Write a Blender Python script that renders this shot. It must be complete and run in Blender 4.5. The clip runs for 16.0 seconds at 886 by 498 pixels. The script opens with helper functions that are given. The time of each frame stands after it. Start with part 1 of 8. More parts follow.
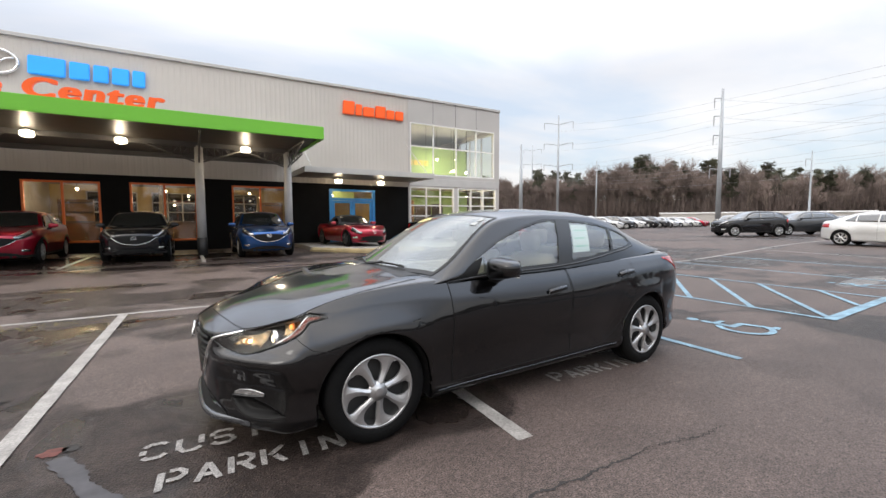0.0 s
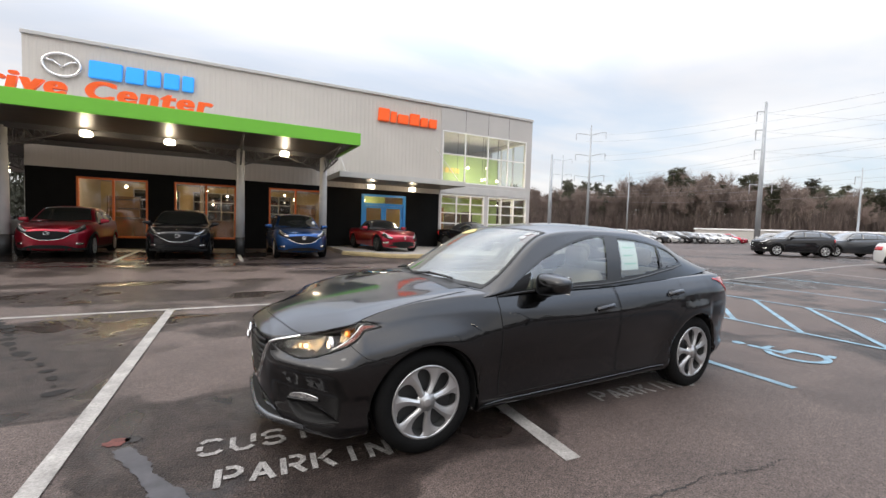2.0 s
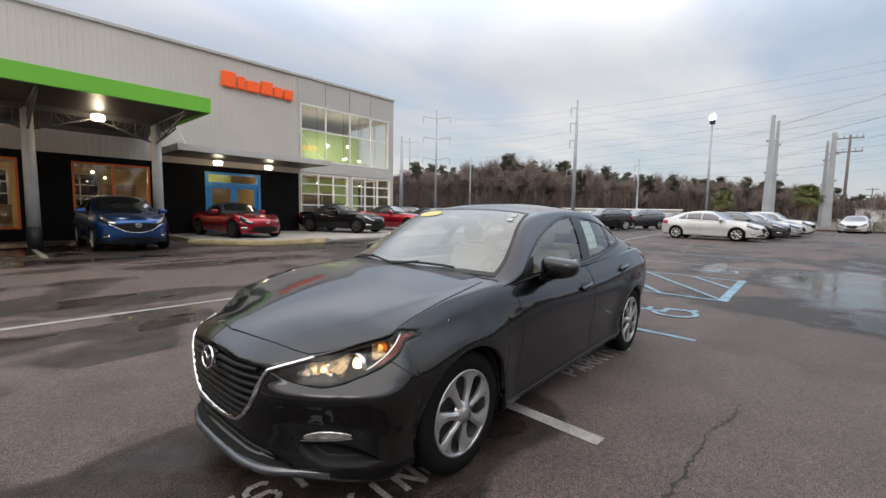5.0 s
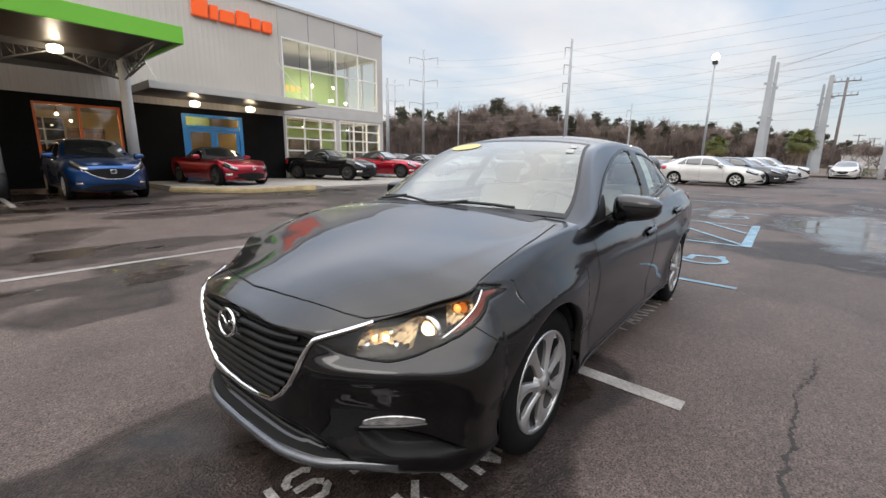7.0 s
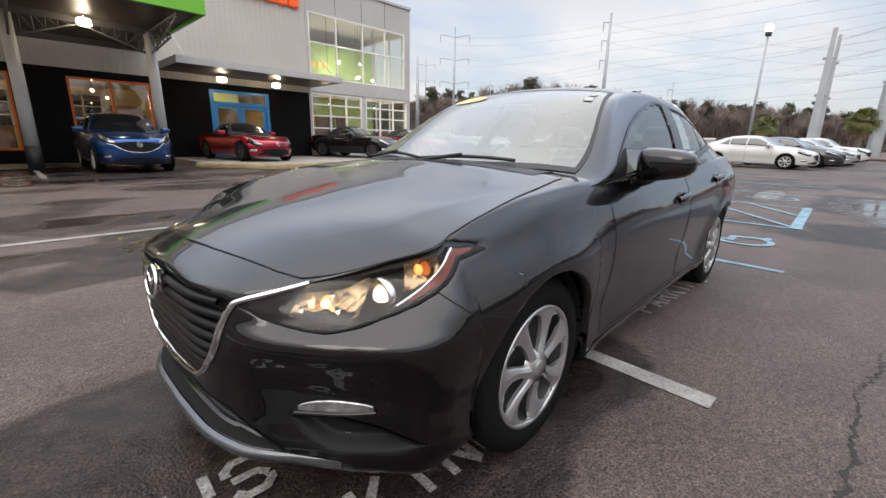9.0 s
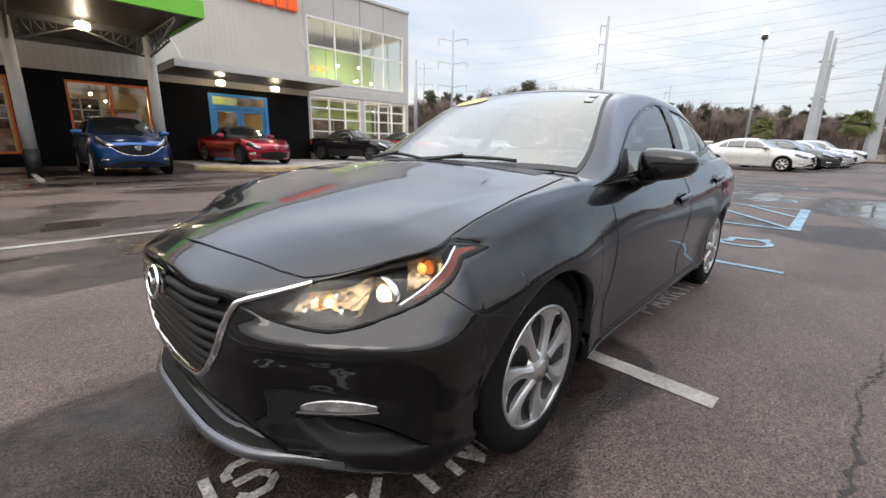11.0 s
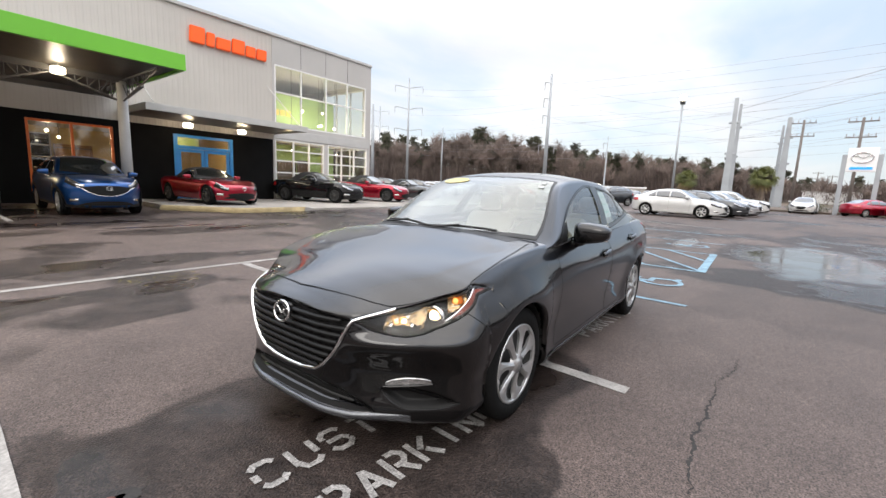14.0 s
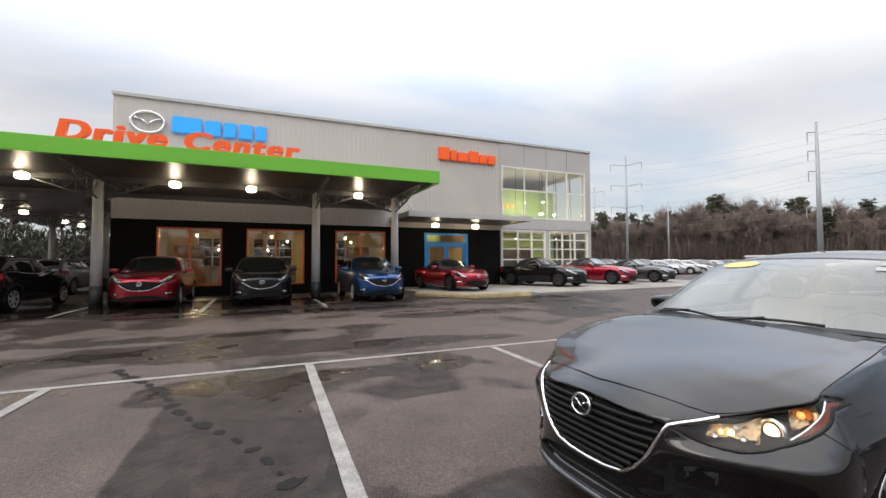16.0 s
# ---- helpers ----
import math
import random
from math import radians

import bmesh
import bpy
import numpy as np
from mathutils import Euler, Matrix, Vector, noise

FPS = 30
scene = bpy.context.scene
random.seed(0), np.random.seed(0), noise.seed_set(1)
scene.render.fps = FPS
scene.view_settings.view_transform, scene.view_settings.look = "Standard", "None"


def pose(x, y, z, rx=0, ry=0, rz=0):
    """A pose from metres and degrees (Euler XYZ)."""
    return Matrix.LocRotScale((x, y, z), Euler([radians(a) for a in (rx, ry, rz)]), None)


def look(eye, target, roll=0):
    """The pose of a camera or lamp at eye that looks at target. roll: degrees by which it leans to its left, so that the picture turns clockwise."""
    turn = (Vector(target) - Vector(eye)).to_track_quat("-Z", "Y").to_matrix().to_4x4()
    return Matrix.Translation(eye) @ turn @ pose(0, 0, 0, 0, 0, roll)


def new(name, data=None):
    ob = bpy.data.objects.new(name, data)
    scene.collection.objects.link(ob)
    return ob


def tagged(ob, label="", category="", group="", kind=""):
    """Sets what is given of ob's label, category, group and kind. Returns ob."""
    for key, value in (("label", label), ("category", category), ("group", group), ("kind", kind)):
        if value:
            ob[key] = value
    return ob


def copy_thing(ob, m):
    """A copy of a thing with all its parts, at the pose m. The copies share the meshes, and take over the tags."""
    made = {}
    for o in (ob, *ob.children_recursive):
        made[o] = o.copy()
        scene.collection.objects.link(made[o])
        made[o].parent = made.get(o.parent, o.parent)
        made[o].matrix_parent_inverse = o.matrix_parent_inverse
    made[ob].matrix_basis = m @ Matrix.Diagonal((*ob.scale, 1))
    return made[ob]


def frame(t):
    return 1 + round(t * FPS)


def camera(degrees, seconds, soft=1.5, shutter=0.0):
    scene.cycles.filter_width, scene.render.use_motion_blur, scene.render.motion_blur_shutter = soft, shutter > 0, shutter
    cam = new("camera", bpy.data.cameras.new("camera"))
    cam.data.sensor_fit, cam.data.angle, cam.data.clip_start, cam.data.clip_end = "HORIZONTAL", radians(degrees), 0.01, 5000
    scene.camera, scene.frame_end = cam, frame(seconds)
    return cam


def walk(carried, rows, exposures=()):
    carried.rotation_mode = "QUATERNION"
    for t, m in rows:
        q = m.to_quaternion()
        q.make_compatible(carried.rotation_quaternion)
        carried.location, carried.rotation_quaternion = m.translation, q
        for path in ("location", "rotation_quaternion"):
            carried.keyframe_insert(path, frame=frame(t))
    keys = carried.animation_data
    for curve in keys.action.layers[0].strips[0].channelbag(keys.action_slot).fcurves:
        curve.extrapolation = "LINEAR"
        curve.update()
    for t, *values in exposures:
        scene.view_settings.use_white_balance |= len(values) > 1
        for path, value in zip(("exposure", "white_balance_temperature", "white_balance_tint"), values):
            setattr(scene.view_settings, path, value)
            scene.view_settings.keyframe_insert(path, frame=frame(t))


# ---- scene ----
cam = camera(93.3, 16.0)
PATH = [
    (0, (0.018, -0.031, 1.359), (1.042, 1.681, 1.22), -0.2),
    (0.5, (-0.027, -0.009, 1.361), (0.864, 1.777, 1.23), -0.4),
    (1, (-0.083, 0.0, 1.368), (0.603, 1.877, 1.271), -0.3),
    (1.5, (-0.075, 0.007, 1.365), (0.631, 1.872, 1.214), -0.1),
    (2, (-0.141, 0.043, 1.396), (0.779, 1.816, 1.288), 1.8),
    (2.5, (-0.348, 0.147, 1.438), (0.77, 1.804, 1.401), -0.2),
    (3, (-0.452, 0.286, 1.404), (0.775, 1.865, 1.379), 2.3),
    (3.5, (-0.487, 0.477, 1.387), (0.813, 1.995, 1.336), 1.1),
    (4, (-0.592, 0.654, 1.385), (0.745, 2.139, 1.292), 3.6),
    (4.2, (-0.675, 0.707, 1.389), (0.714, 2.144, 1.312), 3.0),
    (6.3, (-0.722, 1.431, 1.322), (0.822, 2.649, 0.952), 1.1),
    (6.5, (-0.708, 1.487, 1.309), (0.846, 2.684, 0.922), 0.4),
    (7, (-0.612, 1.558, 1.264), (0.886, 2.816, 0.846), 0.9),
    (7.5, (-0.5, 1.56, 1.246), (0.95, 2.843, 0.748), 1.8),
    (8, (-0.411, 1.562, 1.219), (1.006, 2.893, 0.749), 2.0),
    (8.5, (-0.319, 1.578, 1.156), (1.083, 2.926, 0.692), 1.7),
    (9, (-0.261, 1.6, 1.1), (1.133, 2.945, 0.6), 1.2),
    (11.3, (-0.275, 1.61, 1.088), (1.129, 2.952, 0.61), 1.1),
    (11.5, (-0.29, 1.599, 1.098), (1.115, 2.949, 0.647), 1.2),
    (12, (-0.375, 1.584, 1.131), (1.036, 2.949, 0.746), 1.7),
    (12.5, (-0.551, 1.531, 1.167), (0.926, 2.817, 0.759), 2.2),
    (13, (-0.747, 1.438, 1.244), (0.818, 2.622, 0.863), 2.4),
    (13.5, (-0.954, 1.297, 1.283), (0.623, 2.471, 0.913), 0.7),
    (14, (-1.118, 1.27, 1.308), (0.451, 2.473, 1.007), 2.5),
    (14.5, (-1.272, 1.324, 1.322), (0.132, 2.732, 1.107), -0.6),
    (15, (-1.363, 1.339, 1.339), (-0.172, 2.94, 1.205), -0.6),
    (15.5, (-1.414, 1.379, 1.365), (-0.446, 3.128, 1.338), -1.1),
    (16, (-1.512, 1.42, 1.374), (-0.711, 3.252, 1.445), -0.3),
]
EXPOSURES = ((0, 0.18), (2.0, 0.17), (3.0, 0.04), (3.5, -0.14), (4.0, -0.28), (6.5, -0.06), (7.0, 0.01), (8.0, 0.03), (9.2, 0.03), (11.5, 0.23), (12.5, 0.27), (14.0, 0.32), (14.5, 0.22), (15.0, 0.09), (16.0, -0.07))
walk(cam, [(t, look(eye, target, roll)) for t, eye, target, roll in PATH], EXPOSURES)

# ---- light ----
def build_world():
    w = bpy.data.worlds.new("overcast_dusk")
    scene.world = w
    w.use_nodes = True
    nt = w.node_tree
    nt.nodes.clear()
    N, L = nt.nodes.new, nt.links.new
    sky = N("ShaderNodeTexSky")
    sky.sky_type, sky.sun_disc = "NISHITA", False
    sky.sun_elevation, sky.sun_rotation = radians(16), radians(250)
    sky.air_density, sky.dust_density = 1.2, 0.6
    tc = N("ShaderNodeTexCoord")
    sep = N("ShaderNodeSeparateXYZ")
    L(tc.outputs["Generated"], sep.inputs[0])
    # the cloud layer is a flat sheet overhead: direction divided by its height
    mx = N("ShaderNodeMath"); mx.operation = "MAXIMUM"; mx.inputs[1].default_value = 0.03
    L(sep.outputs["Z"], mx.inputs[0])
    ad = N("ShaderNodeMath"); ad.operation = "ADD"; ad.inputs[1].default_value = 0.12
    L(mx.outputs[0], ad.inputs[0])
    dv = N("ShaderNodeVectorMath"); dv.operation = "DIVIDE"
    cb = N("ShaderNodeCombineXYZ")
    for i in range(3):
        L(ad.outputs[0], cb.inputs[i])
    L(tc.outputs["Generated"], dv.inputs[0]); L(cb.outputs[0], dv.inputs[1])
    mp = N("ShaderNodeMapping")
    mp.inputs["Rotation"].default_value = (0, 0, radians(28))
    mp.inputs["Location"].default_value = (0.9, 2.1, 0)
    mp.inputs["Scale"].default_value = (0.55, 1.0, 1)
    L(dv.outputs[0], mp.inputs["Vector"])
    n1 = N("ShaderNodeTexNoise"); n1.inputs["Scale"].default_value = 0.9; n1.inputs["Detail"].default_value = 7; n1.inputs["Roughness"].default_value = 0.5
    n1.inputs["Distortion"].default_value = 0.3
    n2 = N("ShaderNodeTexNoise"); n2.inputs["Scale"].default_value = 0.75; n2.inputs["Detail"].default_value = 5; n2.inputs["Distortion"].default_value = 0.5
    L(mp.outputs[0], n1.inputs["Vector"]); L(mp.outputs[0], n2.inputs["Vector"])
    r1 = N("ShaderNodeValToRGB")
    r1.color_ramp.elements[0].position, r1.color_ramp.elements[1].position = 0.41, 0.61
    r1.color_ramp.elements[0].color = (0.36, 0.36, 0.36, 1)
    L(n1.outputs["Fac"], r1.inputs[0])
    r2 = N("ShaderNodeValToRGB")
    r2.color_ramp.elements[0].position, r2.color_ramp.elements[1].position = 0.36, 0.64
    r2.color_ramp.elements[0].color, r2.color_ramp.elements[1].color = (0.85, 0.83, 0.85, 1), (1.15, 1.10, 1.06, 1)
    L(n2.outputs["Fac"], r2.inputs[0])
    sc = N("ShaderNodeVectorMath"); sc.operation = "SCALE"; sc.inputs["Scale"].default_value = 0.12
    L(sky.outputs[0], sc.inputs[0])
    hz = N("ShaderNodeMixRGB"); hz.inputs[0].default_value = 0.70
    hz.inputs[2].default_value = (0.70, 0.81, 1.00, 1)
    L(sc.outputs[0], hz.inputs[1])
    mix = N("ShaderNodeMixRGB")
    # the cover is thinner towards the east
    ea = N("ShaderNodeMath"); ea.operation = "MULTIPLY_ADD"; ea.use_clamp = True
    ea.inputs[1].default_value = -0.36
    L(sep.outputs["X"], ea.inputs[0]); L(r1.outputs[0], ea.inputs[2])
    L(ea.outputs[0], mix.inputs[0]); L(hz.outputs[0], mix.inputs[1]); L(r2.outputs[0], mix.inputs[2])
    # an overcast sky is about three times as bright overhead as at the horizon
    z3 = N("ShaderNodeMapRange"); z3.interpolation_type = "SMOOTHSTEP"
    z3.inputs[1].default_value, z3.inputs[2].default_value, z3.inputs[3].default_value, z3.inputs[4].default_value = 0.29, 0.62, 0.0, 1.60
    L(mx.outputs[0], z3.inputs[0])
    g1 = N("ShaderNodeMath"); g1.operation = "MULTIPLY_ADD"; g1.inputs[1].default_value = 0.30; g1.inputs[2].default_value = 0.81
    L(mx.outputs[0], g1.inputs[0])
    g2 = N("ShaderNodeMath"); g2.operation = "ADD"
    L(z3.outputs[0], g2.inputs[0]); L(g1.outputs[0], g2.inputs[1])
    gs = N("ShaderNodeVectorMath"); gs.operation = "SCALE"
    L(mix.outputs[0], gs.inputs[0]); L(g2.outputs[0], gs.inputs["Scale"])
    bg = N("ShaderNodeBackground"); bg.inputs["Strength"].default_value = SKY
    out = N("ShaderNodeOutputWorld")
    L(gs.outputs[0], bg.inputs[0]); L(bg.outputs[0], out.inputs[0])


SKY = 1.04
build_world()
sun = new("sun", bpy.data.lights.new("sun", "SUN"))
sun.data.energy, sun.data.angle, sun.data.color = 0.5, radians(25), (1.0, 0.96, 0.9)
sun.matrix_world = look((-40, -14, 24), (0, 0, 0))
scene.view_settings.exposure = 0.0


# ---- materials ----
def socket(b, name, v):
    b.inputs[name].default_value = v


def mat(name, colour, rough=0.5, metal=0.0, coat=0.0, vary=0.12, scale=3.0, grain=0.06, grain_scale=60.0, bump=0.0, bump_scale=80.0,
        emit=None, power=0.0, trans=0.0, ior=1.45, spec=0.5, alpha=1.0, each=0.0, coat_rough=0.03, coat_ior=1.5):
    """A principled material with blotches, fine grain and relief at real size."""
    m = bpy.data.materials.new(name)
    m.use_nodes = True
    nt = m.node_tree
    b = nt.nodes["Principled BSDF"]
    N, L = nt.nodes.new, nt.links.new
    col = (*colour, 1)
    socket(b, "Base Color", col)
    socket(b, "Roughness", rough); socket(b, "Metallic", metal)
    socket(b, "Coat Weight", coat); socket(b, "Coat Roughness", coat_rough); socket(b, "Coat IOR", coat_ior)
    socket(b, "Transmission Weight", trans); socket(b, "IOR", ior)
    socket(b, "Specular IOR Level", spec); socket(b, "Alpha", alpha)
    if emit:
        socket(b, "Emission Color", (*emit, 1)); socket(b, "Emission Strength", power)
    if vary or grain or bump:
        tc = N("ShaderNodeTexCoord")
    last = None
    if vary or grain:
        n1 = N("ShaderNodeTexNoise"); socket(n1, "Scale", scale); socket(n1, "Detail", 5)
        n2 = N("ShaderNodeTexNoise"); socket(n2, "Scale", grain_scale); socket(n2, "Detail", 3)
        L(tc.outputs["Object"], n1.inputs["Vector"]); L(tc.outputs["Object"], n2.inputs["Vector"])
        a = N("ShaderNodeMapRange"); a.inputs[1].default_value, a.inputs[2].default_value = 0.3, 0.7
        a.inputs[3].default_value, a.inputs[4].default_value = 1 - vary, 1 + vary
        c = N("ShaderNodeMapRange"); c.inputs[1].default_value, c.inputs[2].default_value = 0.3, 0.7
        c.inputs[3].default_value, c.inputs[4].default_value = 1 - grain, 1 + grain
        L(n1.outputs["Fac"], a.inputs[0]); L(n2.outputs["Fac"], c.inputs[0])
        mu = N("ShaderNodeMath"); mu.operation = "MULTIPLY"
        L(a.outputs[0], mu.inputs[0]); L(c.outputs[0], mu.inputs[1])
        fac = mu.outputs[0]
        if each:
            oi = N("ShaderNodeObjectInfo")
            e = N("ShaderNodeMapRange"); e.inputs[3].default_value, e.inputs[4].default_value = 1 - each, 1 + each
            L(oi.outputs["Random"], e.inputs[0])
            m3 = N("ShaderNodeMath"); m3.operation = "MULTIPLY"
            L(fac, m3.inputs[0]); L(e.outputs[0], m3.inputs[1])
            fac = m3.outputs[0]
        sc = N("ShaderNodeVectorMath"); sc.operation = "SCALE"
        sc.inputs[0].default_value = colour
        L(fac, sc.inputs["Scale"])
        L(sc.outputs[0], b.inputs["Base Color"])
    if bump:
        nb = N("ShaderNodeTexNoise"); socket(nb, "Scale", bump_scale); socket(nb, "Detail", 4)
        L(tc.outputs["Object"], nb.inputs["Vector"])
        bp = N("ShaderNodeBump"); socket(bp, "Strength", bump); socket(bp, "Distance", 0.01)
        L(nb.outputs["Fac"], bp.inputs["Height"]); L(bp.outputs[0], b.inputs["Normal"])
    return m


# damp places: centre and half-widths; the sharper ones have squarer, crisper edges
SOAKED = [(-0.15, 2.95, 0.78, 0.88), (0.30, 2.25, 0.55, 0.42), (-0.45, 2.45, 0.42, 0.7), (0.9, 2.9, 1.2, 0.9), (-1.65, 5.6, 0.72, 1.75), (-1.35, 4.2, 0.42, 0.5), (-1.9, 6.75, 0.9, 0.5), (-0.2, 6.75, 1.5, 0.38), (-0.35, 8.6, 2.6, 0.35), (-3.9, 9.0, 1.5, 0.4), (-5.2, 16.6, 8.6, 2.5)]
DAMP = [(-5.6, 5.0, 1.4, 1.4), (-3.2, 9.2, 3.4, 0.7), (1.5, 8.3, 1.6, 0.35), (-6.5, 8.6, 3.0, 0.9), (-2.2, 10.4, 3.2, 0.35), (3.5, 11.5, 2.6, 0.5),
        (-3.0, 14.6, 7.0, 1.6), (-0.5, 13.4, 5.5, 0.8), (6.5, 12.9, 1.5, 0.4), (11.5, 0.7, 3.2, 1.3), (14.0, 3.2, 3.5, 0.6), (15.0, 6.6, 2.6, 1.3), (7.2, 5.6, 1.8, 0.5), (13.5, 8.6, 4.0, 0.5)]
DRY = [(-3.35, 5.9, 0.85, 1.3), (0.3, 4.75, 1.15, 0.85), (2.6, 0.6, 3.2, 1.5), (-0.5, 0.6, 1.2, 1.0), (-1.7, 2.6, 0.7, 1.2)]
WATER = [(11.0, 0.3, 3.4, 1.35), (12.6, 3.0, 1.6, 0.3), (-0.5, 6.9, 0.45, 0.10), (0.8, 6.92, 0.35, 0.10), (-5.2, 16.4, 8.2, 2.2), (-1.0, 13.3, 4.5, 0.35), (2.6, 12.2, 1.6, 0.2)]


def thin_glass(name, tint, base, power=4.0, film=0.0):
    """A thin sheet, the same from both sides: clear straight through, glossier towards a grazing view."""
    m = bpy.data.materials.new(name)
    m.use_nodes = True
    nt = m.node_tree
    nt.nodes.clear()
    N, L = nt.nodes.new, nt.links.new
    t, g, f, x, o = N("ShaderNodeBsdfTransparent"), N("ShaderNodeBsdfGlossy"), N("ShaderNodeLayerWeight"), N("ShaderNodeMixShader"), N("ShaderNodeOutputMaterial")
    p, a = N("ShaderNodeMath"), N("ShaderNodeMath")
    p.operation, a.operation = "POWER", "MULTIPLY_ADD"
    p.inputs[1].default_value = power
    a.inputs[1].default_value, a.inputs[2].default_value = 1.0 - base, base
    f.inputs["Blend"].default_value = 0.5
    t.inputs["Color"].default_value = (*tint, 1)
    g.inputs["Roughness"].default_value = 0.0
    L(f.outputs["Facing"], p.inputs[0]); L(p.outputs[0], a.inputs[0])
    clear = t.outputs[0]
    # film: a dusty look, and a pale veil painted for reflected sky
    if film:
        d, y = N("ShaderNodeBsdfDiffuse"), N("ShaderNodeMixShader")
        d.inputs["Color"].default_value = (0.72, 0.78, 0.72, 1)
        y.inputs[0].default_value = film
        L(t.outputs[0], y.inputs[1]); L(d.outputs[0], y.inputs[2])
        clear = y.outputs[0]
    L(a.outputs[0], x.inputs[0]); L(clear, x.inputs[1]); L(g.outputs[0], x.inputs[2]); L(x.outputs[0], o.inputs[0])
    return m


FAINT = [(6.6, 0.5, 2.3, 1.5), (5.0, 1.6, 0.7, 0.35), (9.5, -0.8, 4.0, 1.2)]


def asphalt_mat():
    """Worn asphalt: pale aggregate, old patches, damp areas with crisp tide lines."""
    m = bpy.data.materials.new("wet_asphalt")
    m.use_nodes = True
    nt = m.node_tree
    b = nt.nodes["Principled BSDF"]
    N, L = nt.nodes.new, nt.links.new
    tc = N("ShaderNodeTexCoord")

    def noise_tex(scale, detail=4, dist=0.0, rough=0.5):
        n = N("ShaderNodeTexNoise")
        socket(n, "Scale", scale); socket(n, "Detail", detail); socket(n, "Distortion", dist); socket(n, "Roughness", rough)
        L(tc.outputs["Object"], n.inputs["Vector"])
        return n.outputs["Fac"]

    def ramp(src, p0, p1, c0=0.0, c1=1.0):
        r = N("ShaderNodeMapRange")
        r.inputs[1].default_value, r.inputs[2].default_value, r.inputs[3].default_value, r.inputs[4].default_value = p0, p1, c0, c1
        L(src, r.inputs[0])
        return r.outputs[0]

    def math2(op, a, c):
        x = N("ShaderNodeMath"); x.operation = op
        for i, v in enumerate((a, c)):
            if isinstance(v, (int, float)):
                x.inputs[i].default_value = v
            else:
                L(v, x.inputs[i])
        return x.outputs[0]

    # damp places on the lot: centre and half-widths in metres, edges broken by noise
    geo = N("ShaderNodeSeparateXYZ")
    L(tc.outputs["Object"], geo.inputs[0])
    wob = math2("SUBTRACT", noise_tex(0.8, 5, 0.5, 0.5), 0.5)

    def spots(places, square=False):
        best = None
        for cx, cy, rx, ry in places:
            u = math2("DIVIDE", math2("SUBTRACT", geo.outputs["X"], cx), rx)
            v = math2("DIVIDE", math2("SUBTRACT", geo.outputs["Y"], cy), ry)
            u, v = math2("MULTIPLY", u, u), math2("MULTIPLY", v, v)
            if square:
                u, v = math2("MULTIPLY", u, u), math2("MULTIPLY", v, v)
            q = math2("SUBTRACT", 1.0, math2("ADD", u, v))
            best = q if best is None else math2("MAXIMUM", best, q)
        return best
    dry = math2("MULTIPLY", math2("MAXIMUM", math2("MINIMUM", spots(DRY), 0.5), 0.0), 4.0)
    broad = math2("SUBTRACT", math2("MULTIPLY", math2("SUBTRACT", noise_tex(0.21, 4, 0.5, 0.45), 0.53), 7.0), dry)
    field = math2("ADD", math2("MAXIMUM", spots(DAMP), broad), math2("MULTIPLY", wob, 3.6))
    near = math2("ADD", math2("MULTIPLY", spots(SOAKED, True), 1.6), math2("MULTIPLY", wob, 5.0))
    field = math2("MAXIMUM", math2("SUBTRACT", field, math2("MULTIPLY", dry, 0.5)), math2("MINIMUM", near, 0.78))
    damp = ramp(field, -0.10, 0.24)
    soak = ramp(math2("ADD", field, math2("MULTIPLY", math2("SUBTRACT", noise_tex(0.9, 4, 0.6), 0.5), 2.4)), 0.75, 0.95)
    sheet = spots(WATER)
    sheet = ramp(math2("ADD", sheet, math2("MULTIPLY", wob, 1.5)), 0.0, 0.4)
    old = ramp(noise_tex(0.11, 3, 0.4), 0.42, 0.6, 0.88, 1.14)          # resurfaced areas
    blot = ramp(noise_tex(1.7, 5), 0.3, 0.7, 0.86, 1.13)
    speck = math2("MULTIPLY", ramp(noise_tex(105, 2), 0.33, 0.67, 0.30, 1.95), ramp(noise_tex(30, 3), 0.33, 0.67, 0.72, 1.32))
    vor = N("ShaderNodeTexVoronoi"); socket(vor, "Scale", 95)
    L(tc.outputs["Object"], vor.inputs["Vector"])
    f = math2("MULTIPLY", math2("MULTIPLY", old, blot), speck)
    wet = math2("MAXIMUM", math2("MULTIPLY", damp, 0.60), math2("MULTIPLY", soak, 0.74))
    patchy = ramp(noise_tex(4.0, 6, 0.4, 0.68), 0.38, 0.62, -0.42, 0.34)
    f = math2("MULTIPLY", f, math2("ADD", 1.0, math2("MULTIPLY", patchy, math2("ADD", 0.25, math2("MULTIPLY", damp, 0.75)))))
    drying = ramp(math2("ADD", spots(FAINT), math2("MULTIPLY", wob, 2.2)), 0.0, 0.07, 1.0, 0.84)
    f = math2("MULTIPLY", math2("MULTIPLY", f, drying), math2("SUBTRACT", 1.0, wet))
    sc = N("ShaderNodeVectorMath"); sc.operation = "SCALE"
    sc.inputs[0].default_value = (0.0735, 0.0545, 0.0475)
    L(f, sc.inputs["Scale"]); L(sc.outputs[0], b.inputs["Base Color"])
    ro = math2("SUBTRACT", 0.66, math2("ADD", math2("MULTIPLY", damp, 0.15), math2("MULTIPLY", soak, 0.24)))
    ro = math2("MULTIPLY", ro, math2("SUBTRACT", 1.0, math2("MULTIPLY", sheet, 0.68)))
    L(ro, b.inputs["Roughness"])
    L(math2("ADD", math2("SUBTRACT", 0.35, math2("MULTIPLY", damp, 0.15)), math2("MULTIPLY", sheet, 0.3)), b.inputs["Specular IOR Level"])
    bp = N("ShaderNodeBump"); socket(bp, "Distance", 0.006)
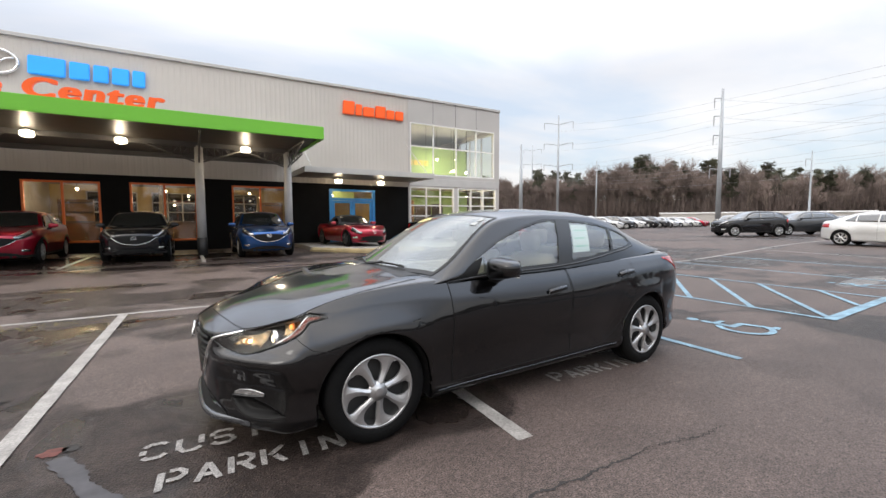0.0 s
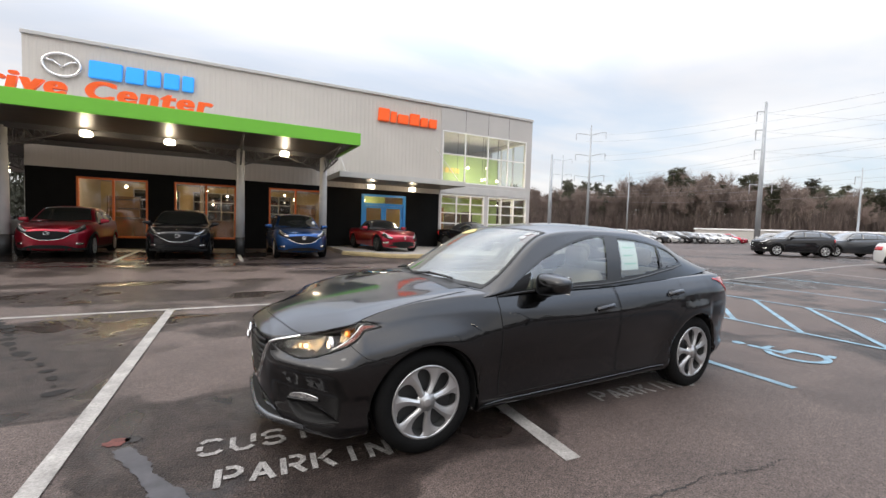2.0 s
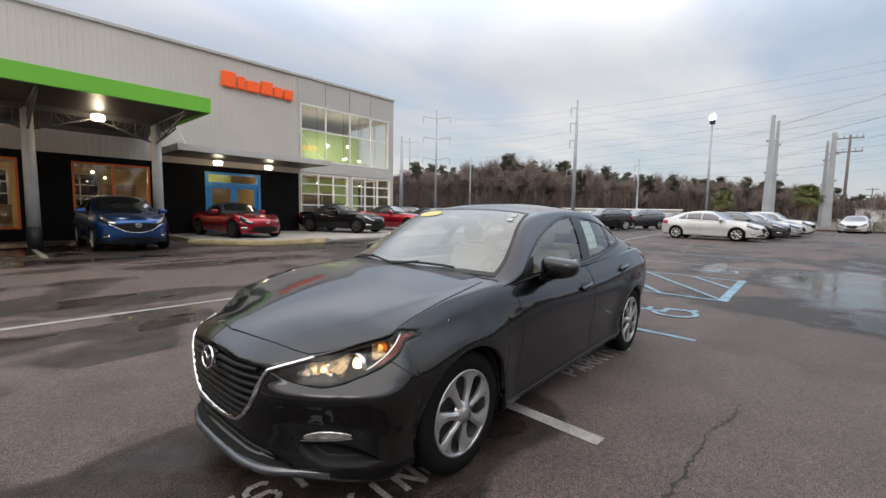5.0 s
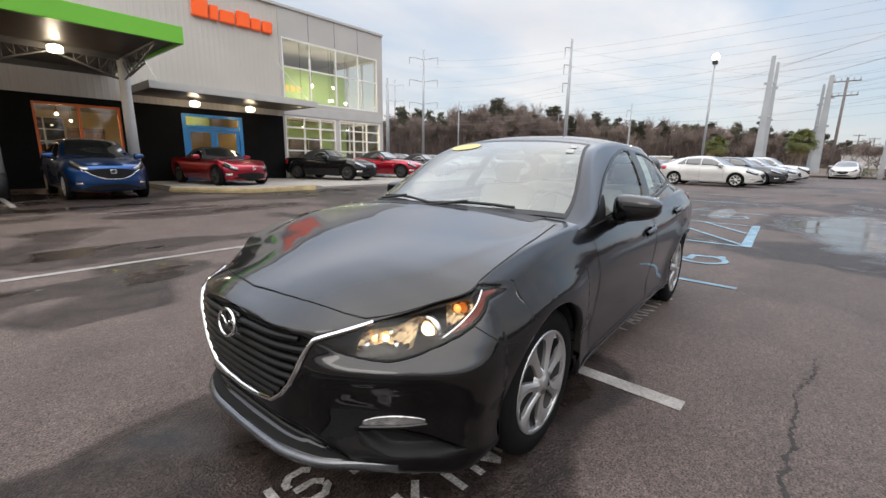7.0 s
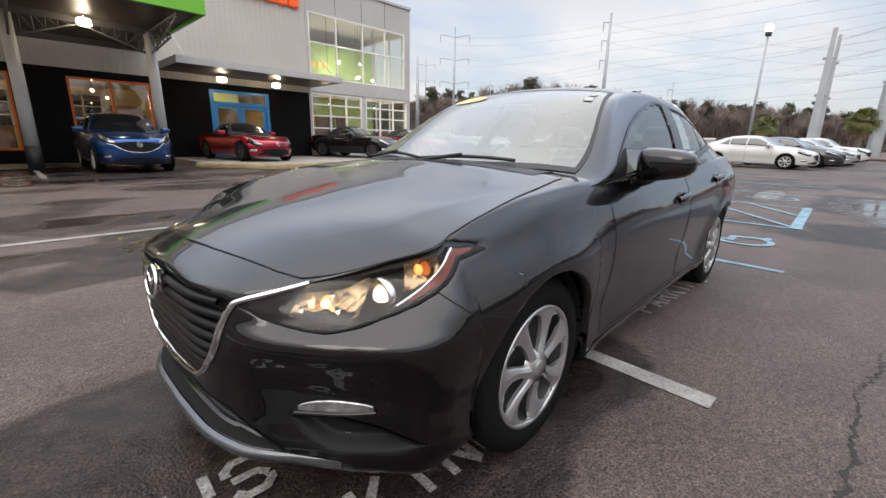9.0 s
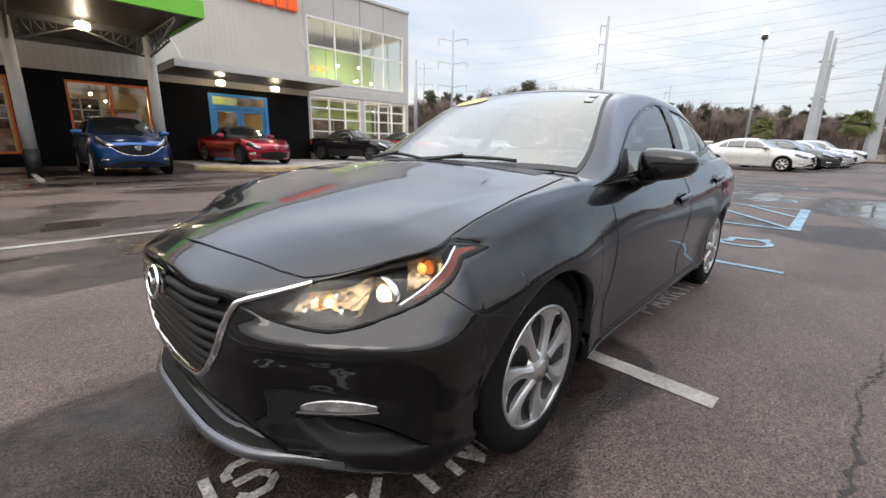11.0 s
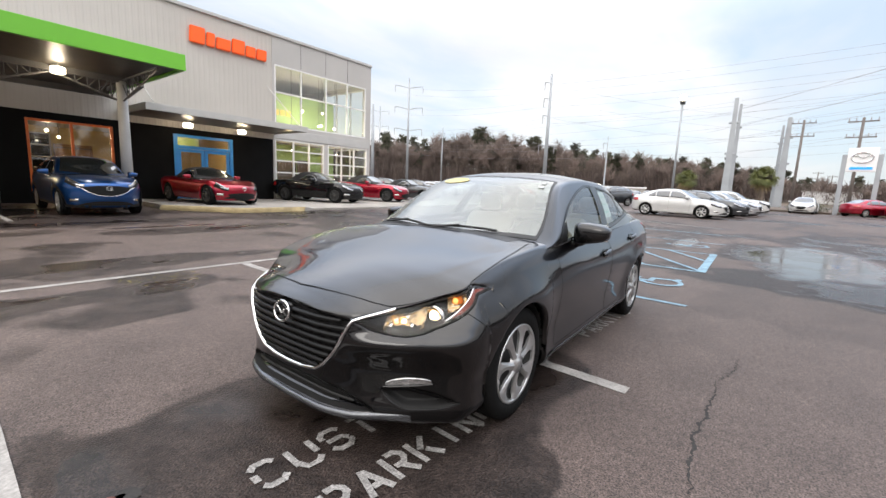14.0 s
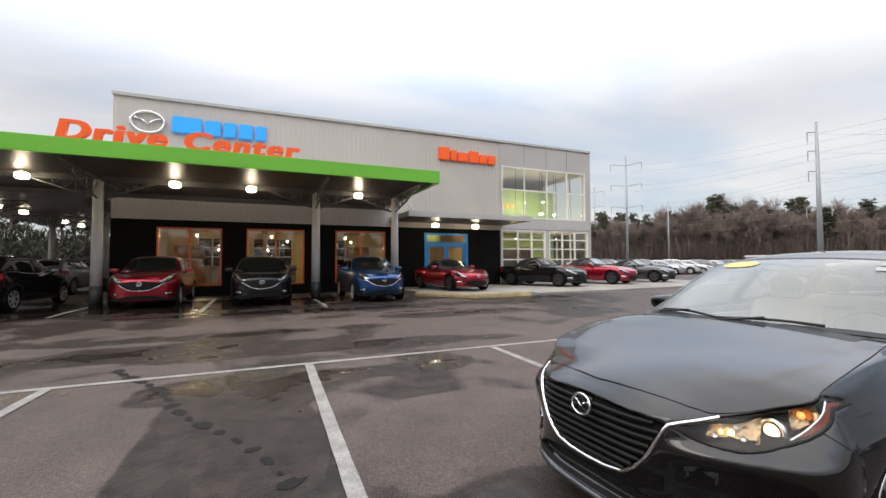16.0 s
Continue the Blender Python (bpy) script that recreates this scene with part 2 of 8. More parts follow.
    L(math2("MULTIPLY", math2("SUBTRACT", 0.7, math2("MULTIPLY", soak, 0.5)), math2("SUBTRACT", 1.0, math2("MULTIPLY", sheet, 0.95))), bp.inputs["Strength"])
    L(vor.outputs["Distance"], bp.inputs["Height"])
    L(bp.outputs[0], b.inputs["Normal"])
    return m


M = {}
M["asphalt"] = asphalt_mat()
M["concrete"] = mat("pale_concrete", (0.27, 0.25, 0.225), 0.8, vary=0.2, scale=0.8, grain=0.12, bump=0.25)
M["kerb"] = mat("yellow_kerb_paint", (0.36, 0.28, 0.145), 0.75, vary=0.25, scale=2.5, grain=0.15, bump=0.3)
M["white_paint"] = mat("worn_white_road_paint", (0.25, 0.236, 0.22), 0.6, vary=0.28, scale=5, grain=0.24, bump=0.25, bump_scale=90)
M["faded_paint"] = mat("faded_white_stencil_paint", (0.24, 0.23, 0.22), 0.65, vary=0.35, scale=14, grain=0.5, grain_scale=90, bump=0.4, bump_scale=90)
M["blue_paint"] = mat("worn_blue_road_paint", (0.145, 0.245, 0.31), 0.6, vary=0.35, scale=5, grain=0.3, bump=0.4, bump_scale=90)
M["siding"] = mat("grey_metal_siding", (0.50, 0.465, 0.42), 0.5, metal=0.0, vary=0.05, scale=0.6, grain=0.03, spec=0.4)
M["panel"] = mat("smooth_grey_panel", (0.44, 0.42, 0.395), 0.45, vary=0.05, scale=0.7, grain=0.02)
M["trim_grey"] = mat("pale_grey_trim", (0.44, 0.43, 0.41), 0.45, vary=0.05, grain=0.02)
M["black_wall"] = mat("black_painted_wall", (0.006, 0.006, 0.006), 0.7, vary=0.2, scale=1.5, grain=0.1, spec=0.12)
M["green"] = mat("lime_green_fascia", (0.15, 0.46, 0.035), 0.35, vary=0.06, scale=0.5, grain=0.03)
M["canopy_roof"] = mat("dark_canopy_sheet", (0.065, 0.053, 0.043), 0.42, metal=0.25, vary=0.15, grain=0.05)
M["steel"] = mat("grey_painted_steel", (0.50, 0.49, 0.47), 0.45, vary=0.12, scale=2, grain=0.05)
M["truss"] = mat("dark_grey_truss_steel", (0.13, 0.125, 0.12), 0.45, metal=0.4, vary=0.1)
M["galv"] = mat("galvanised_steel", (0.34, 0.36, 0.38), 0.55, metal=0.3, vary=0.12, scale=0.5)
M["orange"] = mat("orange_window_frame", (0.62, 0.13, 0.02), 0.4, vary=0.08)
M["blue_frame"] = mat("blue_door_frame", (0.04, 0.25, 0.62), 0.35, vary=0.06)
M["white_frame"] = mat("white_window_frame", (0.72, 0.72, 0.70), 0.4, vary=0.04)
M["glass"] = thin_glass("clear_window_glass", (0.88, 0.90, 0.87), 0.15)
M["sign_orange"] = mat("orange_sign_face", (0.85, 0.11, 0.012), 0.35, emit=(1.0, 0.13, 0.01), power=0.12, vary=0.03)
M["sign_blue"] = mat("blue_sign_face", (0.03, 0.33, 0.85), 0.35, emit=(0.02, 0.38, 1.0), power=0.25, vary=0.03)
M["chrome"] = mat("bright_chrome", (0.78, 0.78, 0.78), 0.09, metal=1.0, vary=0.03, grain=0)
M["lamp"] = mat("lit_lamp_glass", (0.9, 0.9, 0.85), 0.3, emit=(1.0, 0.86, 0.62), power=9.0, vary=0)
M["flood"] = mat("lit_floodlight", (0.9, 0.9, 0.85), 0.3, emit=(1.0, 0.9, 0.7), power=30.0, vary=0)
M["bark"] = mat("brown_bark", (0.17, 0.135, 0.11), 0.9, vary=0.25, grain=0.2, bump=0.5, each=0.25)
M["twigs"] = mat("bare_winter_twigs", (0.205, 0.16, 0.14), 0.9, vary=0.25, scale=0.3, each=0.25)
M["pine"] = mat("pine_needles", (0.060, 0.062, 0.036), 0.8, vary=0.35, scale=0.5, each=0.25)
M["palm"] = mat("palm_fronds", (0.105, 0.115, 0.03), 0.6, vary=0.3, scale=1.0)
M["palm_dry"] = mat("dry_palm_fronds", (0.20, 0.15, 0.075), 0.8, vary=0.3, scale=1.5)
M["hedge"] = mat("hedge_leaves", (0.06, 0.07, 0.03), 0.8, vary=0.3)
M["dark_brush"] = mat("dark_evergreen_brush", (0.03025, 0.0308, 0.0187), 0.9, vary=0.35, scale=0.6)
M["pole_wood"] = mat("weathered_pole_wood", (0.15, 0.13, 0.12), 0.85, vary=0.2, scale=1)
M["black_steel"] = mat("black_steel", (0.025, 0.025, 0.025), 0.5)
M["wire"] = mat("dark_wire", (0.33, 0.33, 0.35), 0.7, vary=0)
M["room_wall"] = mat("warm_plaster", (0.52, 0.40, 0.19), 0.8, vary=0.08, scale=1)
M["room_green"] = mat("green_feature_wall", (0.36, 0.50, 0.20), 0.7, vary=0.08)
M["room_floor"] = mat("tan_tile_floor", (0.32, 0.25, 0.17), 0.35, vary=0.1)
M["room_dark"] = mat("dark_shop_fitting", (0.06, 0.045, 0.035), 0.5)
M["counter_wood"] = mat("dark_amber_counter_wood", (0.054, 0.027, 0.01125), 0.5, vary=0.2)
M["room_wood"] = mat("amber_wood_fitting", (0.245, 0.126, 0.042), 0.5, vary=0.2)
M["ceiling"] = mat("pale_ceiling", (0.42, 0.38, 0.32), 0.8, vary=0.05)
M["ceiling_upper"] = mat("cool_grey_ceiling", (0.55, 0.54, 0.58), 0.8, vary=0.05)
M["roof"] = mat("grey_roof_membrane", (0.3, 0.3, 0.3), 0.8)
M["tint"] = mat("dark_car_glass", (0.012, 0.014, 0.014), 0.04, vary=0.0, grain=0, coat=1.0, coat_ior=1.9)
M["yellow_letter"] = mat("warm_yellow_lettering", (0.75, 0.55, 0.12), 0.4, vary=0.04)
M["sign_white"] = mat("white_sign_face", (0.8, 0.8, 0.8), 0.4, vary=0.03)


# ---- helpers ----
def obj(name, bm, material, smooth=False, parent=None, label=""):
    me = bpy.data.meshes.new(name)
    bm.to_mesh(me)
    bm.free()
    for k in (material if isinstance(material, (list, tuple)) else [material]):
        me.materials.append(k)
    if smooth:
        me.polygons.foreach_set("use_smooth", [True] * len(me.polygons))
    o = new(name, me)
    if parent is not None:
        o.parent = parent
    if label:
        o["label"] = label
    return o


def part(name, bm, material, parent, label="", smooth=False):
    return obj(name, bm, material, smooth, parent, label)


def thing(name, label, category, group="", m=None):
    o = new(name)
    tagged(o, label, category, group)
    if m is not None:
        o.matrix_basis = m
    return o


def box(bm, x0, x1, y0, y1, z0, z1, bevel=0.0):
    r = bmesh.ops.create_cube(bm, size=1.0)
    vs = r["verts"]
    for v in vs:
        v.co = Vector(((x0 + x1) / 2 + v.co.x * (x1 - x0), (y0 + y1) / 2 + v.co.y * (y1 - y0), (z0 + z1) / 2 + v.co.z * (z1 - z0)))
    if bevel:
        es = list({e for v in vs for e in v.link_edges})
        bmesh.ops.bevel(bm, geom=es, offset=bevel, segments=1, affect="EDGES", profile=0.5)
    return bm


def boxes(*args, bevel=0.0):
    bm = bmesh.new()
    for a in args:
        box(bm, *a, bevel=bevel)
    return bm


def tube(bm, p, q, r0, r1=None, n=8, cap=True):
    """A tapered round bar from p to q."""
    r1 = r0 if r1 is None else r1
    p, q = Vector(p), Vector(q)
    d = (q - p).normalized()
    a = d.orthogonal().normalized()
    c = d.cross(a)
    r = []
    for o, rad in ((p, r0), (q, r1)):
        r.append([bm.verts.new(o + rad * (math.cos(6.283185 * i / n) * a + math.sin(6.283185 * i / n) * c)) for i in range(n)])
    for i in range(n):
        bm.faces.new((r[0][i], r[0][(i + 1) % n], r[1][(i + 1) % n], r[1][i]))
    if cap:
        bm.faces.new(list(reversed(r[0])))
        bm.faces.new(r[1])
    return bm


def sweep(bm, pts, r, n=8):
    """One continuous round bar through pts."""
    rows = []
    for i, p in enumerate(pts):
        d = (pts[min(i + 1, len(pts) - 1)] - pts[max(i - 1, 0)]).normalized()
        a = d.cross(Vector((0.1, 0.2, 1))).normalized()
        c = d.cross(a)
        rows.append([bm.verts.new(p + r * (math.cos(6.283185 * k / n) * a + math.sin(6.283185 * k / n) * c)) for k in range(n)])
    for i in range(len(rows) - 1):
        for k in range(n):
            bm.faces.new((rows[i][k], rows[i][(k + 1) % n], rows[i + 1][(k + 1) % n], rows[i + 1][k]))
    bm.faces.new(list(reversed(rows[0])))
    bm.faces.new(rows[-1])
    return bm


def grid(bm, f, nu, nv, flip=False):
    """A sheet of (nu+1) x (nv+1) points f(u, v), u and v from 0 to 1."""
    vs = [[bm.verts.new(f(i / nu, j / nv)) for j in range(nv + 1)] for i in range(nu + 1)]
    for i in range(nu):
        for j in range(nv):
            q = (vs[i][j], vs[i + 1][j], vs[i + 1][j + 1], vs[i][j + 1])
            bm.faces.new(tuple(reversed(q)) if flip else q)
    return vs


def lathe(bm, profile, n=32, axis="y", centre=(0, 0, 0), close=False):
    """Turns (radius, offset along the axis) points round the axis."""
    c = Vector(centre)
    rings = []
    for r, o in profile:
        ring = []
        for i in range(n):
            a = 6.283185307 * i / n
            u, w = r * math.cos(a), r * math.sin(a)
            ring.append(bm.verts.new(c + (Vector((u, o, w)) if axis == "y" else Vector((u, w, o)))))
        rings.append(ring)
    for k in range(len(rings) - 1):
        for i in range(n):
            bm.faces.new((rings[k][i], rings[k][(i + 1) % n], rings[k + 1][(i + 1) % n], rings[k + 1][i]))
    return bm


def smooth01(x, a, b):
    t = min(1.0, max(0.0, (x - a) / (b - a)))
    return t * t * (3 - 2 * t)


def curve(keys):
    """A smooth function through (x, value) keys, flat beyond its ends."""
    xs, ys = [k[0] for k in keys], [k[1] for k in keys]
    n = len(xs)
    d = [(ys[i + 1] - ys[i]) / (xs[i + 1] - xs[i]) for i in range(n - 1)]
    m = [d[0]] + [0.0 if d[i - 1] * d[i] <= 0 else 2 * d[i - 1] * d[i] / (d[i - 1] + d[i]) for i in range(1, n - 1)] + [d[-1]]

    def f(x):
        if x <= xs[0]:
            return ys[0]
        if x >= xs[-1]:
            return ys[-1]
        i = 0
        while x > xs[i + 1]:
            i += 1
        h = xs[i + 1] - xs[i]
        t = (x - xs[i]) / h
        return ((2 * t - 3) * t * t + 1) * ys[i] + ((t - 2) * t + 1) * t * h * m[i] + (3 - 2 * t) * t * t * ys[i + 1] + (t - 1) * t * t * h * m[i + 1]
    return f


def ground_z(x, y):
    """The lot rises a little towards the building and towards the far rows."""
    a, b = 0.75 * smooth01(y, 8, 15), smooth01(x, 12, 25)
    return 0.2 * (1 - (1 - a) * (1 - b))


# ---- ground ----
def spread(lo, hi, fine_lo, fine_hi, step, grow=1.25):
    """Coordinates that are close together in the middle and wider apart outwards."""
    out = [fine_lo + step * i for i in range(int((fine_hi - fine_lo) / step) + 1)]
    s, x = step, out[-1]
    while x < hi:
        s *= grow
        x += s
        out.append(x)
    s, x = step, out[0]
    while x > lo:
        s *= grow
        x -= s
        out.insert(0, x)
    return out


def build_ground():
    xs, ys = spread(-900, 1500, -12, 30, 1.0), spread(-900, 1500, -6, 24, 1.0)
    bm = bmesh.new()
    vs = [[bm.verts.new((x, y, ground_z(x, y))) for y in ys] for x in xs]
    for i in range(len(xs) - 1):
        for j in range(len(ys) - 1):
            bm.faces.new((vs[i][j], vs[i + 1][j], vs[i + 1][j + 1], vs[i][j + 1]))
    g = obj("ground", bm, M["asphalt"], smooth=True)
    tagged(g, "patched grey asphalt car park with damp stains and puddles", "ground", kind="structure")


LAID = []


def strip(p, q, width, name, material, label, lift=0.005, worn=0.0):
    """A painted line from p to q that follows the ground."""
    LAID.append(name)
    lift += 0.0012 * (len(LAID) % 6)
    p, q = Vector((*p, 0)), Vector((*q, 0))
    d = (q - p)
    n = max(1, int(d.length / 0.25))
    side = Vector((-d.y, d.x, 0)).normalized() * width / 2
    bm = bmesh.new()
    rows = []
    for i in range(n + 1):
        c = p + d * i / n
        w = 1 + 0.08 * noise.noise(c * 3.1)
        a, b = c + side * w, c - side * w
        rows.append([bm.verts.new((v.x, v.y, ground_z(v.x, v.y) + lift)) for v in (a, b)])
    for i in range(n):
        bm.faces.new((rows[i][1], rows[i + 1][1], rows[i + 1][0], rows[i][0]))
    o = obj(name, bm, material)
    return tagged(o, label, "road marking", group=name, kind="structure")


# stencil strokes on a 4 x 6 grid, broken where the stencil has bridges
STROKES = {
    "C": ("45 36 16 05", "04 02", "01 10 30 41"), "U": ("06 03 01", "02 10 30 41", "42 46"), "S": ("45 36 16 05 04", "03 13 33 42", "42 41 30 10 01"),
    "T": ("06 46", "25 20"), "O": ("23 05 16 36", "45 41", "30 10 01 05"), "M": ("00 06", "16 23", "23 36", "46 40"), "E": ("06 00", "16 46", "13 33", "10 40"),
    "R": ("00 06", "16 36 45 44 33 13", "23 40"), "P": ("00 06", "16 36 45 44 33 13"), "A": ("00 26", "26 40", "12 32"), "K": ("00 06", "13 46", "23 40"),
    "I": ("20 26",), "N": ("00 06", "06 40", "40 46"), "G": ("45 36 16 05", "04 01", "10 30 41 43", "43 23")}


def ground_text(words, x, y, pitch, height, turn, label):
    """Stencilled capitals painted on the ground, each letter a part."""
    t = tagged(new("stencilled_words"), label, "road marking", kind="structure")
    t.matrix_basis = pose(x, y, ground_z(x, y) + 0.005, 0, 0, turn)
    for k, ch in enumerate(words):
        bm = bmesh.new()
        w, half = pitch * 0.66, 0.017
        lay = 0.0
        for stroke in STROKES[ch]:
            p = [Vector((k * pitch + int(c[0]) / 4 * w, int(c[1]) / 6 * height, 0)) for c in stroke.split()]
            if ch == "O" and stroke.startswith("23"):
                p = p[1:]
            rows = []
            lay += 0.0007
            for i, c in enumerate(p):
                d = (p[min(i + 1, len(p) - 1)] - p[max(i - 1, 0)]).normalized()
                if i == 0 and len(p) > 1:
                    c = c + d * 0.008
                s = Vector((-d.y, d.x, 0)) * half * (1 + 0.15 * noise.noise(c * 9))
                rows.append([bm.verts.new(c + s + Vector((0, 0, lay))), bm.verts.new(c - s + Vector((0, 0, lay)))])
            for a, b in zip(rows, rows[1:]):
                bm.faces.new((a[1], b[1], b[0], a[0]))
        bmesh.ops.recalc_face_normals(bm, faces=bm.faces)
        part("letter", bm, M["faded_paint"], t)
    return t


def wheelchair(cx, cy, s, turn):
    """The painted access symbol: head, back, seat, leg and wheel."""
    bm = bmesh.new()

    def bar(x0, y0, x1, y1, w):
        h = 0.0006 * len(bm.faces)
        p, q = Vector((x0, y0, h)), Vector((x1, y1, h))
        e = (q - p).normalized()
        k = Vector((-e.y, e.x, 0)) * w / 2
        bm.faces.new([bm.verts.new(v) for v in (p - k, q - k, q + k, p + k)])
    bar(0, 0.42, 0.02, 0.02, 0.09)
    bar(-0.03, 0.02, 0.28, 0.02, 0.09)
    bar(0.27, 0.05, 0.38, -0.38, 0.09)
    bar(0.34, -0.36, 0.48, -0.33, 0.08)
    bar(0.0, 0.24, 0.24, 0.24, 0.07)
    n = 26
    rows = []
    for i in range(n + 1):
        a = radians(120 + 230 * i / n)
        rows.append([bm.verts.new((0.06 + k * math.cos(a), -0.12 + k * math.sin(a), 0.004)) for k in (0.26, 0.34)])
    for i in range(n):
        bm.faces.new((rows[i][0], rows[i][1], rows[i + 1][1], rows[i + 1][0]))
    bm.faces.new([bm.verts.new((0.0 + 0.08 * math.cos(i * 0.5236), 0.54 + 0.08 * math.sin(i * 0.5236), 0)) for i in range(12)])
    bmesh.ops.recalc_face_normals(bm, faces=bm.faces)
    o = obj("access_symbol", bm, M["blue_paint"])
    o.matrix_basis = pose(cx, cy, ground_z(cx, cy) + 0.0055, 0, 0, turn) @ Matrix.Diagonal((s, s, 1, 1))
    tagged(o, "faded blue wheelchair symbol painted on the asphalt", "road marking", group="access symbols", kind="structure")


def crack(x0, y0, x1, y1, width, seed):
    """A jagged crack: a thin dark groove filled with grit."""
    rng = random.Random(seed)
    bm = bmesh.new()
    n = 80
    rows = []
    p, q = Vector((x0, y0, 0)), Vector((x1, y1, 0))
    side = Vector((-(q - p).y, (q - p).x, 0)).normalized()
    off = 0.0
    for i in range(n + 1):
        off += rng.uniform(-0.013, 0.013) - 0.10 * off
        c = p + (q - p) * i / n + side * off
        w = width * rng.uniform(0.3, 1.2) * math.sin(math.pi * min(0.96, max(0.04, i / n))) ** 0.4
        rows.append([bm.verts.new((c.x + side.x * k, c.y + side.y * k, ground_z(c.x, c.y) + 0.003)) for k in (-w, w)])
    for i in range(n):
        bm.faces.new((rows[i][0], rows[i][1], rows[i + 1][1], rows[i + 1][0]))
    bmesh.ops.recalc_face_normals(bm, faces=bm.faces)
    tagged(obj("asphalt_crack", bm, M["crack"]), "dark jagged crack in the asphalt", "crack", group="cracks", kind="structure")


M["crack"] = mat("gritty_crack", (0.025, 0.023, 0.022), 0.9, vary=0.3, grain=0.3)
build_ground()
WL = "worn white painted parking line on asphalt"
BL = "worn blue painted accessible parking line on asphalt"
strip((-22, 7.55), (14, 7.50), 0.11, "parking_line", M["white_paint"], WL)
for x, foot in ((-9.35, -9.625), (-6.45, -6.725), (-3.66, -3.86), (-0.875, -1.03), (2.02, 1.745)):
    strip((x - 0.01, 7.46), (foot, 1.86), 0.112, "parking_line", M["white_paint"], WL)
strip((4.84, 7.46), (4.53, 1.90), 0.09, "parking_line", M["blue_paint"], BL)
for x in (7.36, 10.15):
    strip((x, 7.44), (x - 0.02, 2.12), 0.082, "access_bay_line", M["blue_paint"], BL)
strip((7.30, 2.06), (10.22, 2.12), 0.14, "access_bay_line", M["blue_paint"], BL)
for k in range(6):
    y = 2.08 + 0.93 * k
    q = (10.12, y + 1.95)
    if q[1] > 7.4:
        q = (7.4 + 2.72 * (7.4 - y) / 1.95, 7.4)
    strip((7.4, y), q, 0.082, "access_bay_line", M["blue_paint"], BL)
strip((8.88, 2.17), (10.12, 3.04), 0.082, "access_bay_line", M["blue_paint"], BL)
strip((12.98, 7.44), (12.85, 2.05), 0.09, "parking_line", M["blue_paint"], BL)
wheelchair(5.80, 2.54, 0.92, 0)
wheelchair(11.6, 2.78, 0.94, 0)
strip((14.2, 7.52), (28.6, 8.5), 0.10, "parking_line", M["white_paint"], WL)
strip((19.5, 7.75), (18.3, 2.6), 0.10, "parking_line", M["white_paint"], WL)
strip((15.9, 7.55), (15.6, 2.4), 0.09, "parking_line", M["blue_paint"], BL)
for x, y0, y1 in ((-9.2, 14.2, 18.5), (-6.08, 14.2, 18.5), (-2.93, 13.95, 19), (0.28, 14.0, 18.5)):
    strip((x, y0), (x - 0.05, y1), 0.11, "parking_line", M["white_paint"], WL)
for k in range(2):
    ground_text("CUSTOMER", -0.285 + 2.80 * k, 2.80 - 0.02 * k, 0.178, 0.175, -3, "worn white stencilled parking words on the asphalt")
    ground_text("PARKING", -0.185 + 2.80 * k, 2.42 - 0.02 * k, 0.166, 0.18, -3.5, "worn white stencilled parking words on the asphalt")
crack(0.9, 1.40, 2.3, 1.40, 0.011, 3)
crack(2.3, 1.40, 3.0, 1.30, 0.006, 5)


def manhole(x, y, r):
    """A round iron cover in its frame ring, flush with the asphalt."""
    t = thing("manhole_cover", "round dark iron drain cover set in the asphalt", "manhole cover", "manhole covers", pose(x, y, ground_z(x, y)))
    bm = bmesh.new()
    lathe(bm, [(r * 0.88, 0.002), (r * 0.88, 0.012), (r, 0.012), (r, 0.0)], 28, "z")
    part("frame", bm, M["black_steel"], t)
    bm = bmesh.new()
    lathe(bm, [(0.0, 0.008), (r * 0.3, 0.01), (r * 0.6, 0.008), (r * 0.87, 0.009)], 28, "z")
    part("lid", bm, M["black_steel"], t)


def stain(x, y, rx, ry, turn, material, label, seed):
    """An uneven flat mark on the asphalt."""
    rng = random.Random(seed)
    bm = bmesh.new()
    n = 22
    ring = []
    for i in range(n):
        a = 6.28318 * i / n
        k = rng.uniform(0.75, 1.15)
        ring.append(bm.verts.new((rx * k * math.cos(a), ry * k * math.sin(a), 0)))
    bm.faces.new(ring)
    o = obj("ground_stain", bm, material)
    o.matrix_basis = pose(x, y, ground_z(x, y) + 0.004, 0, 0, turn)
    tagged(o, label, "stain", group="ground stains", kind="structure")


def film(way):
    """A thin uneven trail of oily water: centre line with half-widths, edges frayed."""
    rng = random.Random(4)
    bm = bmesh.new()
    rows = []
    for (x0, y0, w0), (x1, y1, w1) in zip(way, way[1:]):
        for i in range(5):
            k = i / 5
            x, y, w = x0 + (x1 - x0) * k, y0 + (y1 - y0) * k, w0 + (w1 - w0) * k
            z = ground_z(x, y) + 0.004
            rows.append((bm.verts.new((x - w * rng.uniform(0.7, 1.2), y - w * 0.3, z)), bm.verts.new((x + w * rng.uniform(0.7, 1.2), y + w * 0.3, z))))
    for a, b in zip(rows, rows[1:]):
        bm.faces.new((a[0], b[0], b[1], a[1]))
    tagged(obj("ground_stain", bm, M["sheen"]), "pale oily film trailing over wet asphalt", "stain", group="ground stains", kind="structure")


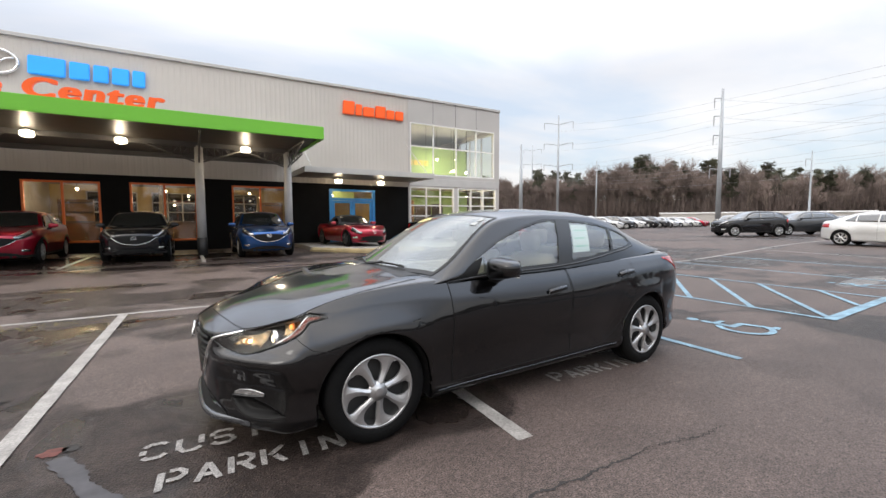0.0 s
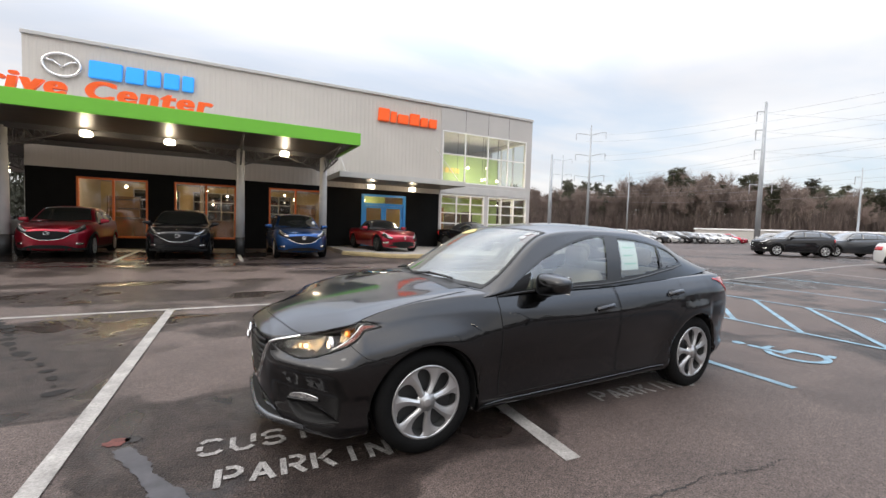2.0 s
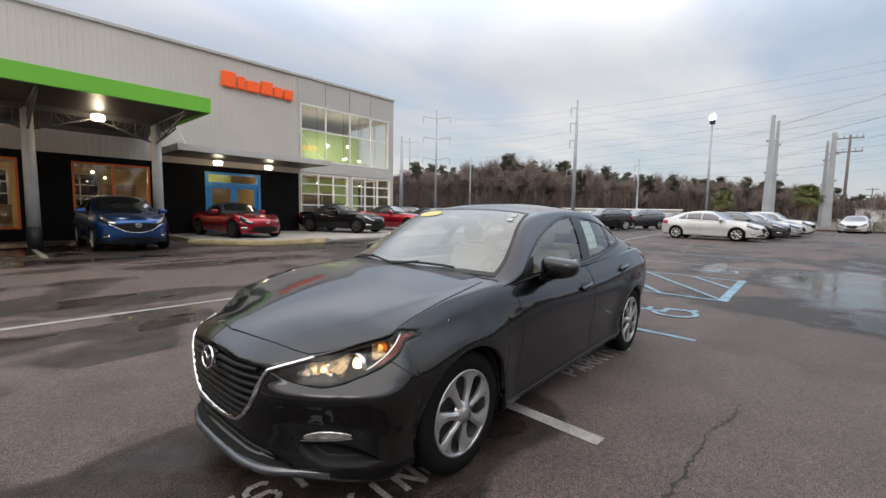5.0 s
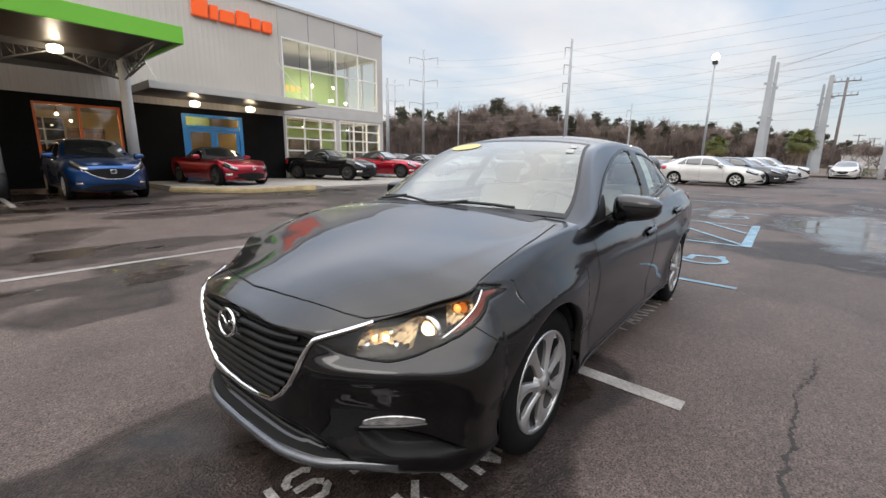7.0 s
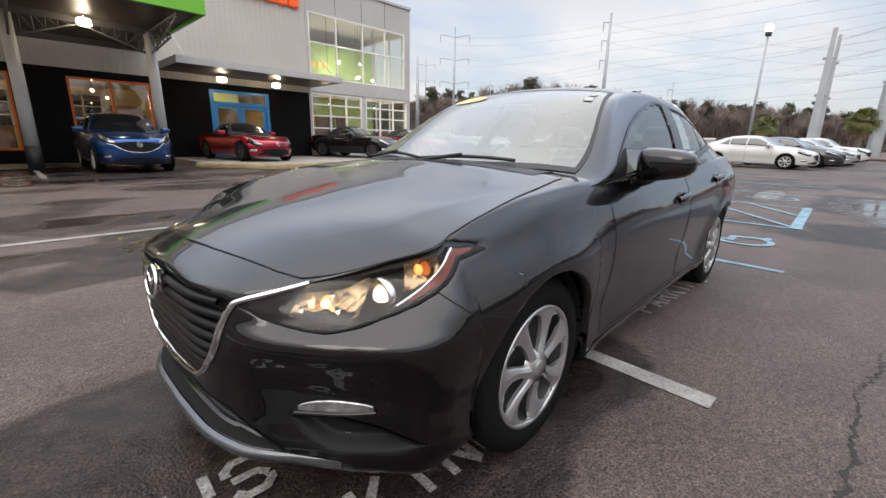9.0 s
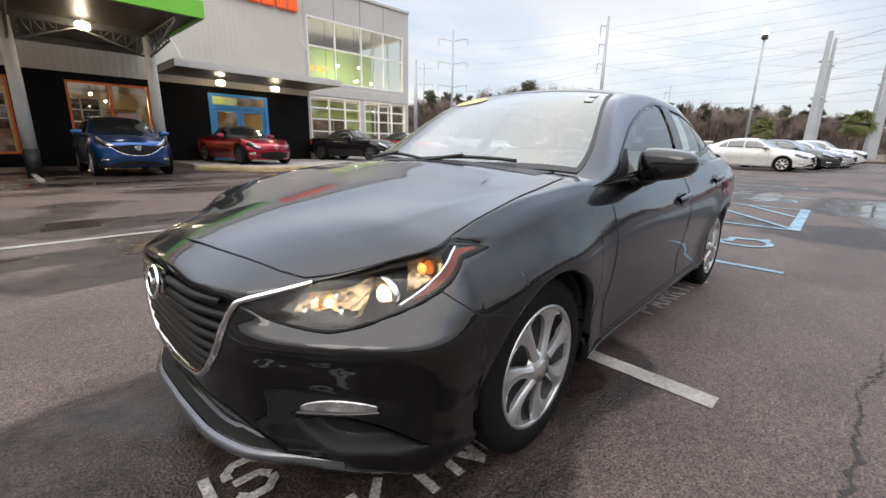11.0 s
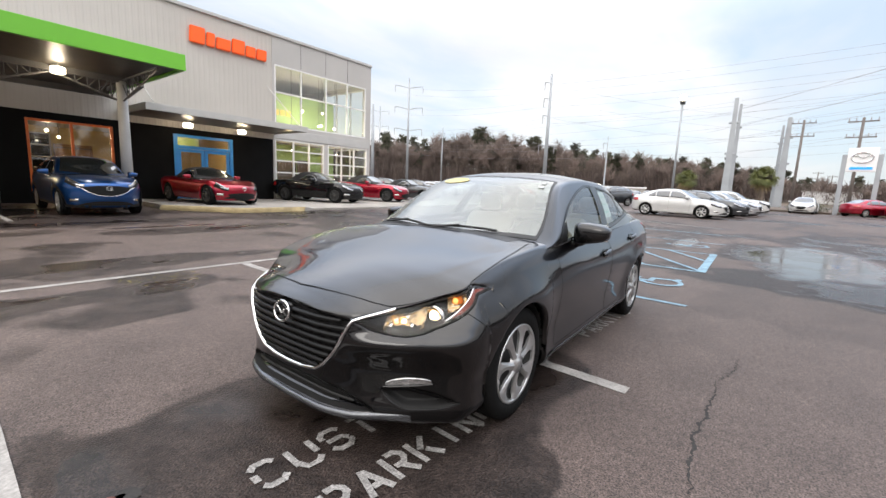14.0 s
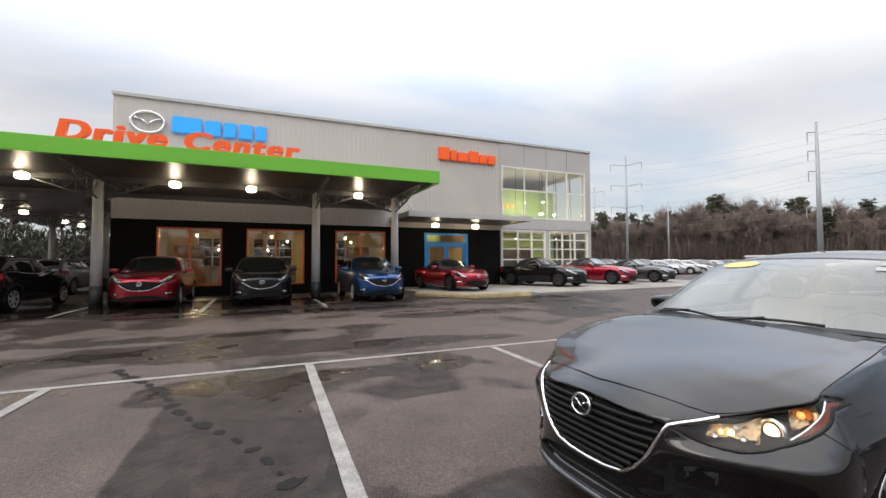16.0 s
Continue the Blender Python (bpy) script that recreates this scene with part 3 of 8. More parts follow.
# oily film; its pale reflection is put into the base colour
M["sheen"] = mat("oily_wet_film", (0.047, 0.045, 0.050), 0.5, vary=0.35, scale=9, spec=0.4)
M["rust"] = mat("rust_red_stain", (0.09, 0.028, 0.022), 0.8, vary=0.4, scale=20, grain=0.3)
stain(-0.74, 3.18, 0.075, 0.055, 0, M["rust"], "small rust red stain on the asphalt", 1)
stain(-0.66, 3.19, 0.05, 0.05, 30, M["crack"], "dark grit patch beside the rust stain", 7)
film([(-0.70, 3.08, 0.05), (-0.64, 2.96, 0.055), (-0.57, 2.83, 0.05), (-0.52, 2.70, 0.035), (-0.47, 2.60, 0.045), (-0.40, 2.46, 0.075), (-0.35, 2.34, 0.08), (-0.29, 2.20, 0.07), (-0.25, 2.08, 0.02)])
M["oil"] = mat("dark_oil_stain", (0.008, 0.007, 0.0065), 0.7, spec=0.25, vary=0.3, scale=8)
M["litter"] = mat("yellow_leaf_litter", (0.17, 0.14, 0.05), 0.9, vary=0.4, scale=12, grain=0.4)
stain(-1.32, 4.26, 0.10, 0.06, 15, M["oil"], "dark oil spot on the asphalt", 2)
for i in range(17):
    k = i / 16
    stain(-1.38 - 1.75 * k + 0.05 * math.sin(7 * i), 4.42 + 3.7 * k, 0.020 + 0.034 * k + 0.020 * (i % 3), 0.033 + 0.10 * k + 0.033 * (i % 2), 22 + 9 * math.sin(3 * i), M["oil"], "dark oil drip on the asphalt", 10 + i)


def leaf_litter():
    """Scattered dry leaf scraps along the painted line."""
    rng = random.Random(21)
    bm = bmesh.new()
    for _ in range(1500):
        x = rng.uniform(-9, 4.5)
        if noise.noise(Vector((x * 0.9, 3.3, 0))) < 0.02:
            continue
        y = 7.2 + rng.gauss(0, 0.16)
        a = rng.uniform(0, 6.28)
        s = rng.uniform(0.008, 0.028)
        p = Vector((x, y, ground_z(x, y) + 0.004 + rng.uniform(0, 0.004)))
        u, v = Vector((math.cos(a), math.sin(a), rng.uniform(-0.2, 0.2))) * s, Vector((-math.sin(a), math.cos(a), rng.uniform(-0.2, 0.2))) * s * 0.5
        bm.faces.new([bm.verts.new(q) for q in (p - u, p + v, p + u, p - v)])
    tagged(obj("leaf_litter", bm, M["litter"]), "dry yellow-brown leaf scraps along the parking line", "leaves", kind="stuff")


leaf_litter()
manhole(13.93, 7.0, 0.45)
manhole(8.0, 13.0, 0.3)


def apron():
    """The raised concrete forecourt; a yellow kerb rounds its nose, and the rest ramps down to the lot."""
    z = 0.30
    nose = [(3.9, 20.2), (3.9, 16.5), (5.35, 14.75), (5.8, 14.62), (6.8, 14.62), (7.9, 14.70)]
    c = Vector((14, 18.5, 0))
    inner = [Vector((x, y, 0)) + (c - Vector((x, y, 0))).normalized() * 0.16 for x, y in nose]
    bm = bmesh.new()
    front = [(8.5, 15.0), (16, 15.3), (22, 15.6)]
    back = [(8.9, 15.9), (16, 16.1), (22.2, 16.5)]
    top = [bm.verts.new((v.x, v.y, z)) for v in inner] + [bm.verts.new((x, y, z)) for x, y in back] + [bm.verts.new((22.6, 20.2, z))]
    low = [bm.verts.new((v.x, v.y, 0.05)) for v in inner]
    foot = [bm.verts.new((x, y, ground_z(x, y) + 0.07)) for x, y in front]
    root = [bm.verts.new((x, y, 0.0)) for x, y in front]
    bm.faces.new(top)
    for i in range(len(low) - 1):
        bm.faces.new((low[i], low[i + 1], top[i + 1], top[i]))
    n = len(inner)
    bm.faces.new((top[n - 1], foot[0], top[n]))
    bm.faces.new((low[n - 1], root[0], foot[0], top[n - 1]))
    for i in range(2):
        bm.faces.new((root[i], root[i + 1], foot[i + 1], foot[i]))
        bm.faces.new((foot[i], foot[i + 1], top[n + i + 1], top[n + i]))
    bmesh.ops.recalc_face_normals(bm, faces=bm.faces)
    tagged(obj("pavement", bm, M["concrete"]), "pale raised concrete forecourt beside the showroom", "pavement", kind="structure")
    bm = bmesh.new()
    prof = ((0.0, 0.0), (0.0, 0.22), (0.2, 0.285), (0.5, 0.302), (1.02, 0.306), (1.02, 0.0))
    rows = []
    for i, ((x, y), v) in enumerate(zip(nose[1:], inner[1:])):
        o = Vector((x, y, 0))
        fade = 0.62 if i == len(nose) - 2 else 1.0
        rows.append([bm.verts.new((o + (v - o) * k).to_tuple()[:2] + (0.02 + h * 0.93 * (fade if k < 1 else 1.0),)) for k, h in prof])
    for i in range(len(rows) - 1):
        for j in range(len(prof) - 1):
            bm.faces.new((rows[i][j], rows[i + 1][j], rows[i + 1][j + 1], rows[i][j + 1]))
    bm.faces.new(rows[-1])
    bmesh.ops.recalc_face_normals(bm, faces=bm.faces)
    tagged(obj("kerb", bm, M["kerb"]), "worn yellow painted concrete kerb round the forecourt", "kerb", kind="structure")


apron()


# ---- showroom building ----
FY = 20.3           # the front wall's face
BX0, BX1 = -6.55, 16.15
TOP = 7.85


def wall_with_openings(name, x0, x1, z0, z1, y0, y1, holes, material, label):
    """A straight wall along x, cut into blocks round its openings (x0, x1, z0, z1)."""
    xs = sorted({x0, x1, *(h[0] for h in holes), *(h[1] for h in holes)})
    bm = bmesh.new()
    for a, b in zip(xs, xs[1:]):
        mid = (a + b) / 2
        cuts = sorted((h[2], h[3]) for h in holes if h[0] < mid < h[1])
        z = z0
        for lo, hi in cuts:
            if lo > z:
                box(bm, a, b, y0, y1, z, lo)
            z = hi
        if z < z1:
            box(bm, a, b, y0, y1, z, z1)
    bmesh.ops.remove_doubles(bm, verts=bm.verts, dist=0.0005)
    fall(bm)
    return tagged(obj(name, bm, material), label, "wall", kind="structure")


def fall(bm):
    """The roof edge drops a little towards the west end."""
    for v in bm.verts:
        if v.co.z > 7.2:
            v.co.z -= 0.08 * (BX1 - v.co.x) / (BX1 - BX0)


def siding(x0, x1, z0, z1, y, name, holes=()):
    """Upright trapezoidal metal siding, 0.2 m pitch."""
    bm = bmesh.new()
    x = x0
    prof = []
    while x < x1:
        for dx, dy in ((0.0, 0.0), (0.10, 0.0), (0.125, -0.007), (0.175, -0.007)):
            if x + dx < x1:
                prof.append((x + dx, y + dy))
        x += 0.2
    prof.append((x1, y))
    a = [bm.verts.new((px, py, z0)) for px, py in prof]
    b = [bm.verts.new((px, py, z1)) for px, py in prof]
    for i in range(len(prof) - 1):
        bm.faces.new((a[i], a[i + 1], b[i + 1], b[i]))
    fall(bm)
    return tagged(obj(name, bm, M["siding"]), "light grey ribbed metal siding of the showroom", "wall cladding", kind="structure")


def pane_mesh(x0, x1, z0, z1, y):
    bm = bmesh.new()
    bm.faces.new([bm.verts.new(v) for v in ((x0, y, z0), (x1, y, z0), (x1, y, z1), (x0, y, z1))])
    return bm


def window(name, x0, x1, z0, z1, cols, rows, frame_mat, bar, y, label, border=None):
    """A framed window: frame, bars and one pane in each opening. cols, rows: fractions of the bars."""
    w = tagged(new(name), label, "window", kind="structure")
    b = border or bar
    part("frame", boxes((x0, x1, y - 0.05, y + 0.07, z0, z0 + b), (x0, x1, y - 0.05, y + 0.07, z1 - b, z1),
                        (x0, x0 + b, y - 0.048, y + 0.068, z0 + b, z1 - b), (x1 - b, x1, y - 0.048, y + 0.068, z0 + b, z1 - b)), frame_mat, w)
    xs = [x0 + b] + [x0 + (x1 - x0) * c for c in cols] + [x1 - b]
    zs = [z0 + b] + [z0 + (z1 - z0) * r for r in rows] + [z1 - b]
    for c in xs[1:-1]:
        part("mullion", boxes((c - bar / 2, c + bar / 2, y - 0.04, y + 0.06, z0 + b, z1 - b)), frame_mat, w)
    for r in zs[1:-1]:
        part("glazing_bar", boxes((x0 + b, x1 - b, y - 0.037, y + 0.057, r - bar / 2, r + bar / 2)), frame_mat, w)
    for a, c in zip(xs, xs[1:]):
        for p, q in zip(zs, zs[1:]):
            g = part("pane", pane_mesh(a, c, p, q, y + 0.01), M["glass"], w)
            g.visible_shadow = False
    return w


def building():
    # ground floor: black wall with three shop windows and the entrance
    holes = [(-5.13, -2.92, 0.55, 2.84), (-2.03, 0.23, 0.55, 2.86), (1.54, 3.82, 0.55, 2.88), (5.76, 8.1, 0.3, 2.88)]
    wall_with_openings("wall_front_lower", BX0, 10.02, 0.0, 3.12, FY, FY + 0.25, holes, M["black_wall"], "matt black painted ground floor wall of the showroom")
    for i, h in enumerate(holes[:3]):
        window("window_%d" % (i + 1), *h, (0.5,), (), M["orange"], 0.07, FY + 0.06, "wide orange-framed showroom window lit from inside")
    # upper wall
    wall_with_openings("wall_front_upper", BX0, 10.02, 3.12, TOP, FY + 0.02, FY + 0.25, [], M["siding"], "grey metal wall behind the ribbed siding")
    siding(BX0, 10.02, 3.12, TOP - 0.06, FY - 0.002, "siding_front")
    part_cap = boxes((BX0 - 0.03, BX1 + 0.03, FY - 0.09, FY + 0.28, TOP - 0.06, TOP + 0.07), bevel=0.01)
    fall(part_cap)
    tagged(obj("roof_coping", part_cap, M["trim_grey"]), "pale grey metal coping along the roof edge", "coping", kind="structure")
    # corner block: flat panels over a two-storey glass corner
    holes = [(10.14, 15.78, 3.80, 6.56), (10.12, 12.92, 0.35, 3.16), (13.16, 15.92, 0.35, 3.18)]
    wall_with_openings("wall_corner", 10.02, BX1, 0.0, TOP - 0.06, FY - 0.03, FY + 0.25, holes, M["panel"], "smooth grey metal panels round the glass corner")
    for x in (11.55, 13.02, 14.45):
        tagged(obj("panel_joint", boxes((x - 0.008, x + 0.008, FY - 0.034, FY - 0.028, 6.62, TOP - 0.06)), M["black_wall"]), "dark joint between grey wall panels", "joint", "panel joints", kind="structure")
    window("window_4", 10.14, 15.78, 3.80, 6.56, (0.255, 0.52, 0.765), (0.555,), M["white_frame"], 0.06, FY + 0.02, "tall white-framed upper showroom window lit from inside")
    window("window_5", 10.12, 12.92, 0.35, 3.16, (0.36, 0.68), (0.22, 0.44, 0.64, 0.82), M["white_frame"], 0.06, FY + 0.02, "white-framed garage-style glazed bay of small panes")
    window("window_6", 13.16, 15.92, 0.35, 3.18, (0.34, 0.66), (0.22, 0.44, 0.64, 0.82), M["white_frame"], 0.06, FY + 0.02, "white-framed garage-style glazed bay of small panes")
    tagged(obj("trim_band", boxes((10.05, BX1 - 0.05, FY - 0.07, FY - 0.028, 3.2, 3.62), bevel=0.01), M["trim_grey"]), "pale grey band between the glazed storeys", "trim", kind="structure")
    # side and back walls, roof
    wall_r = boxes((BX1 - 0.25, BX1, FY + 4.2, FY + 16, 0, TOP - 0.06), (BX1 - 0.25, BX1, FY + 0.25, FY + 4.2, 6.56, TOP - 0.06), (BX1 - 0.25, BX1, FY + 0.25, FY + 4.2, 3.2, 3.8), (BX1 - 0.25, BX1, FY + 0.25, FY + 4.2, 0, 0.35))
    for za, zb in ((0.35, 3.2), (3.8, 6.56)):
        g = tagged(new("window_7"), "white-framed side window of the glass corner", "window", kind="structure")
        for ya, yb in ((0.3, 1.6), (1.6, 2.9), (2.9, 4.2)):
            part("frame", boxes((BX1 - 0.2, BX1 - 0.1, FY + yb - 0.06, FY + yb, za, zb), (BX1 - 0.2, BX1 - 0.1, FY + ya, FY + yb - 0.06, za, za + 0.06), (BX1 - 0.2, BX1 - 0.1, FY + ya, FY + yb - 0.06, zb - 0.06, zb)), M["white_frame"], g)
            bm = bmesh.new()
            bm.faces.new([bm.verts.new((BX1 - 0.15, FY + a, b)) for a, b in ((ya, za + 0.06), (yb - 0.06, za + 0.06), (yb - 0.06, zb - 0.06), (ya, zb - 0.06))])
            p = part("pane", bm, M["glass"], g)
            p.visible_shadow = False
    tagged(obj("wall_east", wall_r, M["panel"]), "grey side wall of the showroom", "wall", kind="structure")
    tagged(obj("wall_west", boxes((BX0, BX0 + 0.25, FY + 0.25, FY + 16, 0, TOP - 0.06)), M["siding"]), "grey side wall of the showroom", "wall", kind="structure")
    tagged(obj("wall_north", boxes((BX0, BX1, FY + 16, FY + 16.25, 0, TOP - 0.06)), M["siding"]), "grey rear wall of the showroom", "wall", kind="structure")
    tagged(obj("roof", boxes((BX0 + 0.25, BX1 - 0.25, FY + 0.25, FY + 16, 7.4, 7.6)), M["roof"]), "flat grey roof of the showroom", "roof", kind="structure")
    # rooms behind the glass
    tagged(obj("floor", boxes((BX0 + 0.25, BX1 - 0.25, FY + 0.25, FY + 10, 0.1, 0.31)), M["room_floor"]), "tan tiled showroom floor", "floor", kind="structure")
    tagged(obj("ceiling", boxes((BX0 + 0.25, 9.98, FY + 0.25, FY + 10, 3.3, 3.5)), M["ceiling"]), "pale showroom ceiling", "ceiling", kind="structure")
    tagged(obj("ceiling_upper", boxes((10.0, BX1 - 0.25, FY + 0.25, FY + 10, 6.8, 7.0)), M["ceiling_upper"]), "pale upper ceiling behind the glass corner", "ceiling", kind="structure")
    tagged(obj("wall_inner", boxes((BX0 + 0.25, 10.0, FY + 9, FY + 9.2, 0.31, 3.3)), M["room_wall"]), "warm yellow inner wall of the showroom", "wall", kind="structure")
    tagged(obj("wall_inner_green", boxes((10.3, BX1 - 0.3, FY + 3.0, FY + 3.2, 0.31, 5.95)), M["room_green"]), "bright green feature wall in the showroom", "wall", kind="structure")
    tagged(obj("soffit", boxes((5.4, 8.6, FY + 4.6, FY + 4.7, 2.45, 3.3)), M["room_green"]), "bright green hanging soffit inside the entrance", "soffit", kind="structure")
    tagged(obj("partition", boxes((9.9, 10.0, FY + 0.26, FY + 9, 0.31, 6.8)), M["room_wall"]), "warm partition wall in the showroom", "wall", kind="structure")
    tagged(obj("wall_inner_back", boxes((10.0, BX1 - 0.26, FY + 9.0, FY + 9.2, 0.31, 6.8)), M["ceiling_upper"]), "pale grey back wall behind the glass corner", "wall", kind="structure")
    tagged(obj("mezzanine", boxes((10.0, BX1 - 0.3, FY + 2.1, FY + 3.0, 3.2, 3.6)), M["ceiling"]), "pale mezzanine floor edge behind the glass", "floor", kind="structure")


def entrance():
    """Double blue-framed glass doors with a transom."""
    d = tagged(new("door_1"), "blue-framed double glass entrance doors with a transom", "door", kind="structure")
    y = FY + 0.05
    F = M["blue_frame"]
    part("frame", boxes((5.76, 5.90, y - 0.08, y + 0.08, 0.3, 2.88), (7.96, 8.10, y - 0.08, y + 0.08, 0.3, 2.88), (5.90, 7.96, y - 0.08, y + 0.08, 2.78, 2.88), (5.90, 7.96, y - 0.08, y + 0.08, 2.33, 2.45)), F, d)
    g = part("transom_pane", pane_mesh(5.90, 7.96, 2.45, 2.78, y), M["glass"], d)
    g.visible_shadow = False
    for x0, x1, hx in ((5.91, 6.92, 6.82), (6.94, 7.95, 7.04)):
        leaf = part("door_leaf", boxes((x0, x0 + 0.12, y - 0.03, y + 0.03, 0.31, 2.32), (x1 - 0.12, x1, y - 0.03, y + 0.03, 0.31, 2.32), (x0 + 0.12, x1 - 0.12, y - 0.03, y + 0.03, 2.2, 2.32),
                                       (x0 + 0.12, x1 - 0.12, y - 0.03, y + 0.03, 0.31, 0.55), (x0 + 0.12, x1 - 0.12, y - 0.03, y + 0.03, 1.2, 1.26)), F, d)
        for za, zb in ((0.55, 1.2), (1.26, 2.2)):
            g = part("pane", pane_mesh(x0 + 0.12, x1 - 0.12, za, zb, y), M["glass"], leaf)
            g.visible_shadow = False
        bm = bmesh.new()
        tube(bm, (hx, y - 0.08, 0.95), (hx, y - 0.08, 1.45), 0.014)
        part("handle", bm, M["chrome"], leaf, "straight steel pull handle")


def lamp_head(x, y, z, r=0.16, group="canopy lamps", label="round drum lamp, lit warm white, hung under the canopy", drop=0.15, energy=0):
    """A drum lamp: stem, plate, ribbed glowing drum and a metal band."""
    t = thing("ceiling_lamp", label, "lamp", group, pose(x, y, z))
    bm = bmesh.new()
    tube(bm, (0, 0, drop), (0, 0, 0.05), 0.02)
    lathe(bm, [(0.0, 0.06), (r * 0.7, 0.055), (r * 0.75, 0.03), (0.0, 0.03)], 20, "z")
    part("fitting", bm, M["steel"], t)
    bm = bmesh.new()
    lathe(bm, [(0.0, 0.035), (r * 0.85, 0.03), (r, 0.0), (r, -0.045)], 20, "z")
    part("upper_glass", bm, M["lamp"], t, smooth=True)
    bm = bmesh.new()
    lathe(bm, [(r * 1.02, -0.040), (r * 1.06, -0.046), (r * 1.06, -0.062), (r * 1.02, -0.068)], 20, "z")
    part("band", bm, M["steel"], t)
    bm = bmesh.new()
    lathe(bm, [(r, -0.065), (r * 0.97, -0.11), (r * 0.7, -0.135), (0.0, -0.14)], 20, "z")
    part("lower_glass", bm, M["lamp"], t, smooth=True)
    if energy:
        la = bpy.data.lights.new("lamp_glow", "POINT")
        la.energy, la.color, la.shadow_soft_size = energy, (1.0, 0.82, 0.58), 0.03
        o = new("lamp_glow", la)
        o.location = (x, y, z - 0.32)
        lu = bpy.data.lights.new("lamp_upglow", "POINT")
        lu.energy, lu.color, lu.shadow_soft_size = energy * 0.4, (1.0, 0.85, 0.62), 0.02
        o = new("lamp_upglow", lu)
        o.location = (x, y - r - 0.10, z + 0.02)
    return t


CZ0, CZ1 = 3.98, 4.38   # fascia
CX0, CX1, CY0, CY1 = -14.5, 3.80, 13.8, 20.1


def truss_bracket(t, x, y, z, dx, dy, reach, name="bracket"):
    """A tapering lattice arm from the column out to the canopy's edge."""
    bm = bmesh.new()
    top0, top1 = Vector((x, y, CZ0 - 0.03)), Vector((x + dx * reach, y + dy * reach, CZ0 - 0.03))
    low0 = Vector((x, y, z))
    low1 = top1 + Vector((0, 0, -0.05))
    tube(bm, top0, top1, 0.03, n=6)
    tube(bm, low0, low1, 0.028, n=6)
    n = 6
    for i in range(1, n):
        a, b = top0.lerp(top1, i / n), low0.lerp(low1, i / n)
        tube(bm, a, b, 0.014, n=5)
        tube(bm, b, top0.lerp(top1, (i - 1) / n), 0.014, n=5)
    part(name, bm, M["truss"], t)


def column(x, y):
    t = thing("canopy_column", "pale round steel canopy column with a black painted foot and lattice arms", "column", "canopy columns", pose(0, 0, 0))
    g = ground_z(x, y)
    bm = bmesh.new()
    tube(bm, (x, y, g + 0.62), (x, y, CZ0 - 0.05), 0.15, 0.13, n=20)
    part("shaft", bm, M["steel"], t, smooth=True)
    bm = bmesh.new()
    tube(bm, (x, y, g), (x, y, g + 0.62), 0.165, n=20)
    part("foot", bm, M["black_steel"], t, "black painted column foot", smooth=True)
    for dx, dy, reach in ((0, -1, 2.85), (0, 1, 2.85), (0.97, -0.24, 0.55) if x > 2 else (0.9, 0, 1.6), (-1, 0, 1.6)):
        truss_bracket(t, x, y, 3.35, dx, dy, reach)


def canopy():
    c = tagged(new("canopy"), "wide flat drive-in canopy with a lime green fascia and dark underside", "canopy", kind="structure")
    part("deck", boxes((CX0 + 0.1, CX1 - 0.1, CY0 + 0.1, CY1, CZ0 + 0.06, CZ0 + 0.22)), M["canopy_roof"], c)
    part("deck_side", boxes((CX0 + 0.1, BX0 - 0.6, CY1, 37, CZ0 + 0.06, CZ0 + 0.22)), M["canopy_roof"], c)
    part("fascia", boxes((CX0, CX1, CY0, CY0 + 0.1, CZ0, CZ1), bevel=0.006), M["green"], c, "lime green fascia")
    part("fascia", boxes((CX1 - 0.1, CX1, CY0 + 0.1, CY1, CZ0, CZ1), bevel=0.006), M["green"], c, "lime green fascia")
    part("roof_sheet", boxes((CX0 + 0.1, CX1 - 0.1, CY0 + 0.1, CY1, CZ1 - 0.12, CZ1 - 0.06)), M["roof"], c)
    part("edge_beam", boxes((CX0 + 0.1, CX1 - 0.1, CY1 - 0.12, CY1, CZ0 - 0.12, CZ0 + 0.06)), M["truss"], c)
    part("beam", boxes((CX0 + 0.2, CX1 - 0.3, 16.78, 16.98, CZ0 - 0.10, CZ0 + 0.058)), M["truss"], c)
    for x in (3.22, 0.30, -5.95, -12.2):
        column(x, 16.88)
    for y in (23.2, 29.5):
        column(-11.45, y)
        column(-8.3, y + 3)
    for x in (1.75, -1.80, -3.95, -7.55, -10.6):
        lamp_head(x, 16.55, 3.92, energy=16)
    for x, y in ((-11.5, 24.6), (-11.5, 26.7), (-11.6, 31.5), (-11.6, 33.8)):
        lamp_head(x, y, 3.90)


def awning():
    """The thin flat canopy over the entrance."""
    a = tagged(new("entrance_awning"), "thin pale grey flat awning over the entrance", "awning", kind="structure")
    part("slab", boxes((4.05, 10.0, 17.6, FY - 0.03, 3.37, 3.53)), M["canopy_roof"], a)
    bm = boxes((4.0, 10.05, 17.5, 17.6, 3.33, 3.56), (4.0, 4.05, 17.6, FY - 0.03, 3.33, 3.56), (10.0, 10.05, 17.6, FY - 0.1, 3.33, 3.56), bevel=0.006)
    part("edge", bm, M["trim_grey"], a, "pale grey awning edge")
    for x in (4.3, 9.75):
        bm = bmesh.new()
        tube(bm, (x, FY - 0.03, 5.5), (x, 17.66, 3.56), 0.016, n=6)
        part("tie_rod", bm, M["steel"], a)
    for x, y in ((5.95, 19.35), (8.05, 19.35)):
        lamp_head(x, y, 3.22, 0.17, "awning lamps", "round drum lamp, lit warm white, hung under the awning", drop=0.16, energy=9)


building()
entrance()
canopy()
awning()


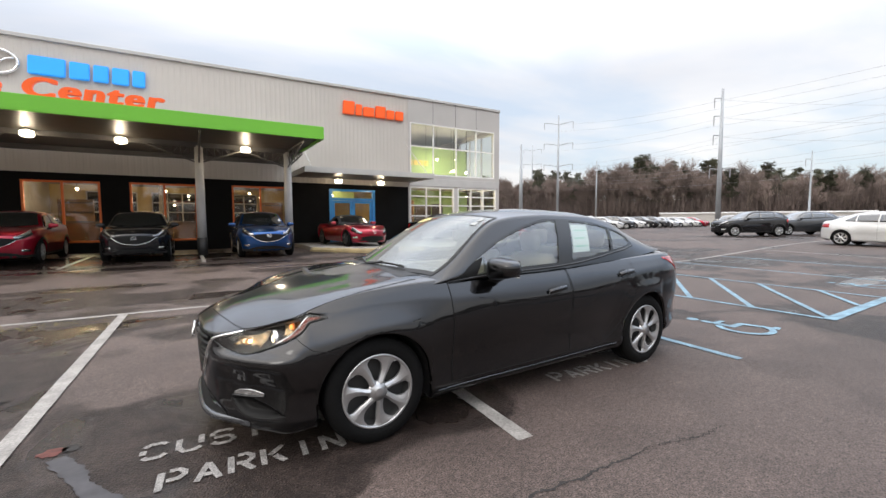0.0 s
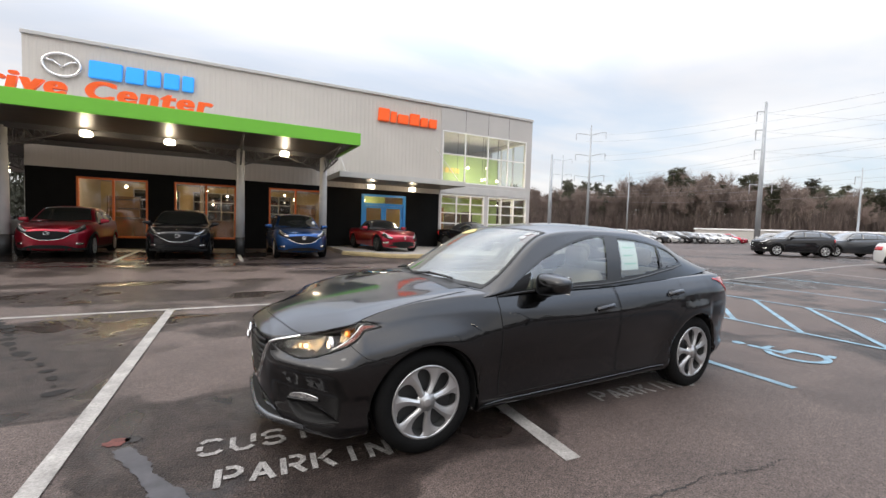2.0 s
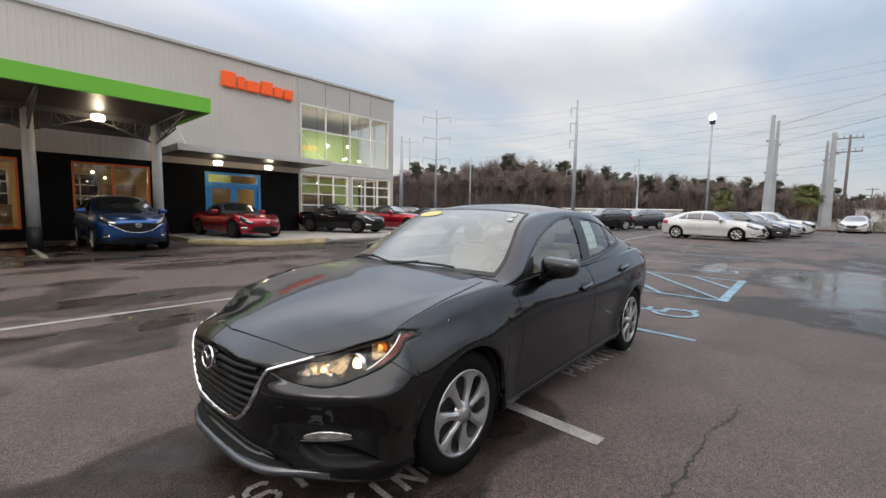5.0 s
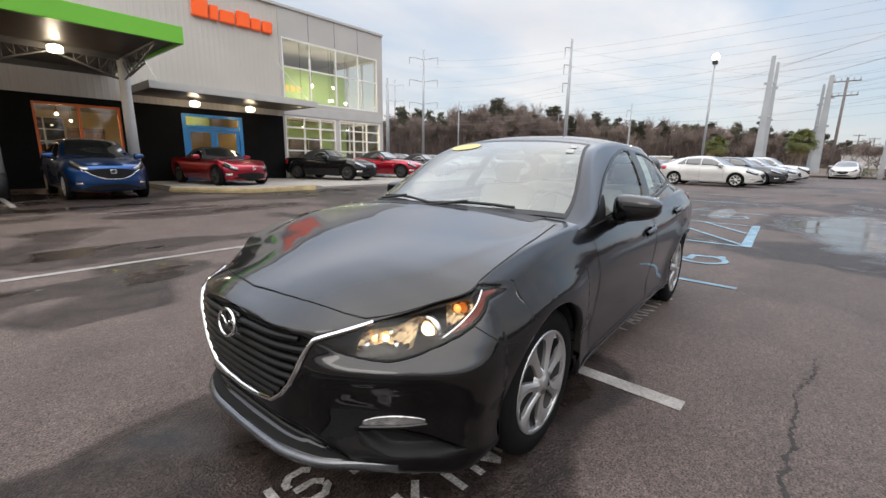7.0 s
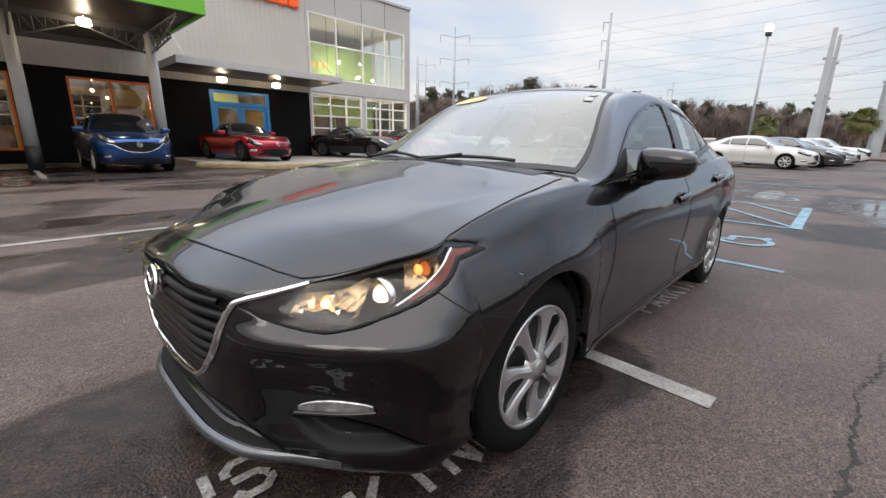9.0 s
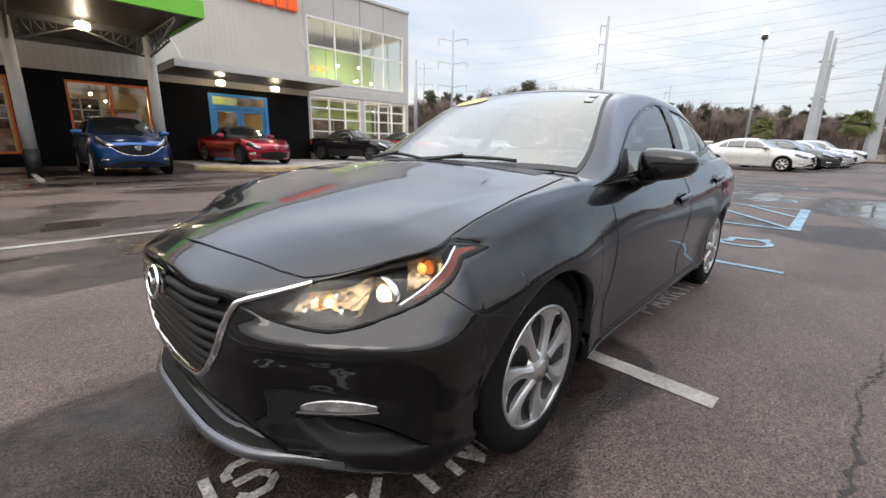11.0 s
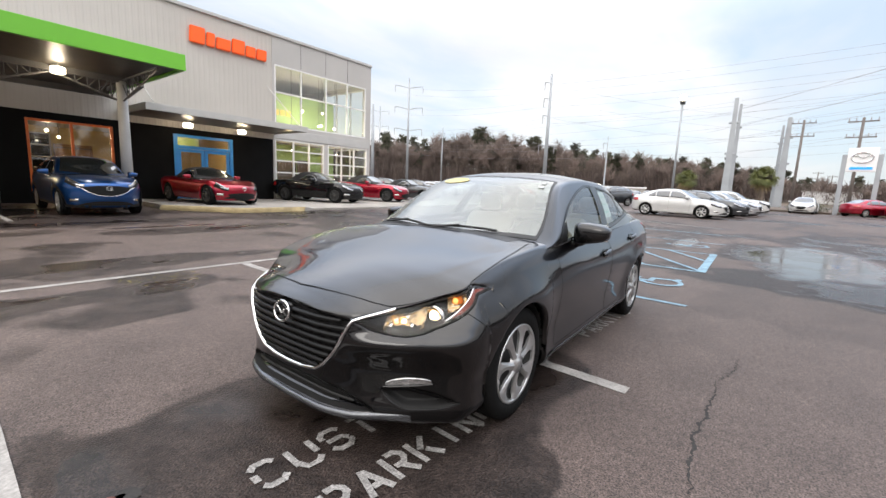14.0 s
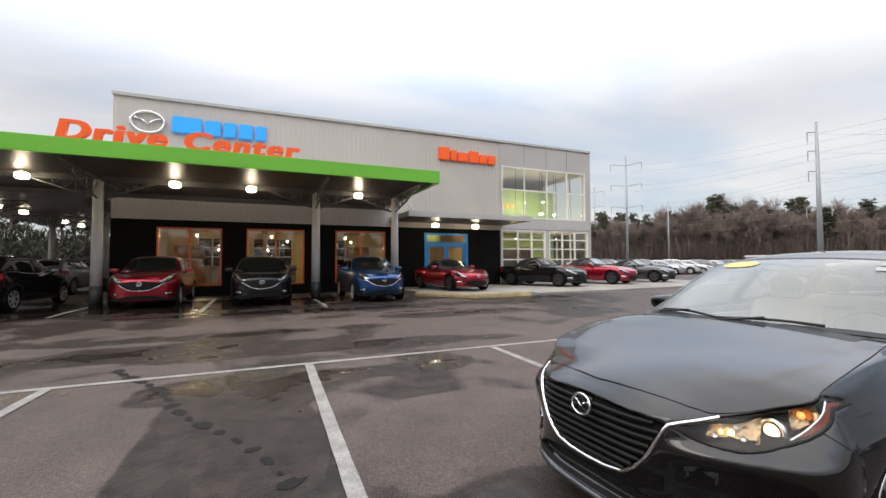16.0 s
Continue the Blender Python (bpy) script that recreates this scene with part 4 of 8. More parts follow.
# ---- signs ----
def sign_word(bars, x0, x1, z0, z1, y, face, label, slant=0.12):
    """A brand name as plain raised blocks of its size and colour. bars: (start, end, foot, head) fractions."""
    t = thing("wall_sign", label, "sign")
    w, h = x1 - x0, z1 - z0
    for a, b, lo, hi in bars:
        bm = bmesh.new()
        q = [(x0 + w * a + slant * lo * h, z0 + h * lo), (x0 + w * b + slant * lo * h, z0 + h * lo), (x0 + w * b + slant * hi * h, z0 + h * hi), (x0 + w * a + slant * hi * h, z0 + h * hi)]
        f = [bm.verts.new((px, y - 0.1, pz)) for px, pz in q]
        k = [bm.verts.new((px, y + 0.02, pz)) for px, pz in q]
        bm.faces.new(f)
        bm.faces.new(list(reversed(k)))
        for i in range(4):
            bm.faces.new((f[i], k[i], k[(i + 1) % 4], f[(i + 1) % 4]))
        bmesh.ops.bevel(bm, geom=list(bm.edges), offset=0.03, segments=2, affect="EDGES")
        bmesh.ops.recalc_face_normals(bm, faces=bm.faces)
        part("block", bm, face, t)
    return t


def emblem(name, x, y, z, w, h, label, group=""):
    """A plain oval ring badge with a wing bar."""
    t = thing(name, label, "emblem", group, pose(x, y, z))
    bm = bmesh.new()
    n, k = 40, 8
    rings = []
    for i in range(n):
        a = 6.2831853 * i / n
        c = Vector((math.cos(a) * w / 2, 0, math.sin(a) * h / 2))
        d = Vector((math.cos(a), 0, math.sin(a)))
        rings.append([bm.verts.new(c + d * (0.05 * w * math.cos(6.2831853 * j / k)) + Vector((0, -0.05 * w * math.sin(6.2831853 * j / k), 0))) for j in range(k)])
    for i in range(n):
        for j in range(k):
            bm.faces.new((rings[i][j], rings[(i + 1) % n][j], rings[(i + 1) % n][(j + 1) % k], rings[i][(j + 1) % k]))
    part("ring", bm, M["chrome"], t, smooth=True)
    bm = bmesh.new()
    for s in (-1, 1):
        p = [Vector((0, 0, -0.10 * h)), Vector((s * 0.2 * w, 0, 0.13 * h)), Vector((s * 0.43 * w, 0, 0.2 * h))]
        tube(bm, p[0], p[1], 0.035 * w, 0.04 * w, 6)
        tube(bm, p[1], p[2], 0.04 * w, 0.03 * w, 6)
    part("wing", bm, M["chrome"], t, smooth=True)
    return t


emblem("wall_emblem", -5.46, FY - 0.08, 6.80, 1.06, 0.80, "large silver oval ring emblem on the grey wall")
sign_word([(0.0, 0.30, 0.0, 1.0), (0.33, 0.50, 0.0, 0.95), (0.53, 0.665, 0.0, 0.95), (0.695, 0.85, 0.0, 0.95), (0.88, 1.0, 0.0, 0.95)],
          -4.70, -1.35, 6.5, 7.14, FY - 0.05, M["sign_blue"], "raised bright blue sign blocks on the grey wall", 0.05)
sign_word([(0.0, 0.18, 0.0, 1.0), (0.20, 0.30, 0.0, 0.85), (0.32, 0.50, 0.0, 0.72), (0.52, 0.69, 0.0, 0.92), (0.71, 0.84, 0.0, 0.72), (0.86, 1.0, 0.0, 0.72)],
          6.48, 9.70, 6.52, 7.16, FY - 0.05, M["sign_orange"], "raised bright orange sign blocks on the grey wall", 0.06)


def canopy_letters():
    """Bold slanted capitals: three close layers thicken the built-in letterforms."""
    t = thing("canopy_sign", "large orange raised letters standing on the canopy edge", "sign")
    for k in range(3):
        c = bpy.data.curves.new("lettering", "FONT")
        c.body, c.size, c.extrude, c.offset = "Drive Center", 0.66, 0.05, 0.010
        c.space_character, c.shear = 1.16, 0.15
        c.materials.append(M["sign_orange"])
        o = new("lettering", c)
        o.parent = t
        o.matrix_basis = pose(-5.97 + 0.034 * k, 13.87 + 0.003 * k, 4.36, 90, 0, 0) @ Matrix.Diagonal((1.28, 1, 1, 1))


canopy_letters()


# ---- showroom interior ----
def room_lamp(x, y, z, r, energy, colour=(1.0, 0.74, 0.42), top=3.3):
    t = thing("pendant_lamp", "round glowing pendant lamp hanging in the showroom", "lamp", "showroom pendants", pose(x, y, z))
    bm = bmesh.new()
    bmesh.ops.create_uvsphere(bm, u_segments=16, v_segments=10, radius=r)
    part("globe", bm, M["lamp"], t, smooth=True)
    bm = bmesh.new()
    tube(bm, (0, 0, r * 0.9), (0, 0, top - z + 0.01), 0.01)
    part("cord", bm, M["black_steel"], t)
    if energy:
        la = bpy.data.lights.new("pendant_glow", "POINT")
        la.energy, la.color, la.shadow_soft_size = energy, colour, 0.03
        o = new("pendant_glow", la)
        o.location = (x, y, z - r - 0.25)


for x in (-4.2, -1.0, 2.6, 6.9):
    room_lamp(x, FY + 3.4, 2.75, 0.06, 115)
    room_lamp(x + 0.9, FY + 6.5, 2.7, 0.06, 0)
for x, y, z, e in ((12.9, 22.2, 5.0, 80), (14.9, 22.0, 4.3, 50), (11.4, 25.2, 6.1, 40)):
    room_lamp(x, y, z, 0.075, e, (1.0, 0.9, 0.66), 6.8)
for x, y, z in ((13.55, 21.6, 4.25), (13.85, 21.8, 4.32), (14.3, 22.3, 5.1)):
    room_lamp(x, y, z, 0.06, 0, top=6.8)
for x in (11.6, 14.4):
    room_lamp(x, FY + 0.9, 2.75, 0.05, 32, top=6.8)


def counter(x, y, w):
    t = thing("service_counter", "dark showroom counter with an amber wood front", "counter", "showroom counters", pose(x, y, 0.31))
    part("front", boxes((-w / 2, w / 2, -0.3, 0.3, 0, 0.98), bevel=0.01), M["counter_wood"], t)
    part("top", boxes((-w / 2 - 0.04, w / 2 + 0.04, -0.34, 0.34, 0.98, 1.03), bevel=0.006), M["room_dark"], t, "dark counter top")


def shelf_unit(x, y, w, h):
    t = thing("display_shelf", "amber wooden display shelves against the showroom wall", "shelf", "showroom shelves", pose(x, y, 0.31))
    part("back", boxes((-w / 2, w / 2, 0.3, 0.34, 0, h)), M["room_wood"], t)
    for k in range(5):
        part("shelf", boxes((-w / 2, w / 2, 0, 0.3, h * k / 4.5 + 0.04, h * k / 4.5 + 0.08)), M["room_dark"], t)
    for s in (-1, 1):
        part("side", boxes((s * w / 2 - 0.02, s * w / 2 + 0.02, 0, 0.3, 0.0, h)), M["room_wood"], t)


for x, w in ((-4.4, 2.2), (-0.6, 1.6), (2.9, 2.0), (12.2, 2.0)):
    counter(x, FY + 4.6, w)
for x, w in ((-5.2, 1.4), (4.4, 1.4), (7.6, 1.6)):
    shelf_unit(x, FY + 8.5, w, 2.2)


def back_glazing(x0, x1, z0, z1, y):
    """Dark panes with pale bars in the room's far wall: the workshop doors."""
    w = tagged(new("window_inner"), "dark small-paned workshop door at the back of the showroom", "window", kind="structure")
    part("glass", boxes((x0, x1, y - 0.02, y, z0, z1)), M["tint"], w)
    for i in range(4):
        x = x0 + (x1 - x0) * i / 3
        part("mullion", boxes((x - 0.03, x + 0.03, y - 0.06, y - 0.02, z0, z1)), M["trim_grey"], w)
    for i in range(4):
        z = z0 + (z1 - z0) * i / 3
        part("glazing_bar", boxes((x0, x1, y - 0.055, y - 0.02, z - 0.03, z + 0.03)), M["trim_grey"], w)


for x in (-3.6, -0.7, 2.6):
    back_glazing(x - 1.2, x + 1.0, 1.3, 2.95, FY + 8.95)
tagged(obj("partition_post", boxes((-1.4, -1.2, FY + 5.5, FY + 5.7, 0.31, 3.3)), M["room_dark"]), "dark post inside the showroom", "post", kind="structure")


def display_board(x, z0, z1, w, material, label, y=FY + 1.7):
    """A free-standing showroom panel on two feet."""
    t = thing("display_board", label, "display board", "display boards", pose(x, y, 0.31))
    part("panel", boxes((-w / 2, w / 2, -0.03, 0.03, z0, z1), bevel=0.006), material, t)
    for s in (-1, 1):
        part("foot", boxes((s * w * 0.35 - 0.03, s * w * 0.35 + 0.03, -0.2, 0.2, 0.0, z0), bevel=0.004), M["black_steel"], t)


display_board(10.75, 0.06, 2.2, 0.9, M["room_wood"], "amber wooden display board inside the glazed bay")
display_board(11.8, 0.06, 1.9, 1.1, M["room_dark"], "dark brown display board inside the glazed bay")
display_board(12.8, 0.06, 2.0, 0.75, M["room_dark"], "dark brown display board inside the glazed bay")
display_board(14.9, 0.06, 1.2, 0.8, M["room_dark"], "dark display board inside the glazed bay", FY + 1.2)
t = thing("wall_lettering", "yellow raised bars of lettering on the green inner wall", "sign")
for k in range(5):
    part("block", boxes((11.15 + 0.36 * k, 11.42 + 0.36 * k, FY + 2.94, FY + 2.998, 4.75, 5.05), bevel=0.01), M["yellow_letter"], t)


# ---- cars ----
def paint(name, colour, metal=0.55, rough=0.32):
    return mat(name, colour, rough, metal=metal, coat=1.0, vary=0.05, scale=1.5, grain=0.05, grain_scale=700, coat_rough=0.012, coat_ior=1.55)


M["grey_paint"] = mat("dark_grey_metallic_paint", (0.0105, 0.0108, 0.012), 0.30, metal=0.97, coat=1.0, vary=0.04, scale=1.5, grain=0.08, grain_scale=700, coat_rough=0.012, coat_ior=1.54)
tint = M["grey_paint"].node_tree.nodes["Principled BSDF"].inputs["Specular Tint"]
tint.default_value = (0.75, 0.78, 0.84, 1)      # the flakes shine towards a grazing view
M["red_paint"] = paint("deep_red_metallic_paint", (0.33, 0.004, 0.022), 0.85)
M["black_paint"] = mat("black_car_paint", (0.006, 0.006, 0.007), 0.4, coat=1.0, spec=0.02, vary=0.05, scale=1.5, grain=0.05, grain_scale=700, coat_rough=0.012, coat_ior=1.5)
M["blue_paint_car"] = paint("bright_blue_metallic_paint", (0.007, 0.062, 0.22), 0.9)
M["white_paint_car"] = paint("white_car_paint", (0.50, 0.50, 0.49), 0.1, 0.4)
M["silver_paint"] = paint("silver_car_paint", (0.42, 0.43, 0.45), 0.7)
M["slate_paint"] = paint("slate_grey_car_paint", (0.035, 0.038, 0.043), 0.5)
M["tyre"] = mat("black_tyre_rubber", (0.006, 0.006, 0.006), 0.7, vary=0.15, scale=8, grain=0.15, bump=0.3, spec=0.12)
M["alloy"] = mat("silver_wheel_cover", (0.46, 0.46, 0.46), 0.30, metal=0.8, vary=0.05, grain=0.03)
M["dark_alloy"] = mat("dark_wheel_gap", (0.03, 0.03, 0.03), 0.6, vary=0.2)
M["black_plastic"] = mat("black_car_plastic", (0.010, 0.010, 0.010), 0.5, vary=0.1, grain=0.08, grain_scale=300)
M["gloss_black"] = mat("gloss_black_trim", (0.010, 0.010, 0.010), 0.12, vary=0.05)
M["dull_black"] = mat("dull_black_moulding", (0.006, 0.006, 0.006), 0.55, vary=0.15, grain=0.1, grain_scale=250, spec=0.2)
M["slat"] = mat("satin_black_slat", (0.006, 0.006, 0.006), 0.36, vary=0.1, spec=0.22)
M["gap"] = mat("dark_panel_gap", (0.004, 0.004, 0.004), 0.9, vary=0)
M["car_glass"] = thin_glass("clear_car_glass", (0.74, 0.79, 0.76), 0.16)
# part of the sky's reflection is mixed in as a pale diffuse veil
M["screen_glass"] = thin_glass("veiled_windscreen_glass", (0.62, 0.68, 0.62), 0.12, 3.7, 0.12)
M["lens"] = thin_glass("clear_lamp_lens", (0.93, 0.93, 0.93), 0.035, 4.4)
M["lamp_dark"] = mat("dark_lamp_housing", (0.010, 0.009, 0.008), 0.5, vary=0.1, spec=0.12)
M["reflector"] = mat("bright_lamp_reflector", (0.75, 0.74, 0.72), 0.15, metal=1.0, vary=0.1, scale=40)
M["bezel"] = mat("satin_grey_lamp_bezel", (0.15, 0.145, 0.14), 0.35, metal=0.6, vary=0.15, scale=30)
M["lamp_face"] = mat("clear_car_lamp_face", (0.30, 0.30, 0.31), 0.18, metal=0.9, vary=0.35, scale=25)
M["facet"] = mat("warm_lamp_facets", (0.38, 0.28, 0.16), 0.16, metal=1.0, vary=0.4, scale=70, bump=0.8, bump_scale=45)
# paler than the body paint: reflected sky put into the colour
M["lip"] = mat("skylit_trim_grey", (0.13, 0.135, 0.145), 0.25, metal=0.8, vary=0.1, scale=8)
M["head_on"] = mat("lit_headlamp_bulb", (1, 0.9, 0.7), 0.2, emit=(1.0, 0.74, 0.42), power=5.0, vary=0)
# emission stands in for bulb light caught by the reflector
M["glint"] = mat("painted_reflector_glint", (0.9, 0.7, 0.4), 0.2, emit=(1.0, 0.60, 0.24), power=1.0, vary=0.3, scale=60)
M["amber_on"] = mat("lit_amber_lamp", (0.9, 0.4, 0.1), 0.2, emit=(1.0, 0.42, 0.10), power=1.1, vary=0)
M["amber"] = mat("amber_red_marker", (0.16, 0.020, 0.005), 0.4, vary=0.3, scale=40)
M["amber_glass"] = mat("amber_signal_lens", (0.55, 0.20, 0.03), 0.15, vary=0.3, scale=60)
M["tail_red"] = mat("red_tail_lens", (0.35, 0.008, 0.01), 0.08, coat=1.0, vary=0.1)
M["fog_glass"] = mat("ribbed_fog_lamp", (0.50, 0.50, 0.50), 0.12, metal=0.9, vary=0.45, scale=30, bump=0.35, bump_scale=28)
M["cloth"] = mat("grey_beige_seat_cloth", (0.33, 0.30, 0.255), 0.85, vary=0.1, grain=0.15, grain_scale=250, bump=0.2)
M["dash"] = mat("dark_dashboard_plastic", (0.09, 0.087, 0.08), 0.6, vary=0.08)
M["beige"] = mat("pale_cabin_lining", (0.45, 0.42, 0.37), 0.85, vary=0.06)
M["sticker"] = mat("white_paper_sticker", (0.55, 0.60, 0.57), 0.6, vary=0.04)
M["small_sticker"] = mat("greyed_sticker", (0.34, 0.35, 0.34), 0.6, vary=0.1)
M["sticker_green"] = mat("green_sticker_print", (0.25, 0.48, 0.38), 0.6, vary=0.05)
M["yellow"] = mat("yellow_window_sticker", (0.55, 0.46, 0.17), 0.5, vary=0.04)
M["softtop"] = mat("black_fabric_roof", (0.015, 0.015, 0.016), 0.8, vary=0.1, bump=0.3)


class Shape:
    """A car body as smooth surfaces. x runs from the nose (0) to the tail, y across, z up."""

    def __init__(s, L, hw, xn, xt, hubs, rt, F, R, zs, zb, zc, side, belt_y, belt_z, rail_y, rail_z, top, cabin, pn=2.0, pt=2.6, flare=0.018, crown=2.0, ridge=0.0, bulge=0.0):
        s.L, s.hw, s.xn, s.xt, s.hubs, s.rt = L, hw, xn, xt, hubs, rt
        s.F, s.R, s.zs, s.zb, s.zc, s.side = curve(F), curve(R), curve(zs), curve(zb), curve(zc), curve(side)
        s.belt_y, s.belt_z, s.rail_y, s.rail_z, s.top = curve(belt_y), curve(belt_z), curve(rail_y), curve(rail_z), curve(top)
        s.cabin, s.pn, s.pt, s.flare, s.crown, s.ridge, s.bulge = cabin, pn, pt, flare, crown, ridge, bulge

    def plan(s, a):
        """The outline seen from above: a 0..1 nose, 1..2 side, 2..3 tail. Gives x, y and how far it faces forward or back."""
        if a <= 1:
            t = a * math.pi / 2
            c, k = max(0.0, math.cos(t)), max(0.0, math.sin(t))
            return s.xn * (1 - c ** (2 / s.pn)), s.hw * k ** (2 / s.pn), c * c, 0.0
        if a <= 2:
            return s.xn + (s.L - s.xt - s.xn) * (a - 1), s.hw, 0.0, 0.0
        t = (3 - a) * math.pi / 2
        c, k = max(0.0, math.cos(t)), max(0.0, math.sin(t))
        return s.L - s.xt * (1 - c ** (2 / s.pt)), s.hw * k ** (2 / s.pt), 0.0, c * c

    def a_of_x(s, x):
        x = min(max(x, 0.0), s.L)
        if x <= s.xn:
            return math.acos(min(1, max(0, 1 - x / s.xn)) ** (s.pn / 2)) / (math.pi / 2)
        if x <= s.L - s.xt:
            return 1 + (x - s.xn) / (s.L - s.xt - s.xn)
        return 3 - math.acos(min(1, max(0, 1 - (s.L - x) / s.xt)) ** (s.pt / 2)) / (math.pi / 2)

    def a_of_y(s, y):
        return math.asin(min(1, max(0, abs(y) / (s.hw))) ** (s.pn / 2)) / (math.pi / 2)

    def at(s, a, z):
        """A point of the lower body's skin at outline place a and height z."""
        x, y, f, r = s.plan(a)
        zs, zb = s.zs(x), s.zb(x)
        v = (z - zb) / (zs - zb)
        y *= s.side(v)
        y += s.bulge * math.exp(-((x - 0.60) / 0.20) ** 2) * min(1.0, y / s.hw) ** 2
        for h in s.hubs:
            d = math.hypot(x - h, (z - s.rt) * 0.9)
            y += s.flare * math.exp(-((d - s.rt - 0.03) / 0.16) ** 2) * min(1.0, y / s.hw) ** 4
        return Vector((x + f * s.F(z) - r * s.R(z), y, z))

    def skin(s, x, z):
        return s.at(s.a_of_x(x), z)

    def front(s, y, z):
        p = s.at(s.a_of_y(y), z)
        return Vector((p.x, p.y if y >= 0 else -p.y, z))

    def deck(s, x, e):
        """Bonnet and boot: e runs from 0 on the middle line to 1 at the shoulder."""
        p = s.at(s.a_of_x(x), s.zs(x))
        w = abs(e)
        z = p.z + (s.zc(x) - p.z) * (1 - w ** s.crown)
        z += s.ridge * s.crease(w, x)
        k = p.x - x
        return Vector((x + k * w, p.y * e, z))

    def crease(s, w, x):
        return math.exp(-((w - 0.64) / 0.06) ** 2) * smooth01(x, 0.25, 0.9) * (1 - smooth01(x, 1.2, 1.6))

    def shell(s, x, t):
        """Windscreen, roof and side glass: t runs from 0 at the belt over 0.5 at the roof rail to 1 on the middle line."""
        by, bz, ry, rz = s.belt_y(x), s.belt_z(x), s.rail_y(x), s.rail_z(x)
        if t <= 0.5:
            k = t * 2
            return Vector((x, by + (ry - by) * k + 0.022 * math.sin(math.pi * k), bz + (rz - bz) * k))
        k = t * 2 - 1
        # a rounded rail, then a flat crown
        return Vector((x, ry * (1 - k), rz + (s.top(x) - rz) * (1 - abs(1 - k) ** 2.4)))


def lift(f, u, v, off, mirror=1, outward=Vector((0, 0, 0))):
    """f(u, v) pushed out along its normal by off."""
    e = 0.004
    p = f(u, v)
    n = (f(u + e, v) - f(u - e, v)).cross(f(u, v + e) - f(u, v - e))
    if n.length < 1e-9:
        n = Vector((0, 0, 1))
    n.normalize()
    ref = Vector((p.x - 2.2, p.y * 1.4, (p.z - 0.6) * 1.2)) if outward.length == 0 else outward
    if n.dot(ref) < 0:
        n = -n
    q = p + n * off
    return Vector((q.x, q.y * mirror, q.z))


def patch(f, u0, u1, v0, v1, nu, nv, off, mirror=1, thick=0.0, outward=Vector((0, 0, 0))):
    """A sheet on the surface f: u from u0 to u1, v between the curves v0(u) and v1(u); its rim is turned in by thick."""
    bm = bmesh.new()
    rows = []
    for i in range(nu + 1):
        u = u0 + (u1 - u0) * i / nu
        a, b = v0(u), v1(u)
        rows.append([bm.verts.new(lift(f, u, a + (b - a) * j / nv, off, mirror, outward)) for j in range(nv + 1)])
    for i in range(nu):
        for j in range(nv):
            bm.faces.new((rows[i][j], rows[i + 1][j], rows[i + 1][j + 1], rows[i][j + 1]))
    bmesh.ops.remove_doubles(bm, verts=bm.verts, dist=0.0004)
    if thick:
        es = [e for e in bm.edges if e.is_boundary]
        r = bmesh.ops.extrude_edge_only(bm, edges=es)
        for v in r["geom"]:
            if isinstance(v, bmesh.types.BMVert):
                p = v.co
                c = Vector((2.2, 0, 0.6))
                v.co = p + (c - p).normalized() * thick
    bmesh.ops.recalc_face_normals(bm, faces=bm.faces)
    fix_out(bm)
    return bm


def fix_out(bm):
    s = sum(f.normal.dot(Vector((f.calc_center_median().x - 2.2, f.calc_center_median().y * 1.5, f.calc_center_median().z - 0.5))) * f.calc_area() for f in bm.faces)
    if s < 0:
        bmesh.ops.reverse_faces(bm, faces=bm.faces)


def ribbon(bm, pts, normals, width, raise_=0.0):
    """A strip along pts, width wide, domed by raise_."""
    rows = []
    for i, p in enumerate(pts):
        d = pts[min(i + 1, len(pts) - 1)] - pts[max(i - 1, 0)]
        k = normals[i].cross(d).normalized() * width / 2
        if raise_:
            rows.append([bm.verts.new(q) for q in (p - k, p - k * 0.55 + normals[i] * raise_, p + k * 0.55 + normals[i] * raise_, p + k)])
        else:
            rows.append([bm.verts.new(q) for q in (p - k, p + k)])
    for i in range(len(rows) - 1):
        for j in range(len(rows[0]) - 1):
            bm.faces.new((rows[i][j], rows[i + 1][j], rows[i + 1][j + 1], rows[i][j + 1]))
    return bm


def line_on(f, path, width, off, mirror=1, raise_=0.0, step=14):
    """A ribbon that follows the surface f through the (u, v) places of path."""
    uv = []
    for (u0, v0), (u1, v1) in zip(path, path[1:]):
        uv += [(u0 + (u1 - u0) * i / step, v0 + (v1 - v0) * i / step) for i in range(step)]
    uv.append(path[-1])
    pts = [lift(f, u, v, off, mirror) for u, v in uv]
    far = [lift(f, u, v, off + 0.01, mirror) for u, v in uv]
    bm = bmesh.new()
    return ribbon(bm, pts, [(b - a).normalized() for a, b in zip(pts, far)], width, raise_)


